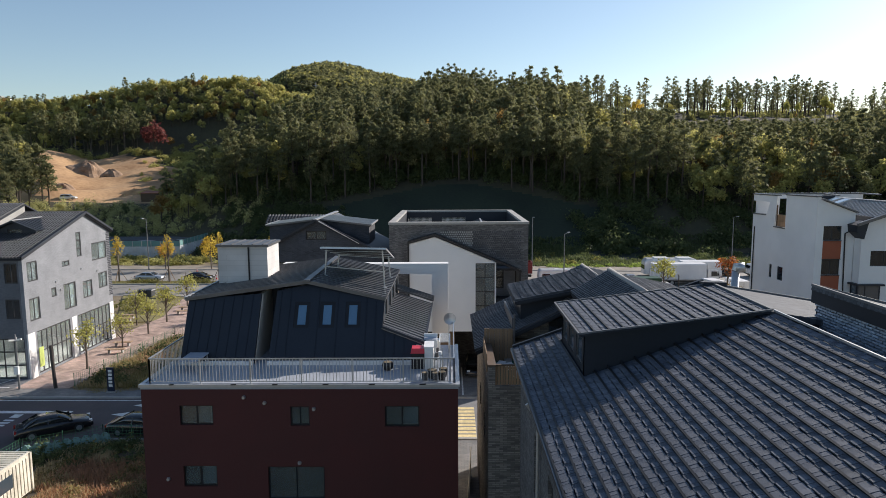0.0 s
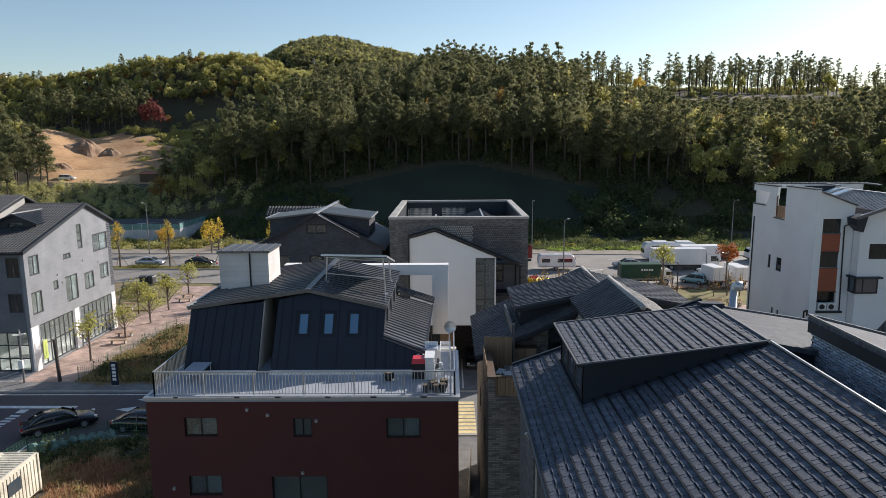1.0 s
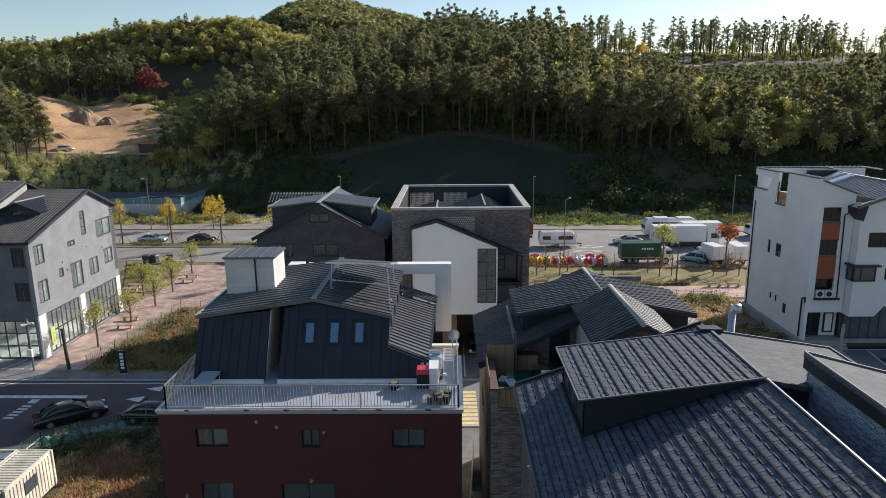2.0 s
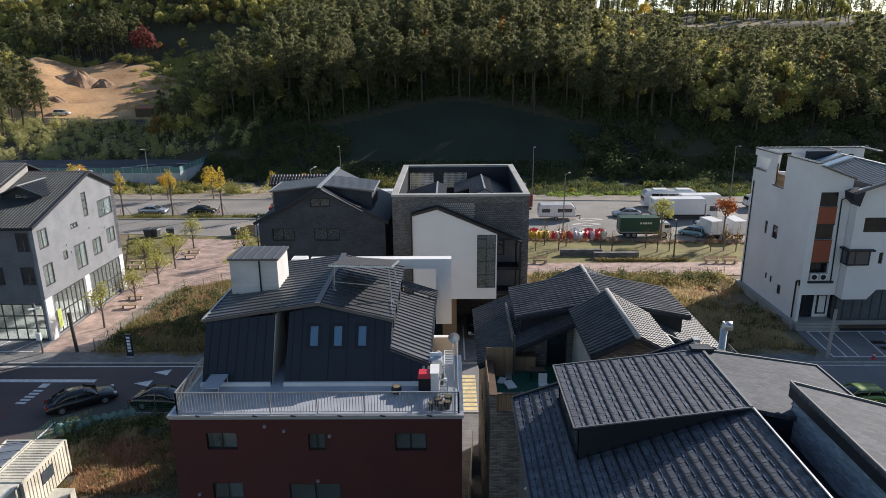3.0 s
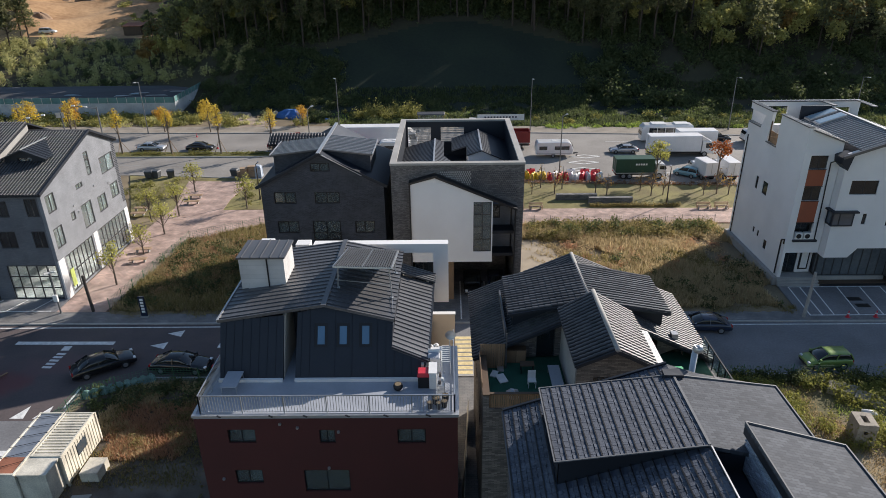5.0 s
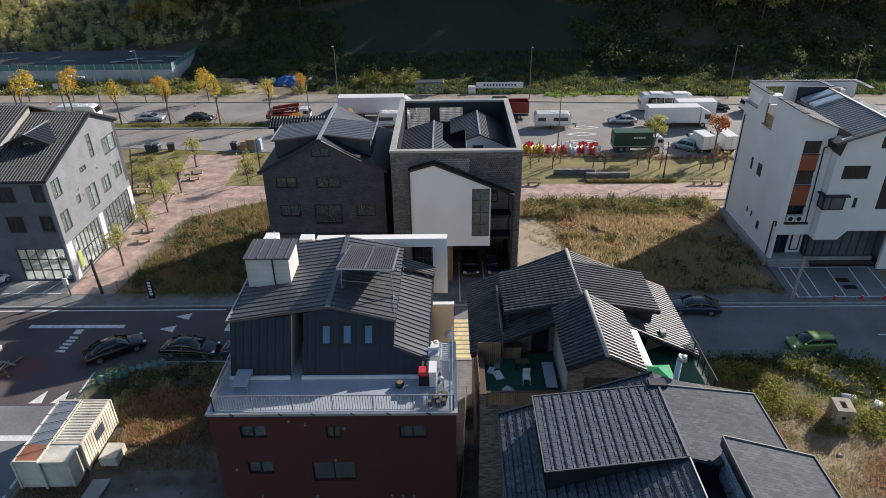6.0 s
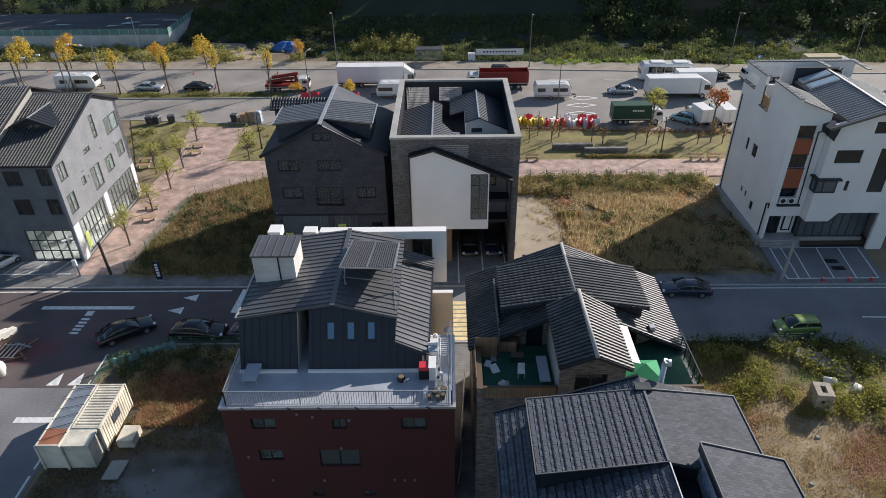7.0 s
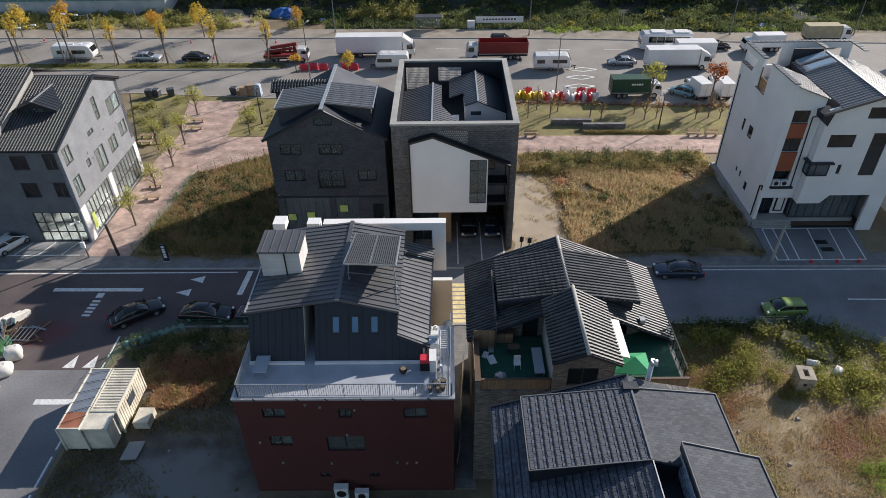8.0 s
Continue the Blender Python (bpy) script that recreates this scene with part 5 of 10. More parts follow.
    part("back_wall", Geo().plate(facing_front(0, 72.45), rect(XL + 0.3, 45.2, 0, 16.05), [rect(35.2, 37.4, 13.5, 15.6), rect(42.2, 44.2, 13.6, 15.4)], 0.25), WHITE_RENDER, h)
    part("terrace_floor", Geo().box(XL + 0.3, 36.9, 60.3, 72.2, 11.9, 12.1), CONCRETE, h)
    part("tower_back", Geo().box(36.6, 36.9, 60.3, 65.4, 12.1, 14.85).box(XL + 0.3, 36.6, 65.2, 65.4, 12.1, 14.95), WHITE_RENDER, h)
    q = [(XL + 0.4, 59.75, 16.2), (37.05, 59.7, 14.98), (37.05, 65.4, 14.98), (XL + 0.4, 65.6, 16.2)]
    _, n = roof_slab(h, q, 0.1, METAL_ROOF)
    seams(h, q, n, 14, METAL_TRIM, 0.05, 0.04)
    # wide gabled bay standing forward of the tower
    YB2, RX, RZ, K = 59.0, 41.3, 15.75, 0.345
    fb = facing_front(0, YB2)
    zr = lambda x: RZ - abs(x - RX) * K
    wins = [(37.87, 40.45, 10.1, 11.5, 2, 1), (42.1, 43.7, 6.85, 11.65, 1, 3), (39.75, 40.15, 7.05, 8.15, 1, 1), (40.8, 43.0, 13.2, 14.4, 2, 1)]
    wall(h, fb, [(36.95, 3.5), (39.3, 3.5), (40.1, 4.48), (44.35, 4.48), (44.35, 0), (45.95, 0), (45.95, zr(45.95) - 0.15), (RX, RZ - 0.15), (36.95, zr(36.95) - 0.15)], wins, WHITE_RENDER, 0.3, glass=GLASS_DARK)
    part("window_hood", Geo().box(36.55, 39.1, YB2 - 0.45, YB2, 8.34, 8.5).box(36.55, 36.95, YB2, YB2 + 0.95, 8.34, 8.5), METAL_DARK, h)
    cw = part("corner_window", Geo().box(36.75, 38.8, YB2 - 0.25, YB2, 6.95, 7.08).box(36.75, 36.85, YB2 - 0.25, YB2, 7.08, 8.34).box(37.4, 37.48, YB2 - 0.25, YB2 - 0.17, 7.08, 8.34).box(38.7, 38.8, YB2 - 0.25, YB2, 7.08, 8.34).box(36.75, 36.95, YB2, YB2 + 0.85, 6.95, 7.08).box(36.75, 36.95, YB2 + 0.75, YB2 + 0.85, 7.08, 8.34), METAL_DARK, h)
    part("pane", Geo().box(36.85, 38.7, YB2 - 0.22, YB2 - 0.19, 7.08, 8.34), GLASS_SKY, cw)
    part("pane", Geo().box(36.8, 36.84, YB2, YB2 + 0.75, 7.08, 8.34), GLASS_SKY, cw)
    part("bay_side", Geo().box(36.95, 37.25, YB2 + 0.3, 72.2, 3.5, 13.6), WHITE_RENDER, h)
    part("bay_side", Geo().box(45.65, 45.95, YB2 + 0.3, 72.4, 0, zr(45.95) - 0.2), WHITE_RENDER, h)
    part("gutter_box", Geo().prism([(36.2, 58.6, 13.85), (37.3, 58.6, 14.2), (36.95, 58.6, 12.6), (36.3, 58.6, 13.2)], (0, 1.5, 0)), METAL_DARK, h)
    part("valley_gutter", Geo().box(36.92, 37.95, 59.3, 70.4, 13.62, 13.75).box(37.85, 37.95, 59.3, 70.4, 13.75, 14.5), METAL_DARK, h)
    ql = [(37.85, 58.5, zr(37.85)), (RX, 58.5, RZ), (RX, 70.4, RZ), (37.85, 70.4, zr(37.85))]
    _, n = roof_slab(h, ql, 0.16, METAL_ROOF, label="light grey seamed metal roof")
    seams(h, ql, n, 26, METAL_TRIM, 0.05, 0.035)
    # sunward slope of the same roof: its sun glint is put in as paler metal
    qr = [(46.35, 58.5, zr(46.35)), (RX, 58.5, RZ), (RX, 70.4, RZ), (46.35, 70.4, zr(46.35))]
    _, n = roof_slab(h, qr, 0.16, METAL_TRIM)
    seams(h, qr, n, 26, METAL_TRIM, 0.05, 0.035)
    edge_trim(h, [(36.2, 58.45, zr(36.2) - 0.08), (RX, 58.45, RZ - 0.08), (46.4, 58.45, zr(46.4) - 0.08)], METAL_ROOF, 0.22, 0.26)
    edge_trim(h, [(RX, 58.4, RZ + 0.04), (RX, 70.5, RZ + 0.04)], METAL_TRIM, 0.24, 0.08, "ridge_cap")
    part("skylight_wall", Geo().box(37.9, 41.1, 70.6, 70.8, 12.0, 16.0), METAL_DARK, h)
    part("gable_back", Geo().prism([(36.95, 70.1, 3.5), (45.95, 70.1, 3.5), (45.95, 70.1, zr(45.95) - 0.2), (RX, 70.1, RZ - 0.2), (36.95, 70.1, zr(36.95) - 0.2)], (0, 0.2, 0)), METAL_DARK, h)
    for y in (67.2, 69.1):
        s = part("skylight", Geo().prism([(38.2, y, zr(38.2)), (40.9, y, zr(40.9)), (40.9, y + 1.25, zr(40.9)), (38.2, y + 1.25, zr(38.2))], (0, 0, 0.2)), METAL_TRIM, h)
        part("pane", Geo().prism([(38.35, y + 0.12, zr(38.35) + 0.2), (40.75, y + 0.12, zr(40.75) + 0.2), (40.75, y + 1.13, zr(40.75) + 0.2), (38.35, y + 1.13, zr(38.35) + 0.2)], (0, 0, 0.025)), SKYLIGHT, s)
    # raised ground floor: entrance recess, glazed shop, plinth and steps
    window(h, facing_front(0, 60.25), 37.2, 44.35, 0.85, 4.45, 8, 1, bar=0.09, glass=SHOP_GLASS)
    window(h, facing_left(37.2, 0), -61.9, -60.3, 0.85, 3.6, 2, 1, bar=0.09, glass=SHOP_GLASS)
    part("soffit", Geo().box(XL + 0.3, 36.9, 60.3, 62, 3.6, 3.75).box(37.3, 44.35, 59.3, 72, 4.48, 4.66), WHITE_RENDER, h)
    part("entrance_wall", Geo().plate(facing_front(0, 61.1), rect(XL + 0.3, 37.1, 0.9, 3.6), [rect(33.95, 35.6, 0.9, 3.4)], 0.2), WHITE_RENDER, h)
    window(h, facing_front(0, 61.1), 33.95, 35.6, 0.9, 3.4, 2, 1, glass=GLASS_DARK, name="door", curtain=False)
    part("notice_board", Geo().box(35.85, 36.8, 61.0, 61.1, 1.25, 3.3), BLACK_METAL, h)
    part("notice_sheet", Geo().box(36.0, 36.65, 60.98, 61.0, 1.4, 3.15), WHITE_PLASTIC, h)
    part("shop_back", Geo().box(37.3, 45.6, 66, 66.2, 0.9, 4.4), WHITE_RENDER, h)
    part("plinth", Geo().box(XL - 0.45, 44.34, 60.15, 72.8, 0.0, 0.85).box(XL - 0.45, 37.4, 59.9, 60.15, 0, 0.85), CONCRETE, h, "grey concrete plinth")
    for k in range(3):
        part("step", Geo().box(33.3, 37.5, 59.35 + 0.19 * k, 59.9, 0.1 + 0.24 * k, 0.34 + 0.24 * k - 0.004), CONCRETE, h)
    for k in range(4):
        part("deck_plank", Geo().box(37.4, 44.3, 59.42 + k * 0.18, 59.58 + k * 0.18, 0.38, 0.44), WOOD_DARK, h)
    part("deck_frame", Geo().box(37.45, 44.25, 59.45, 60.1, 0.1, 0.37), BLACK_METAL, h)


white_house()


def closing_house():
    """Plain neighbour beyond the view that shades the street."""
    h = thing("house", "plain white rendered neighbour house closing the street", "house")
    part("wall", Geo().box(49.6, 62.0, 59.6, 72.0, 0, 12.6), WHITE_RENDER, h)
    part("roof", Geo().prism([(49.2, 59.2, 12.6), (62.4, 59.2, 12.6), (55.8, 59.2, 15.4)], (0, 13.2, 0)), METAL_ROOF, h)


closing_house()
slab("parking_court", [(32.9, 53.4), (43.4, 53.4), (44.2, 59.4), (33.4, 59.4)], 0.118, ASPHALT, "dark asphalt parking court before the white house", "parking", 0.2)
for x0, x1 in ((33.75, 34.3), (34.9, 35.45), (36.0, 36.7), (38.35, 39.2), (40.6, 41.5), (42.77, 43.55)):
    stripe(x0, 53.6, x1, 59.2, 0.12, 0.13)
stripe(34.3, 59.2, 43.6, 59.2, 0.12, 0.133)
stripe(33.7, 53.6, 42.8, 53.6, 0.12, 0.133)
for x, y in ((39.0, 55.0), (38.9, 56.3)):
    paint([(x, y), (x + 1.3, y), (x + 1.3, y + 0.7), (x, y + 0.7)], 0.13, BLACK_METAL, "dark iron drain cover", "drain_cover")


# ---- house with the tiled cross-gable and turf terraces ----
def tiled_house():
    h = thing("house", "taupe brick house with dark tiled cross gables and turf terraces", "house")
    X0, X1, Y0, Y1, ZF = 1.62, 15.2, 28.3, 40.2, 9.45
    wall(h, facing_front(0, Y0), rect(X0, X1, 0, ZF), [(7.2, 9.0, 5.6, 7.2, 2, 1), (11, 12.6, 5.6, 7.2, 2, 1)], WARM_BRICK, 0.3, label="taupe long-format brick")
    wall(h, facing_left(X0, 0), rect(-Y1, -Y0 - 0.3, 0, ZF), [(-36.5, -35.0, 5.6, 7.0, 2, 1), (-32, -31.0, 5.6, 7.0, 1, 1)], WARM_BRICK, 0.3)
    wall(h, facing_right(X1, 0), rect(Y0 + 0.3, Y1, 0, ZF), [(31, 32.6, 5.6, 7.0, 2, 1), (35, 36.6, 5.6, 7.0, 2, 1)], WARM_BRICK, 0.3)
    wall(h, facing_back(0, Y1), rect(-X1 + 0.3, -X0 - 0.3, 0, ZF), [], WARM_BRICK, 0.3)
    part("terrace_floor", Geo().box(X0 + 0.3, X1 - 0.3, Y0 + 0.3, Y1 - 0.3, 9.2, 9.42), CONCRETE, h)
    part("turf", Geo().box(X0 + 0.32, 6.38, Y0 + 0.32, 33.6, 9.42, 9.5), TURF, h, "bright green artificial turf")
    part("turf", Geo().box(10.2, X1 - 0.32, Y0 + 0.32, 33.6, 9.42, 9.5), TURF, h, "bright green artificial turf")
    part("parapet", Geo().box(X0, X0 + 0.3, Y0, 32.4, ZF, 10.35), WARM_BRICK, h)
    part("parapet_cap", Geo().box(X0 - 0.04, X0 + 0.34, Y0 - 0.02, 32.4, 10.35, 10.42), WOOD_DARK, h)
    RX, RZ = 8.05, 13.06
    YA, YE = 32.4, 40.6
    K = 0.477
    zl = lambda x: RZ - abs(x - RX) * K
    # terrace-side wall of the attic
    wall(h, facing_front(0, YA + 0.75), [(2.3, 9.45), (13.8, 9.45), (13.8, zl(13.8) - 0.1), (RX, RZ - 0.15), (2.3, zl(2.3) - 0.1)], [(5.0, 6.1, 9.5, 11.6, 1, 1, dict(glass=GLASS_DARK)), (10.6, 12.2, 9.5, 11.2, 2, 1, dict(glass=GLASS_DARK))], WARM_BRICK, 0.25)
    wall(h, facing_back(0, YE - 1.0), [(-14.2, 9.45), (-2.0, 9.45), (-2.0, zl(2.0) - 0.1), (-RX, RZ - 0.15), (-14.2, zl(14.2) - 0.1)], [], WARM_BRICK, 0.25)
    ql = [(1.23, YE - 0.1, zl(1.23)), (1.23, YA, zl(1.23)), (RX, YA, RZ), (RX, YE - 0.7, RZ)]
    qr = [(15.35, YA, zl(15.35)), (15.35, YE, zl(15.35)), (RX, YE - 0.7, RZ), (RX, YA, RZ)]
    for q in (ql, qr):
        roof_slab(h, q, 0.14, METAL_DARK)
        tiled(h, q, TILE_DARK, 0.3, 0.38, 0.15)
        edge_trim(h, [q[0], q[3]], METAL_DARK, 0.1, 0.14)
        edge_trim(h, [q[1], q[2]], METAL_DARK, 0.1, 0.14)
    # shallow raised dormers on both slopes
    for xo, xe in ((3.34, -1), (12.88, 1)):
        zo = 12.12
        q = [(xo, 38.35, zo), (xo, 33.6, zo), (RX, 33.3, RZ + 0.06), (RX, 38.35, RZ + 0.06)]
        if xe > 0:
            q = [q[1], q[0], q[3], q[2]]
        roof_slab(h, q, 0.14, METAL_DARK, "dormer_roof")
        tiled(h, q, TILE_DARK, 0.3, 0.38, 0.15)
        ins = xo - xe * 0.3
        part("dormer_wall", Geo().prism([(ins, 34.0, zl(ins) - 0.2), (ins, 34.0, zo - 0.1), (RX, 34.0, RZ - 0.05), (RX, 34.0, RZ - 0.3)], (0, 4.0, 0)), METAL_DARK, h)
        edge_trim(h, [(xo, 33.58, zo), (RX, 33.28, RZ + 0.04)], METAL_DARK, 0.08, 0.16)
        edge_trim(h, [(xo, 33.58, zo), (xo, 38.37, zo)], METAL_DARK, 0.08, 0.16)
    part("dormer_cheek", Geo().prism([(3.12, 33.2, 10.85), (3.12, 38.4, 10.85), (3.12, 38.4, 11.25), (3.12, 33.2, 11.4)], (0.1, 0, 0)), METAL_ROOF, h)
    part("roof_vent", Geo().box(12.9, 13.25, 32.9, 33.3, zl(13.0) - 0.1, zl(13.0) + 0.45), METAL_TRIM, h)
    ridge_cap(h, (RX, 33.3, RZ + 0.08), (RX, YE - 0.65, RZ + 0.08), 0.13, CONCRETE)
    # front cross gable
    GX, GZ, GY = 8.1, 13.8, 27.2
    gl = [(6.18, 33.2, 12.68), (6.18, GY + 0.3, 12.68), (GX, GY, GZ), (GX, 33.2, GZ)]
    gr = [(10.32, GY + 0.3, 12.51), (10.32, 33.2, 12.51), (GX, 33.2, GZ), (GX, GY, GZ)]
    for q in (gl, gr):
        roof_slab(h, q, 0.14, METAL_DARK)
        tiled(h, q, TILE_DARK, 0.3, 0.38, 0.15)
    edge_trim(h, [gl[1], gl[2], gr[0]], METAL_DARK, 0.1, 0.16)
    edge_trim(h, [gl[0], gl[1]], METAL_DARK, 0.1, 0.14)
    ridge_cap(h, (GX, GY - 0.05, GZ + 0.1), (GX, 33.3, GZ + 0.1), 0.13, CONCRETE)
    wall(h, facing_front(0, 28.22), [(6.4, 5.0), (10.2, 5.0), (10.2, 12.45), (GX, 13.62), (6.4, 12.6)], [(7.3, 9.2, 10.0, 11.55, 2, 1)], WARM_BRICK, 0.25, name="gable_wall", glass=GLASS_DARK)
    part("gable_back", Geo().prism([(6.4, 33.0, ZF), (10.2, 33.0, ZF), (10.2, 33.0, 12.4), (GX, 33.0, 13.6), (6.4, 33.0, 12.5)], (0, 0.1, 0)), WARM_BRICK, h)
    part("gable_side", Geo().box(6.4, 6.6, 28.47, 33.0, ZF, 12.55), CONCRETE, h)
    part("gable_side", Geo().box(10.0, 10.2, 28.47, 33.0, ZF, 12.4), WARM_BRICK, h)
    a = part("awning", Geo().prism([(10.35, 28.9, 11.95), (11.2, 28.9, 11.7), (11.2, 32.3, 11.7), (10.35, 32.3, 11.95)], (0, 0, 0.05)), WHITE_PLASTIC, h, "corrugated white plastic awning")
    for k in range(22):
        part("rib", Geo().bar((10.35, 28.98 + k * 0.15, 12.0), (11.2, 28.98 + k * 0.15, 11.75), 0.06, 0.03), WHITE_PLASTIC, a)
    # glazed guard on the street side
    for k in range(5):
        y = 29.2 + k * 0.85
        part("guard_panel", Geo().box(X1 - 0.2, X1 - 0.17, y, y + 0.8, 9.5, 10.6), GLASS, h)
        part("guard_post", Geo().box(X1 - 0.22, X1 - 0.15, y - 0.05, y, 9.45, 10.65), BLACK_METAL, h)
    part("guard_rail", Geo().bar((X1 - 0.18, 28.9, 10.66), (X1 - 0.18, 33.4, 10.66), 0.07, 0.05), BLACK_METAL, h)


tiled_house()


def terrace_fence(x0, x1, y, z, label):
    """A low fence of upright boards in a dark frame."""
    f = thing("fence", label, "fence", "terrace fences")
    n = int((x1 - x0) / 0.12)
    for k in range(n):
        x = x0 + (k + 0.5) * (x1 - x0) / n
        part("board", Geo().box(x - 0.05, x + 0.05, y - 0.015, y + 0.015, z + 0.03, z + 0.92), WOOD, f)
    part("rail", Geo().bar((x0, y + 0.03, z + 0.2), (x1, y + 0.03, z + 0.2), 0.04, 0.07), WOOD_DARK, f)
    part("rail", Geo().bar((x0, y + 0.03, z + 0.8), (x1, y + 0.03, z + 0.8), 0.04, 0.07), WOOD_DARK, f)
    part("cap", Geo().box(x0, x1, y - 0.07, y + 0.09, z + 0.93, z + 0.98), WOOD_DARK, f)
    for x in (x0, (x0 + x1) / 2, x1):
        part("post", Geo().box(x - 0.04, x + 0.04, y + 0.04, y + 0.12, z, z + 0.95), WOOD_DARK, f)


terrace_fence(1.68, 6.38, 28.45, 9.42, "weathered board fence along the turf terrace")
terrace_fence(10.3, 15.05, 28.45, 9.42, "weathered board fence along the turf terrace")
scr = thing("privacy_screen", "tall weathered timber screen in the terrace corner", "screen")
for k in range(11):
    part("board", Geo().box(1.62 + k * 0.13, 1.735 + k * 0.13, 32.0, 32.04, 9.5, 11.15), WOOD, scr)
for k in range(24):
    part("board", Geo().box(1.56, 1.6, 28.9 + k * 0.128, 29.015 + k * 0.128, 9.9, 10.75), WOOD, scr)
part("rail", Geo().bar((1.62, 32.06, 11.0), (3.1, 32.06, 11.0), 0.05, 0.08), WOOD_DARK, scr)
part("post", Geo().box(3.08, 3.16, 31.96, 32.04, 9.5, 11.85), METAL_ROOF, scr)


# ---- near house with the stone-coated roof ----
def near_house():
    h = thing("house", "grey brick house with stone-coated tiles and a long roof dormer", "house")
    XE, ZE, RX, RZ, YB, YF = 2.34, 12.2, 9.57, 14.78, 24.7, 5.0
    FY, BY = 19.32, 23.75  # the dormer's ends at the ridge
    zs = lambda x: ZE + (x - XE) * (RZ - ZE) / (RX - XE)
    wall(h, facing_left(2.65, 0), rect(-24.6, -YF, 0, zs(2.65) - 0.1), [(-17.4, -16.6, 8.5, 10.6, 1, 1), (-20.4, -19.6, 8.5, 10.6, 1, 1)], GREY_BRICK, 0.3, label="grey brick")
    part("wall", Geo().prism([(2.95, 24.6, 0), (14.0, 24.6, 0), (14.0, 24.6, 13.7), (RX, 24.6, RZ - 0.15), (2.95, 24.6, zs(2.95) - 0.1)], (0, -0.3, 0)), GREY_BRICK, h)
    part("wall", Geo().prism([(2.95, YF, 0), (14.0, YF, 0), (14.0, YF, 13.7), (RX, YF, RZ - 0.15), (2.95, YF, zs(2.95) - 0.1)], (0, 0.3, 0)), GREY_BRICK, h)
    part("wall", Geo().box(14.0, 14.3, YF, 24.6, 0, 13.6), GREY_BRICK, h)
    q = [(XE, YF - 0.2, ZE), (RX, YF - 0.2, RZ), (RX, YB, RZ), (XE, YB, ZE)]
    _, n = roof_slab(h, [(p[0], p[1], p[2] - 0.05) for p in q], 0.16, SHINGLE, label="dark roof deck")
    part("eave_gutter", Geo().bar((XE - 0.05, YF, ZE - 0.06), (XE - 0.05, YB, ZE - 0.06), 0.08, 0.12), METAL_ROOF, h, "grey metal gutter")
    edge_trim(h, [(XE, YB, ZE + 0.03), (RX, YB, RZ + 0.03)], METAL_DARK, 0.12, 0.16)
    part("downpipe", Geo().cyl((2.55, 18.9, 1), (2.55, 18.9, 11.6), 0.05).bar((2.55, 18.9, 11.6), (2.2, 18.9, 12.1), 0.09, 0.09), METAL_TRIM, h)
    edge_trim(h, [(RX + 0.04, YF, RZ + 0.08), (RX + 0.04, FY - 0.06, RZ + 0.08)], METAL_TRIM, 0.055, 0.06, "ridge_cap")
    # shallow dormer roof over the back part
    DX, DY0, DY1, DZ = 3.78, 19.22, 23.76, 14.15
    qd = [(DX, DY0, DZ), (RX, FY, RZ + 0.06), (RX, BY, RZ + 0.06), (DX, DY1, DZ)]
    roof_slab(h, [(p[0], p[1], p[2] - 0.02) for p in qd], 0.07, METAL_DARK, "dormer_roof")
    edge_trim(h, [(DX, DY1 + 0.02, DZ + 0.03), (RX, BY + 0.02, RZ + 0.09)], EDGE_GREY, 0.05, 0.045)
    edge_trim(h, [(DX, DY1 + 0.02, DZ + 0.03), (DX, DY0 - 0.02, DZ + 0.03)], EDGE_GREY, 0.05, 0.045)
    edge_trim(h, [(DX, DY0 - 0.02, DZ + 0.03), (RX, FY - 0.02, RZ + 0.09)], EDGE_GREY, 0.05, 0.045)
    edge_trim(h, [(RX, FY, RZ + 0.1), (RX, BY, RZ + 0.1)], EDGE_GREY, 0.1, 0.05, "ridge_cap")
    part("dormer_wall", Geo().prism([(DX + 0.25, DY0 + 0.3, zs(DX + 0.25) - 0.1), (RX, FY + 0.1, RZ - 0.15), (RX, FY + 0.1, RZ - 0.04), (DX + 0.25, DY0 + 0.3, DZ - 0.1)], (0, 0.15, 0)), METAL_DARK, h, "dark metal dormer cheek")
    part("dormer_wall", Geo().prism([(DX + 0.25, DY1 - 0.2, zs(DX + 0.25) - 0.1), (RX, DY1 - 0.2, RZ - 0.15), (RX, DY1 - 0.2, RZ - 0.04), (DX + 0.25, DY1 - 0.2, DZ - 0.1)], (0, -0.15, 0)), METAL_DARK, h)
    z0 = zs(DX + 0.25) - 0.05
    wall(h, facing_left(DX + 0.25, 0), rect(-DY1 + 0.2, -DY0 - 0.3, z0, DZ - 0.1), [(-23.4, -22.5, z0 + 0.25, DZ - 0.3, 1, 1), (-22.2, -21.3, z0 + 0.25, DZ - 0.3, 1, 1), (-20.9, -19.95, z0 + 0.25, DZ - 0.3, 1, 1)], METAL_DARK, 0.15, name="dormer_front", glass=GLASS_SKY, inset=0.03, frame_mat=METAL_ROOF)
    # shingled far slope and the box gutter
    qs = [(RX, FY, RZ + 0.04), (14.3, 18.9, 14.0), (14.3, 24.0, 14.0), (RX, BY, RZ + 0.04)]
    roof_slab(h, qs, 0.16, SHINGLE_FLAT, label="flat grey shingle roof")
    edge_trim(h, [(RX, BY + 0.02, RZ + 0.07), (14.32, 24.02, 14.02), (14.32, 18.9, 14.02)], EDGE_GREY, 0.055, 0.08)
    part("back_gable", Geo().prism([(RX, 23.8, RZ), (RX, YB, RZ), (13.2, 24.0, 13.9)], (0, 0, -0.15)), SHINGLE_FLAT, h)
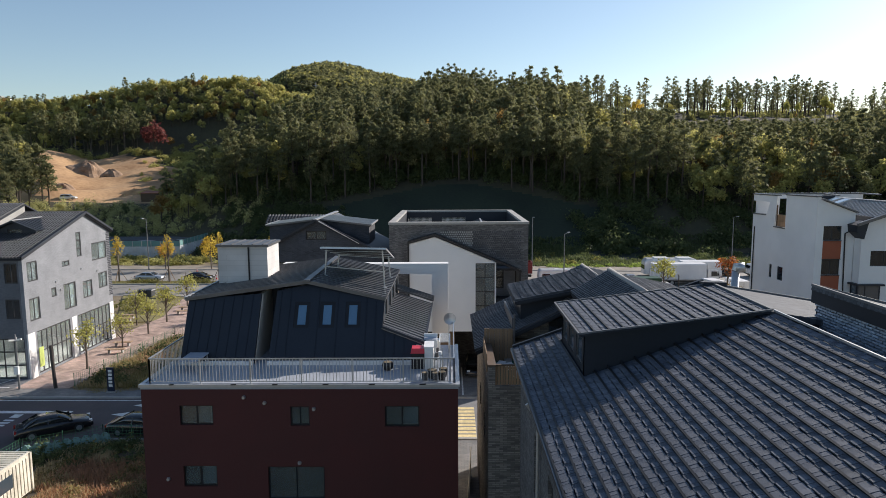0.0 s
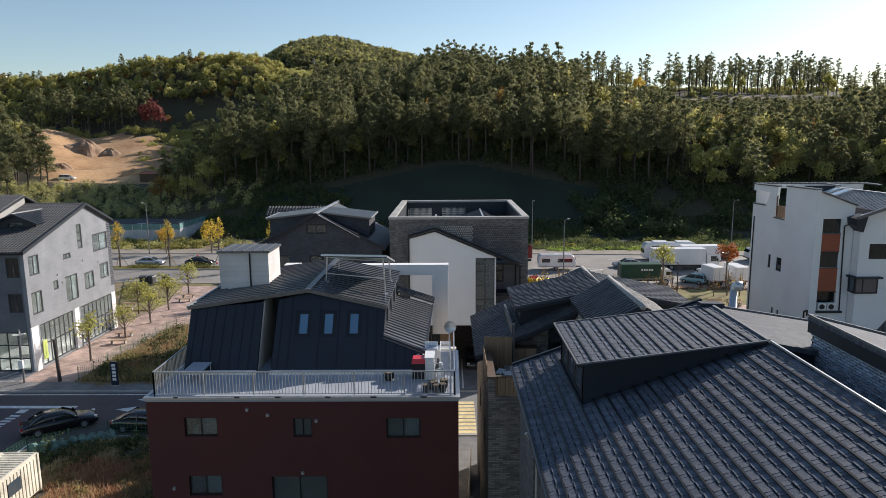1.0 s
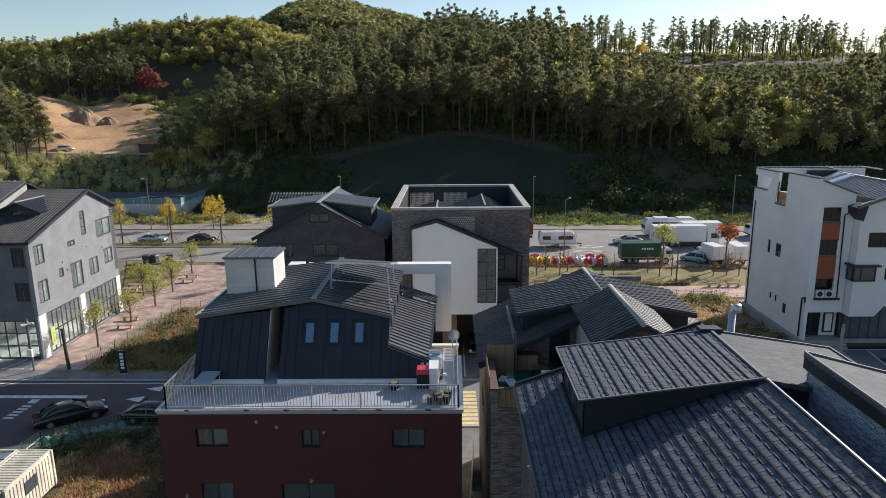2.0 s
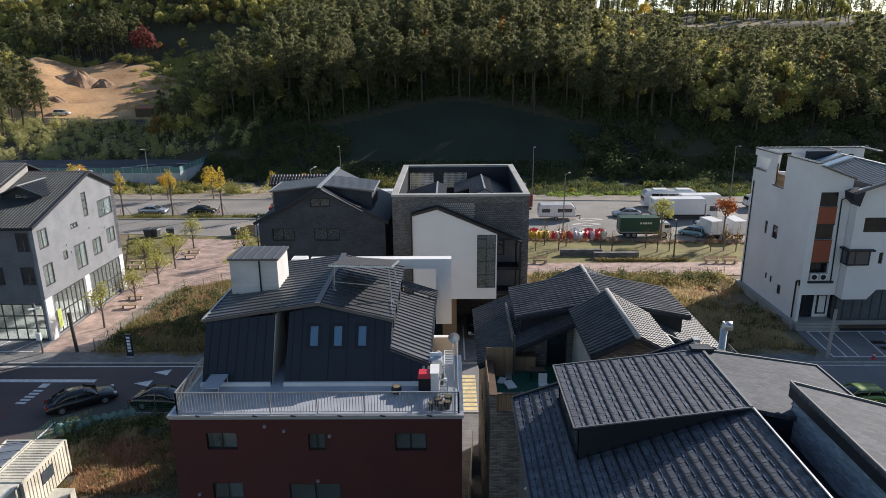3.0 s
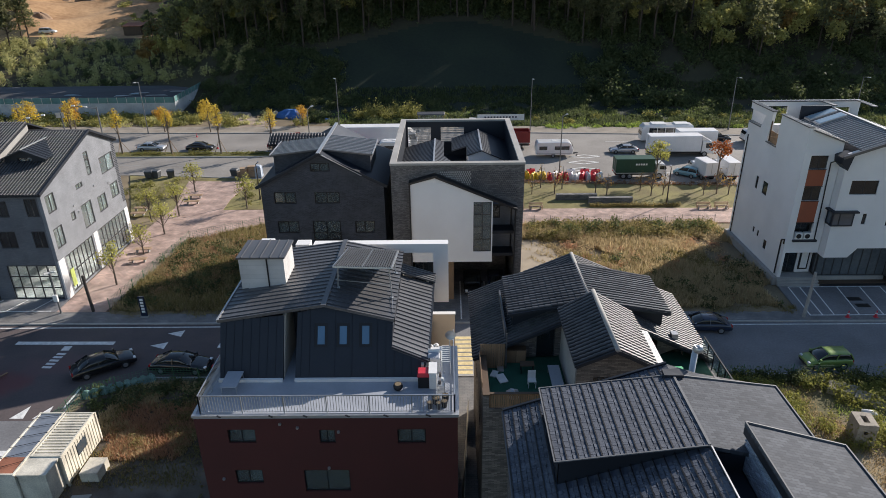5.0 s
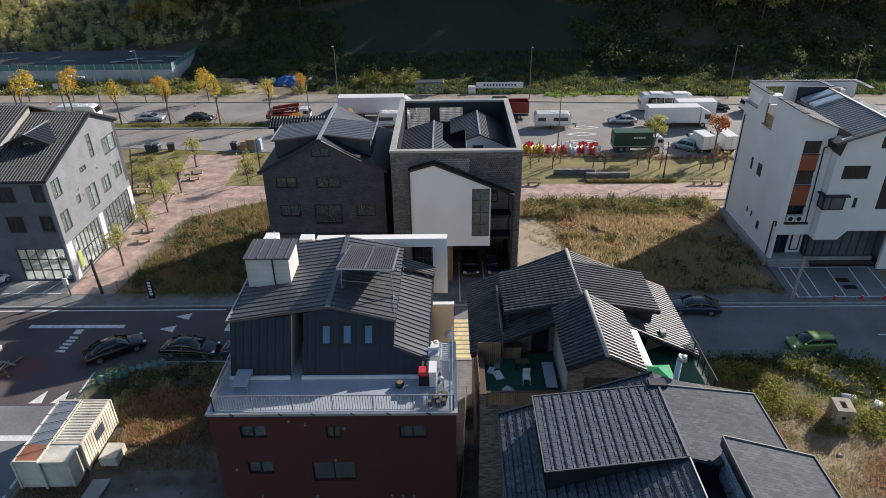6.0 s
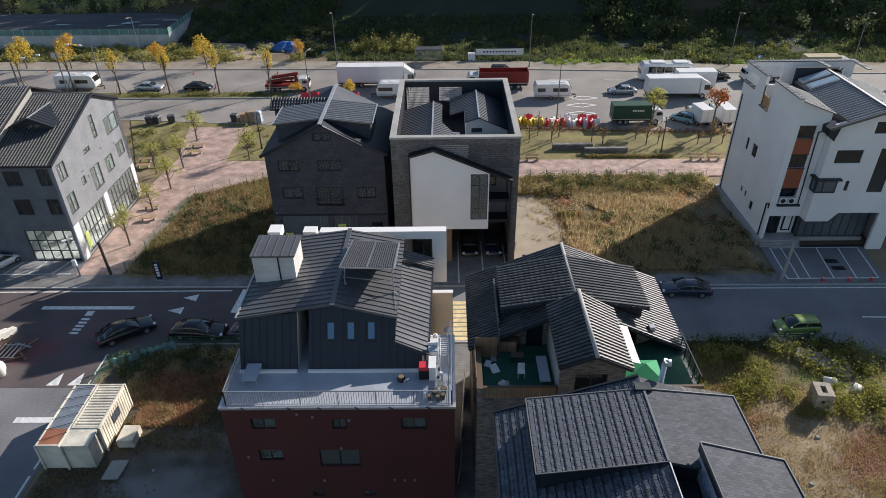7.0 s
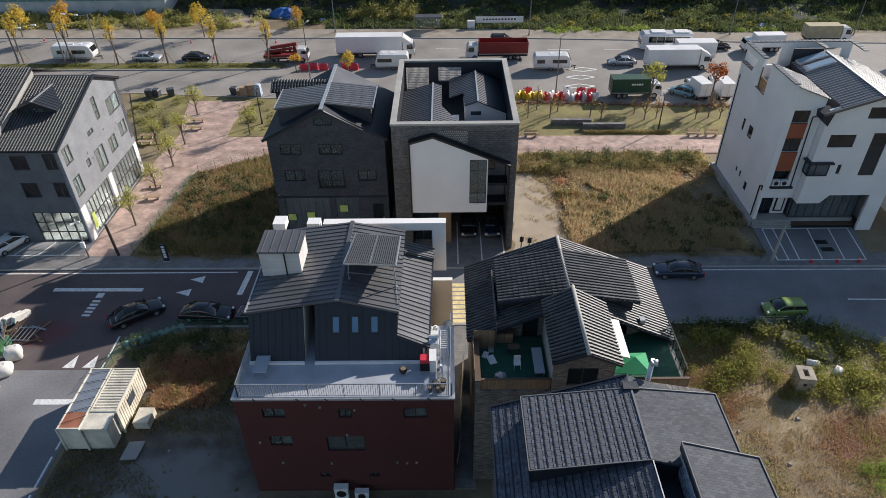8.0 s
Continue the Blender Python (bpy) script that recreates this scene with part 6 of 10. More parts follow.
    part("ridge_saddle", Geo().prism([(9.15, 23.6, RZ + 0.02), (10.0, 23.6, RZ), (9.95, 24.15, RZ - 0.02), (9.2, 24.15, RZ - 0.03)], (0, 0, 0.16)), METAL_DARK, h)
    part("valley_gutter", Geo().box(RX + 0.02, 11.0, YF, FY, 13.4, 13.55), METAL_DARK, h, "dark metal box gutter")
    part("valley_gutter", Geo().box(RX + 0.02, 11.0, FY, FY + 0.15, 13.55, RZ - 0.35), METAL_DARK, h)
    # raised shed with a brick face
    PX, PZ, PY = 10.98, 15.5, 19.8
    qp = [(PX, YF, PZ), (14.85, YF, 14.52), (14.85, PY - 0.2, 14.52), (PX, PY, PZ)]
    roof_slab(h, qp, 0.12, SHINGLE_FLAT, label="flat grey shingle roof")
    edge_trim(h, [(PX, YF, PZ + 0.04), (PX, PY, PZ + 0.04), (14.85, PY - 0.2, 14.56), (14.85, YF, 14.56)], EDGE_GREY, 0.055, 0.07)
    part("fascia", Geo().prism([(PX, YF, PZ - 0.02), (PX, PY, PZ - 0.02), (PX, PY, PZ - 0.5), (PX, YF, PZ - 0.5)], (0.1, 0, 0)), METAL_DARK, h)
    part("shed_end", Geo().prism([(PX + 0.3, PY - 0.1, 13.4), (14.6, PY - 0.25, 13.4), (14.6, PY - 0.25, 14.45), (PX + 0.3, PY - 0.1, 15.3)], (0, -0.15, 0)), GREY_BRICK, h)
    bw = part("brick_face", Geo().box(PX + 0.14, PX + 0.35, YF, PY - 0.05, 13.55, PZ - 0.45), MORTAR, h, "glazed brick parapet face tinted with reflected sky blue")
    part("shed_side", Geo().box(14.3, 14.6, YF, PY - 0.3, 0, 14.4), GREY_BRICK, h)
    return h, bw, (XE, ZE, RX, RZ, YF, YB, DX, DY0, DY1, DZ, PX, PZ, PY)


HOUSE_NEAR, BRICK_FACE, NEAR = near_house()
# ---- vehicles ----
def paint_mat(name, col, rough=0.3, metal=0.2):
    return mat(name, col, rough, metal=metal, var=0.06, scale=0.8, fine=12, bump=0.0, spec=0.6, coat=0.5)


PAINT_BLACK = paint_mat("black_car_paint", (0.012, 0.012, 0.014), 0.2)
PAINT_WHITE = paint_mat("white_car_paint", (0.75, 0.75, 0.74))
PAINT_SILVER = paint_mat("silver_car_paint", (0.45, 0.47, 0.5), 0.3, 0.5)
PAINT_BLUE = paint_mat("dark_blue_car_paint", (0.02, 0.03, 0.06), 0.25)
PAINT_LIME = paint_mat("lime_car_paint", (0.2, 0.3, 0.075), 0.3)
PAINT_SKY = paint_mat("pale_blue_car_paint", (0.17, 0.32, 0.38), 0.3)
PAINT_RED = mat("lorry_red_paint", (0.2, 0.017, 0.015), 0.45, var=0.2, scale=0.6, fine=10, bump=0.05)
PAINT_GREEN = mat("lorry_green_paint", (0.012, 0.06, 0.035), 0.5, var=0.2, scale=0.6, fine=10, bump=0.05)
BOX_WHITE = mat("lorry_white_panel", (0.72, 0.72, 0.72), 0.45, var=0.1, scale=0.4, fine=8, bump=0.03)
CAR_GLASS = mat("car_glass", (0.015, 0.018, 0.02), 0.06, var=0.1, bump=0.0, spec=0.9)
LAMP_RED = mat("tail_lamp", (0.35, 0.01, 0.01), 0.2, var=0.1, bump=0.0)
LAMP_CLEAR = mat("head_lamp", (0.7, 0.72, 0.74), 0.15, var=0.05, bump=0.0, spec=0.8)
PLATE = mat("plate_blank", (0.7, 0.7, 0.66), 0.5, var=0.05, bump=0.0)


def wheel(parent, x, y, r=0.32, w=0.21):
    s = 1 if y > 0 else -1
    o = part("wheel", Geo().cyl((x, y - s * w / 2, r), (x, y + s * w / 2, r), r, r, 18), TYRE, parent)
    part("rim", Geo().cyl((x, y + s * (w / 2 - 0.02), r), (x, y + s * (w / 2 + 0.012), r), r * 0.66, r * 0.6, 14), RIM, o)


def ring(x, w, z0, z1, top_in=0.92):
    zm = z0 + (z1 - z0) * 0.55
    return [(x, -w * 0.93, z0), (x, -w, zm - 0.12), (x, -w * 0.99, zm + 0.1), (x, -w * top_in, z1), (x, w * top_in, z1), (x, w * 0.99, zm + 0.1), (x, w, zm - 0.12), (x, w * 0.93, z0)]


def car(label, at, heading, paint, shape="sedan", L=4.75, W=1.82, H=1.45, group="parked cars"):
    c = thing("car", label, "car", group)
    h = L / 2
    if shape == "sedan":
        low = [(-1, 0.55, 0.62), (-0.97, 0.62, 0.88), (-0.6, 1.0, 0.98), (-0.2, 1.0, 0.97), (0.3, 1.0, 0.95), (0.62, 1.0, 0.86), (0.92, 0.9, 0.72), (1, 0.7, 0.58)]
        cab = (-0.78, -0.4, 0.1, 0.48)
    elif shape == "hatch":
        low = [(-1, 0.75, 0.7), (-0.96, 0.9, 0.95), (-0.6, 1.0, 0.99), (-0.1, 1.0, 0.97), (0.4, 1.0, 0.94), (0.7, 1.0, 0.84), (0.94, 0.88, 0.7), (1, 0.7, 0.56)]
        cab = (-0.98, -0.82, 0.12, 0.6)
    else:
        low = [(-1, 0.8, 0.75), (-0.97, 0.92, 1.05), (-0.6, 1.0, 1.1), (-0.1, 1.0, 1.09), (0.4, 1.0, 1.05), (0.7, 1.0, 0.98), (0.94, 0.9, 0.85), (1, 0.75, 0.65)]
        cab = (-0.96, -0.82, 0.08, 0.45)
    ts = np.linspace(-1, 1, 25)
    tk, kk, zk = [q[0] for q in low], [q[1] for q in low], [q[2] for q in low]
    rings = []
    for t in ts:
        z1 = float(np.interp(t, tk, zk))
        w = W / 2 * (0.9 + 0.1 * float(np.interp(t, tk, kk))) * (1 - 0.1 * max(0.0, abs(t) - 0.75) * 4 * max(0.0, abs(t) - 0.75))
        z0 = 0.24 + 0.1 * max(0.0, abs(t) - 0.9) * 10 * 0.6
        zm = z0 + (z1 - z0) * 0.58
        side = [(w * 0.9, z0), (w * 0.985, z0 + 0.14), (w, zm), (w * 0.965, z1 - 0.1), (w * 0.9, z1 - 0.03), (w * 0.6, z1 + 0.015)]
        rings.append([(t * h, -y, z) for y, z in side] + [(t * h, y, z) for y, z in reversed(side)])
    part("body", Geo().loft(rings), paint, c, smooth=True)
    belt = 0.93 if shape != "suv" else 1.06
    a, b, d, e = (t * h for t in cab)
    wl, wt = W / 2 * 0.9, W / 2 * 0.7
    zt = H - 0.05

    def dome(x0, x1, grow, z_from, cut):
        """Cross-sections of the cabin between two stations."""
        res = []
        for x in np.linspace(x0, x1, 15):
            f = float(np.interp(x, [a, a * 0.5 + b * 0.5, b, (b + d) / 2, d, d * 0.5 + e * 0.5, e], [0.02, 0.62, 0.95, 1.0, 0.96, 0.58, 0.02]))
            z = belt - 0.03 + (H - belt) * f + grow
            y = wl - (wl - wt) * f
            zl = max(z_from, z - cut)
            yl = wl - (wl - wt) * max(0.0, (zl - belt) / (H - belt)) + grow
            res.append([(x, -yl, zl), (x, -y - grow, z - 0.09), (x, -y * 0.86, z - 0.015), (x, 0, z), (x, y * 0.86, z - 0.015), (x, y + grow, z - 0.09), (x, yl, zl)])
        return res

    part("glass", Geo().loft(dome(a, e, 0.0, belt - 0.06, 9.0)), CAR_GLASS, c, "dark tinted glass", smooth=True)
    part("roof", Geo().loft(dome(b - 0.12, d + 0.05, 0.012, belt, 0.1)), paint, c, smooth=True)
    for s in (-1, 1):
        for (x0, x1) in ((a, b), (e, d), ((a + e) / 2, (b + d) / 2)):
            part("pillar", Geo().bar((x0, s * wl * 1.005, belt - 0.02), (x1, s * wt * 1.02, zt), 0.07, 0.05, (0, 1, 0)), paint, c)
        part("head_lamp", Geo().box(h * 0.9, h * 0.985, s * W * 0.36 - 0.14, s * W * 0.36 + 0.14, 0.6, 0.73), LAMP_CLEAR, c)
        part("tail_lamp", Geo().box(-h * 0.995, -h * 0.93, s * W * 0.36 - 0.16, s * W * 0.36 + 0.16, 0.66, 0.82), LAMP_RED, c)
        part("mirror", Geo().box(e * 0.86 - 0.08, e * 0.86 + 0.08, s * W * 0.5 - 0.06, s * W * 0.5 + 0.1, 0.95, 1.08), paint, c)
        for t in (-0.58, 0.62):
            wheel(c, t * h, s * (W / 2 - 0.09))
    part("bumper", Geo().box(h * 0.93, h + 0.02, -W * 0.36, W * 0.36, 0.26, 0.44), DARK_FRAME, c)
    part("plate", Geo().box(-h - 0.015, -h + 0.04, -0.26, 0.26, 0.48, 0.6), PLATE, c)
    c.matrix_basis = pose(at[0], at[1], at[2] if len(at) > 2 else 0.0, 0, 0, heading)
    return c


def lorry(label, at, heading, L=9.5, W=2.4, box_h=2.5, cab=PAINT_WHITE, cargo=BOX_WHITE, cab_len=1.9, cab_h=2.6, deck=1.0, open_top=False, deflector=False, name="lorry", group="parked lorries", wheels=(0.36, -0.22, -0.34), stripes=None):
    c = thing(name, label, "lorry", group)
    h = L / 2
    x1 = h - cab_len
    part("chassis", Geo().box(-h + 0.1, h - 0.3, -W * 0.32, W * 0.32, 0.55, 0.9), BLACK_METAL, c)
    zc = deck + box_h
    if open_top:
        g = Geo().box(-h, x1 - 0.25, -W / 2, W / 2, deck, deck + 0.12)
        g.box(-h, x1 - 0.25, -W / 2, -W / 2 + 0.1, deck + 0.12, zc).box(-h, x1 - 0.25, W / 2 - 0.1, W / 2, deck + 0.12, zc)
        g.box(-h, -h + 0.1, -W / 2 + 0.1, W / 2 - 0.1, deck + 0.12, zc).box(x1 - 0.35, x1 - 0.25, -W / 2 + 0.1, W / 2 - 0.1, deck + 0.12, zc + 0.2)
    else:
        g = Geo().loft([[(x, y, z) for y, z in ((-W / 2 + k, deck), (W / 2 - k, deck), (W / 2, deck + k), (W / 2, zc - k), (W / 2 - k, zc), (-W / 2 + k, zc), (-W / 2, zc - k), (-W / 2, deck + k))] for x, k in ((-h, 0.06), (x1 - 0.25, 0.06))])
    body = part("cargo_box", g, cargo, c)
    for s in (-1, 1):
        for k in range(7):
            x = -h + 0.3 + k * (x1 - 0.6 + h) / 6
            part("rib", Geo().box(x - 0.03, x + 0.03, s * W / 2 - 0.015, s * W / 2 + 0.02, deck + 0.05, zc - 0.05), cargo, body)
        part("side_rail", Geo().box(-h + 0.05, x1 - 0.3, s * (W / 2 - 0.03) - 0.04, s * (W / 2 - 0.03) + 0.04, deck - 0.12, deck), METAL_TRIM, body)
    part("rear_frame", Geo().box(-h - 0.04, -h, -W / 2, W / 2, deck, deck + 0.12).box(-h - 0.04, -h, -0.03, 0.03, deck + 0.12, zc - 0.1), METAL_TRIM, body)
    ch = cab_h
    w = W * 0.47
    rings = []
    for x, z0, z1, k in ((x1 - 0.05, 0.6, ch, 1.0), (h - 0.55, 0.6, ch, 0.98), (h - 0.3, 0.55, ch - 0.12, 0.96), (h - 0.05, 0.5, 1.45, 0.98), (h, 0.45, 1.2, 0.96)):
        rings.append([(x, -w * k, z0), (x, -w * k, z1 - 0.1), (x, -w * k * 0.93, z1), (x, w * k * 0.93, z1), (x, w * k, z1 - 0.1), (x, w * k, z0)])
    part("cab", Geo().loft(rings), cab, c)
    part("windscreen", Geo().prism([(h - 0.28, -w * 0.88, ch - 0.25), (h - 0.28, w * 0.88, ch - 0.25), (h - 0.02, w * 0.9, 1.5), (h - 0.02, -w * 0.9, 1.5)], (0.05, 0, 0.02)), CAR_GLASS, c)
    for s in (-1, 1):
        part("side_window", Geo().box(x1 + 0.55, h - 0.42, s * w - 0.03, s * w + 0.02, 1.5, ch - 0.3), CAR_GLASS, c)
        part("mirror", Geo().box(h - 0.35, h - 0.25, s * (w + 0.1) - 0.08, s * (w + 0.1) + 0.08, 1.5, 2.0), BLACK_METAL, c)
        part("head_lamp", Geo().box(h - 0.05, h + 0.02, s * w * 0.75 - 0.15, s * w * 0.75 + 0.15, 0.7, 0.9), LAMP_CLEAR, c)
        part("tail_lamp", Geo().box(-h - 0.02, -h + 0.06, s * W * 0.38 - 0.14, s * W * 0.38 + 0.14, 0.72, 0.86), LAMP_RED, c)
        for t in wheels:
            wheel(c, t * L, s * (W / 2 - 0.2), 0.46, 0.34)
    part("bumper", Geo().box(h - 0.06, h + 0.05, -w, w, 0.42, 0.62), DARK_FRAME, c)
    if deflector:
        part("wind_deflector", Geo().prism([(x1 - 0.1, -w * 0.9, ch), (x1 + 1.2, -w * 0.9, ch), (x1 + 0.9, -w * 0.9, ch + 0.25), (x1 - 0.1, -w * 0.9, zc - 0.1)], (0, w * 1.8, 0)), cab, c)
    if stripes:
        for k in range(5):
            part("sign_bar", Geo().box(-0.9 + k * 0.36, -0.65 + k * 0.36, -W / 2 - 0.03, -W / 2, deck + box_h * 0.55, deck + box_h * 0.68), WHITE_LINE, body)
    c.matrix_basis = pose(at[0], at[1], 0.0, 0, 0, heading)
    return c


def bus(at, heading):
    c = thing("bus", "white coach with dark side glass parked by the verge", "bus")
    L, W, H = 8.9, 2.4, 3.1
    prof = lambda x, k, zt: [(x, -W / 2 * k, 0.4), (x, -W / 2 * k, zt - 0.35), (x, -W / 2 * k * 0.9, zt), (x, W / 2 * k * 0.9, zt), (x, W / 2 * k, zt - 0.35), (x, W / 2 * k, 0.4)]
    part("body", Geo().loft([prof(-L / 2, 0.96, H - 0.1), prof(-L / 2 + 0.2, 1, H), prof(L / 2 - 0.5, 1, H), prof(L / 2, 0.95, H - 0.5)]), PAINT_WHITE, c)
    for s in (-1, 1):
        for k in range(5):
            x = -L / 2 + 0.6 + k * 1.42
            part("window", Geo().box(x, x + 1.34, s * W / 2 - 0.03, s * W / 2 + 0.02, 1.6, 2.6), CAR_GLASS, c)
        for t in (-0.3, 0.3):
            wheel(c, t * L, s * (W / 2 - 0.15), 0.48, 0.3)
    part("windscreen", Geo().prism([(L / 2 - 0.12, -1.1, 2.6), (L / 2 - 0.12, 1.1, 2.6), (L / 2, 1.1, 1.3), (L / 2, -1.1, 1.3)], (0.06, 0, 0)), CAR_GLASS, c)
    for x in (-2.5, 1.5):
        part("roof_unit", Geo().box(x - 1.2, x + 1.2, -0.8, 0.8, H - 0.02, H + 0.2), WHITE_PLASTIC, c)
    c.matrix_basis = pose(at[0], at[1], 0, 0, 0, heading)


def caravan(label, at, heading, L=6.2, W=2.3, H=2.6):
    c = thing("caravan", label, "caravan", "caravans")
    prof = [(-0.49, 0.55), (-0.5, 1.3), (-0.49, 2.1), (-0.475, H - 0.16), (-0.44, H), (0.34, H + 0.02), (0.4, H - 0.08), (0.44, H - 0.28), (0.485, 1.6), (0.5, 1.25), (0.49, 0.7), (0.46, 0.5)]
    rings = []
    for y, k in ((-W / 2, 0.955), (-W / 2 + 0.04, 0.975), (-W / 2 + 0.13, 0.995), (-W / 2 + 0.3, 1.0), (W / 2 - 0.3, 1.0), (W / 2 - 0.13, 0.995), (W / 2 - 0.04, 0.975), (W / 2, 0.955)):
        rings.append([(x * L * k, y, 0.55 + (z - 0.55) * k) for x, z in prof])
    part("body", Geo().loft(rings), PAINT_WHITE, c)
    for s in (-1, 1):
        for x, w in ((-1.9, 1.3), (1.2, 2.4)):
            part("window", Geo().box(x - w / 2, x + w / 2, s * W / 2 - 0.02, s * W / 2 + 0.025, 1.35, 1.95), CAR_GLASS, c)
        part("trim_strip", Geo().box(-L * 0.47, L * 0.46, s * W / 2 - 0.02, s * W / 2 + 0.02, 0.62, 0.78), METAL_TRIM, c)
        wheel(c, -0.2, s * (W / 2 - 0.1), 0.33, 0.2)
    part("front_window", Geo().prism([(L * 0.452, -0.9, H - 0.35), (L * 0.452, 0.9, H - 0.35), (L * 0.49, 0.9, 1.55), (L * 0.49, -0.9, 1.55)], (0.06, 0, 0.03)), CAR_GLASS, c)
    part("roof_hatch", Geo().box(-0.4, 0.3, -0.35, 0.35, H - 0.03, H + 0.08), WHITE_PLASTIC, c)
    part("roof_hatch", Geo().box(1.1, 1.7, -0.3, 0.3, H - 0.03, H + 0.08), WHITE_PLASTIC, c)
    part("drawbar", Geo().bar((L * 0.48, 0.5, 0.5), (L * 0.48 + 1.1, 0, 0.5), 0.08, 0.1).bar((L * 0.48, -0.5, 0.5), (L * 0.48 + 1.1, 0, 0.5), 0.08, 0.1), BLACK_METAL, c)
    part("jockey_wheel", Geo().cyl((L * 0.48 + 0.95, -0.05, 0.12), (L * 0.48 + 0.95, 0.05, 0.12), 0.12, 0.12, 12).bar((L * 0.48 + 0.95, 0, 0.12), (L * 0.48 + 0.95, 0, 0.6), 0.06, 0.06, (0, 1, 0)), BLACK_METAL, c)
    c.matrix_basis = pose(at[0], at[1], 0, 0, 0, heading)


def crane_lorry(at, heading):
    c = lorry("red flatbed crane lorry with a white cab", at, heading, L=7.6, W=2.2, box_h=0.35, cargo=PAINT_RED, open_top=True, cab_len=1.7, cab_h=2.3)
    part("crane_post", Geo().cyl((1.5, 0, 0.9), (1.5, 0, 2.7), 0.34, 0.28, 12), PAINT_RED, c)
    part("boom", Geo().bar((1.9, 0.1, 2.9), (-2.6, 0.1, 2.3), 0.42, 0.5), PAINT_RED, c)
    part("boom", Geo().bar((1.2, -0.35, 2.3), (-3.2, -0.35, 1.75), 0.34, 0.4), PAINT_RED, c, "second boom section")
    part("boom_tip", Geo().bar((-2.6, 0.1, 2.3), (-3.7, 0.1, 1.6), 0.24, 0.28), STEEL, c)
    part("hydraulic_ram", Geo().cyl((1.4, 0.1, 1.9), (-0.6, 0.1, 2.35), 0.1, 0.08, 10), STEEL, c)
    part("outrigger", Geo().box(1.2, 1.5, -1.3, 1.3, 0.7, 0.95), YELLOW_PLASTIC, c)
    part("winch", Geo().cyl((0.7, -0.3, 2.0), (0.7, 0.3, 2.0), 0.22, 0.22, 12), BLACK_METAL, c)
    part("tool_box", Geo().box(-3.0, -1.0, 0.45, 0.95, 1.15, 1.6), BLACK_METAL, c)


# near street
car("black saloon car with chrome window line turning at the junction", (-29.2, 45.8), 35, PAINT_BLACK, L=4.95, W=1.86)
car("black saloon car parked along the overgrown fence", (-22.6, 45.75), -4, PAINT_BLACK, L=4.9)
car("dark saloon car parked behind another", (-17.4, 45.6), -3, PAINT_BLUE, L=4.7)
car("dark blue saloon car parked along the empty lot", (22.9, 51.55), 177, PAINT_BLUE, L=4.75)
car("lime green hatchback parked by the wild verge", (31.0, 45.75), 182, PAINT_LIME, "hatch", 3.75, 1.65, 1.5)
car("white hatchback parked beside the corner building", (-47.0, 56.9, 0.11), 62, PAINT_WHITE, "hatch", 4.3, 1.8, 1.5)
car("black car parked in the open ground floor", (2.2, 59.9, 0.13), 270, PAINT_BLACK, L=4.6)
car("dark grey car parked in the open ground floor", (4.7, 59.9, 0.13), 270, PAINT_BLUE, L=4.6)
# main road
car("silver saloon car parked on the main road", (-52.4, 112.2), 0, PAINT_SILVER)
car("black saloon car parked on the main road", (-43.7, 112.0), -2, PAINT_BLACK)
car("silver saloon car parked among lorries", (29.5, 108.0), 178, PAINT_SILVER)
car("pale blue hatchback parked behind the tree belt", (35.9, 95.3), 138, PAINT_SKY, "hatch", 3.7, 1.65, 1.55)
car("black car parked at the far kerb", (47.7, 115.0), -4, PAINT_BLACK)
car("black van parked behind the dump lorry", (10.2, 118.6), -4, PAINT_BLACK, "suv", 4.8, 1.9, 1.8)
caravan("white caravan with dark windows parked on the road", (17.4, 106.4), 0)
caravan("white caravan parked behind the houses", (-9.2, 107.6), 180, 5.6)
caravan("white touring caravan with a long window band", (-65.3, 113.2), 0, 7.2, 2.4, 2.7)
lorry("long white box lorry with a sloped wind deflector", (-12.4, 113.4), 0, L=13.6, W=2.5, box_h=2.7, deflector=True, wheels=(0.38, -0.2, -0.3, -0.4))
lorry("red high-sided tipper lorry with a white cab", (8.6, 111.6), 180, L=10.6, W=2.5, box_h=1.9, cargo=PAINT_RED, open_top=True, deck=1.2)
lorry("white box lorry parked on the main road", (38.2, 106.2), 0, L=10.6, box_h=2.5, deflector=True)
lorry("white box lorry parked behind another", (40.9, 109.6), 180, L=8.6, box_h=2.4)
lorry("dark green box lorry with a white cab", (28.6, 95.0), 0, L=7.6, W=2.2, box_h=2.1, cargo=PAINT_GREEN, cab_len=1.6, cab_h=2.3, stripes=True)
lorry("small white box lorry parked nose-out", (38.0, 94.9), 102, L=4.8, W=1.9, box_h=2.0, cab_len=1.4, cab_h=2.0, deck=0.85, wheels=(0.33, -0.3))
lorry("small white box lorry parked nose-out", (41.6, 95.2), 94, L=5.4, W=1.9, box_h=2.0, cab_len=1.4, cab_h=2.0, deck=0.85, wheels=(0.33, -0.3))
lorry("small white lorry parked at the far bend", (55.2, 113.9), 180, L=6.8, W=2.1, box_h=2.0, cab_len=1.5, cab_h=2.2)
lorry("lorry with a canvas-covered load parked at the far kerb", (68.5, 118.5), 0, L=8.0, W=2.3, box_h=2.0, cargo=mat("canvas", (0.4, 0.34, 0.22), 0.9, var=0.2, scale=1, fine=12), cab_len=1.7)
bus((38.5, 115.0), 178)
crane_lorry((-27.7, 111.3), 2)
car("white car parked by the earth cutting", (-119.5, 204.5, float(hill(-119.5, 204.5)) + 0.05), 8, PAINT_WHITE, "suv", 4.7, 1.9, 1.75)
# ---- plants ----
rng = np.random.default_rng(7)


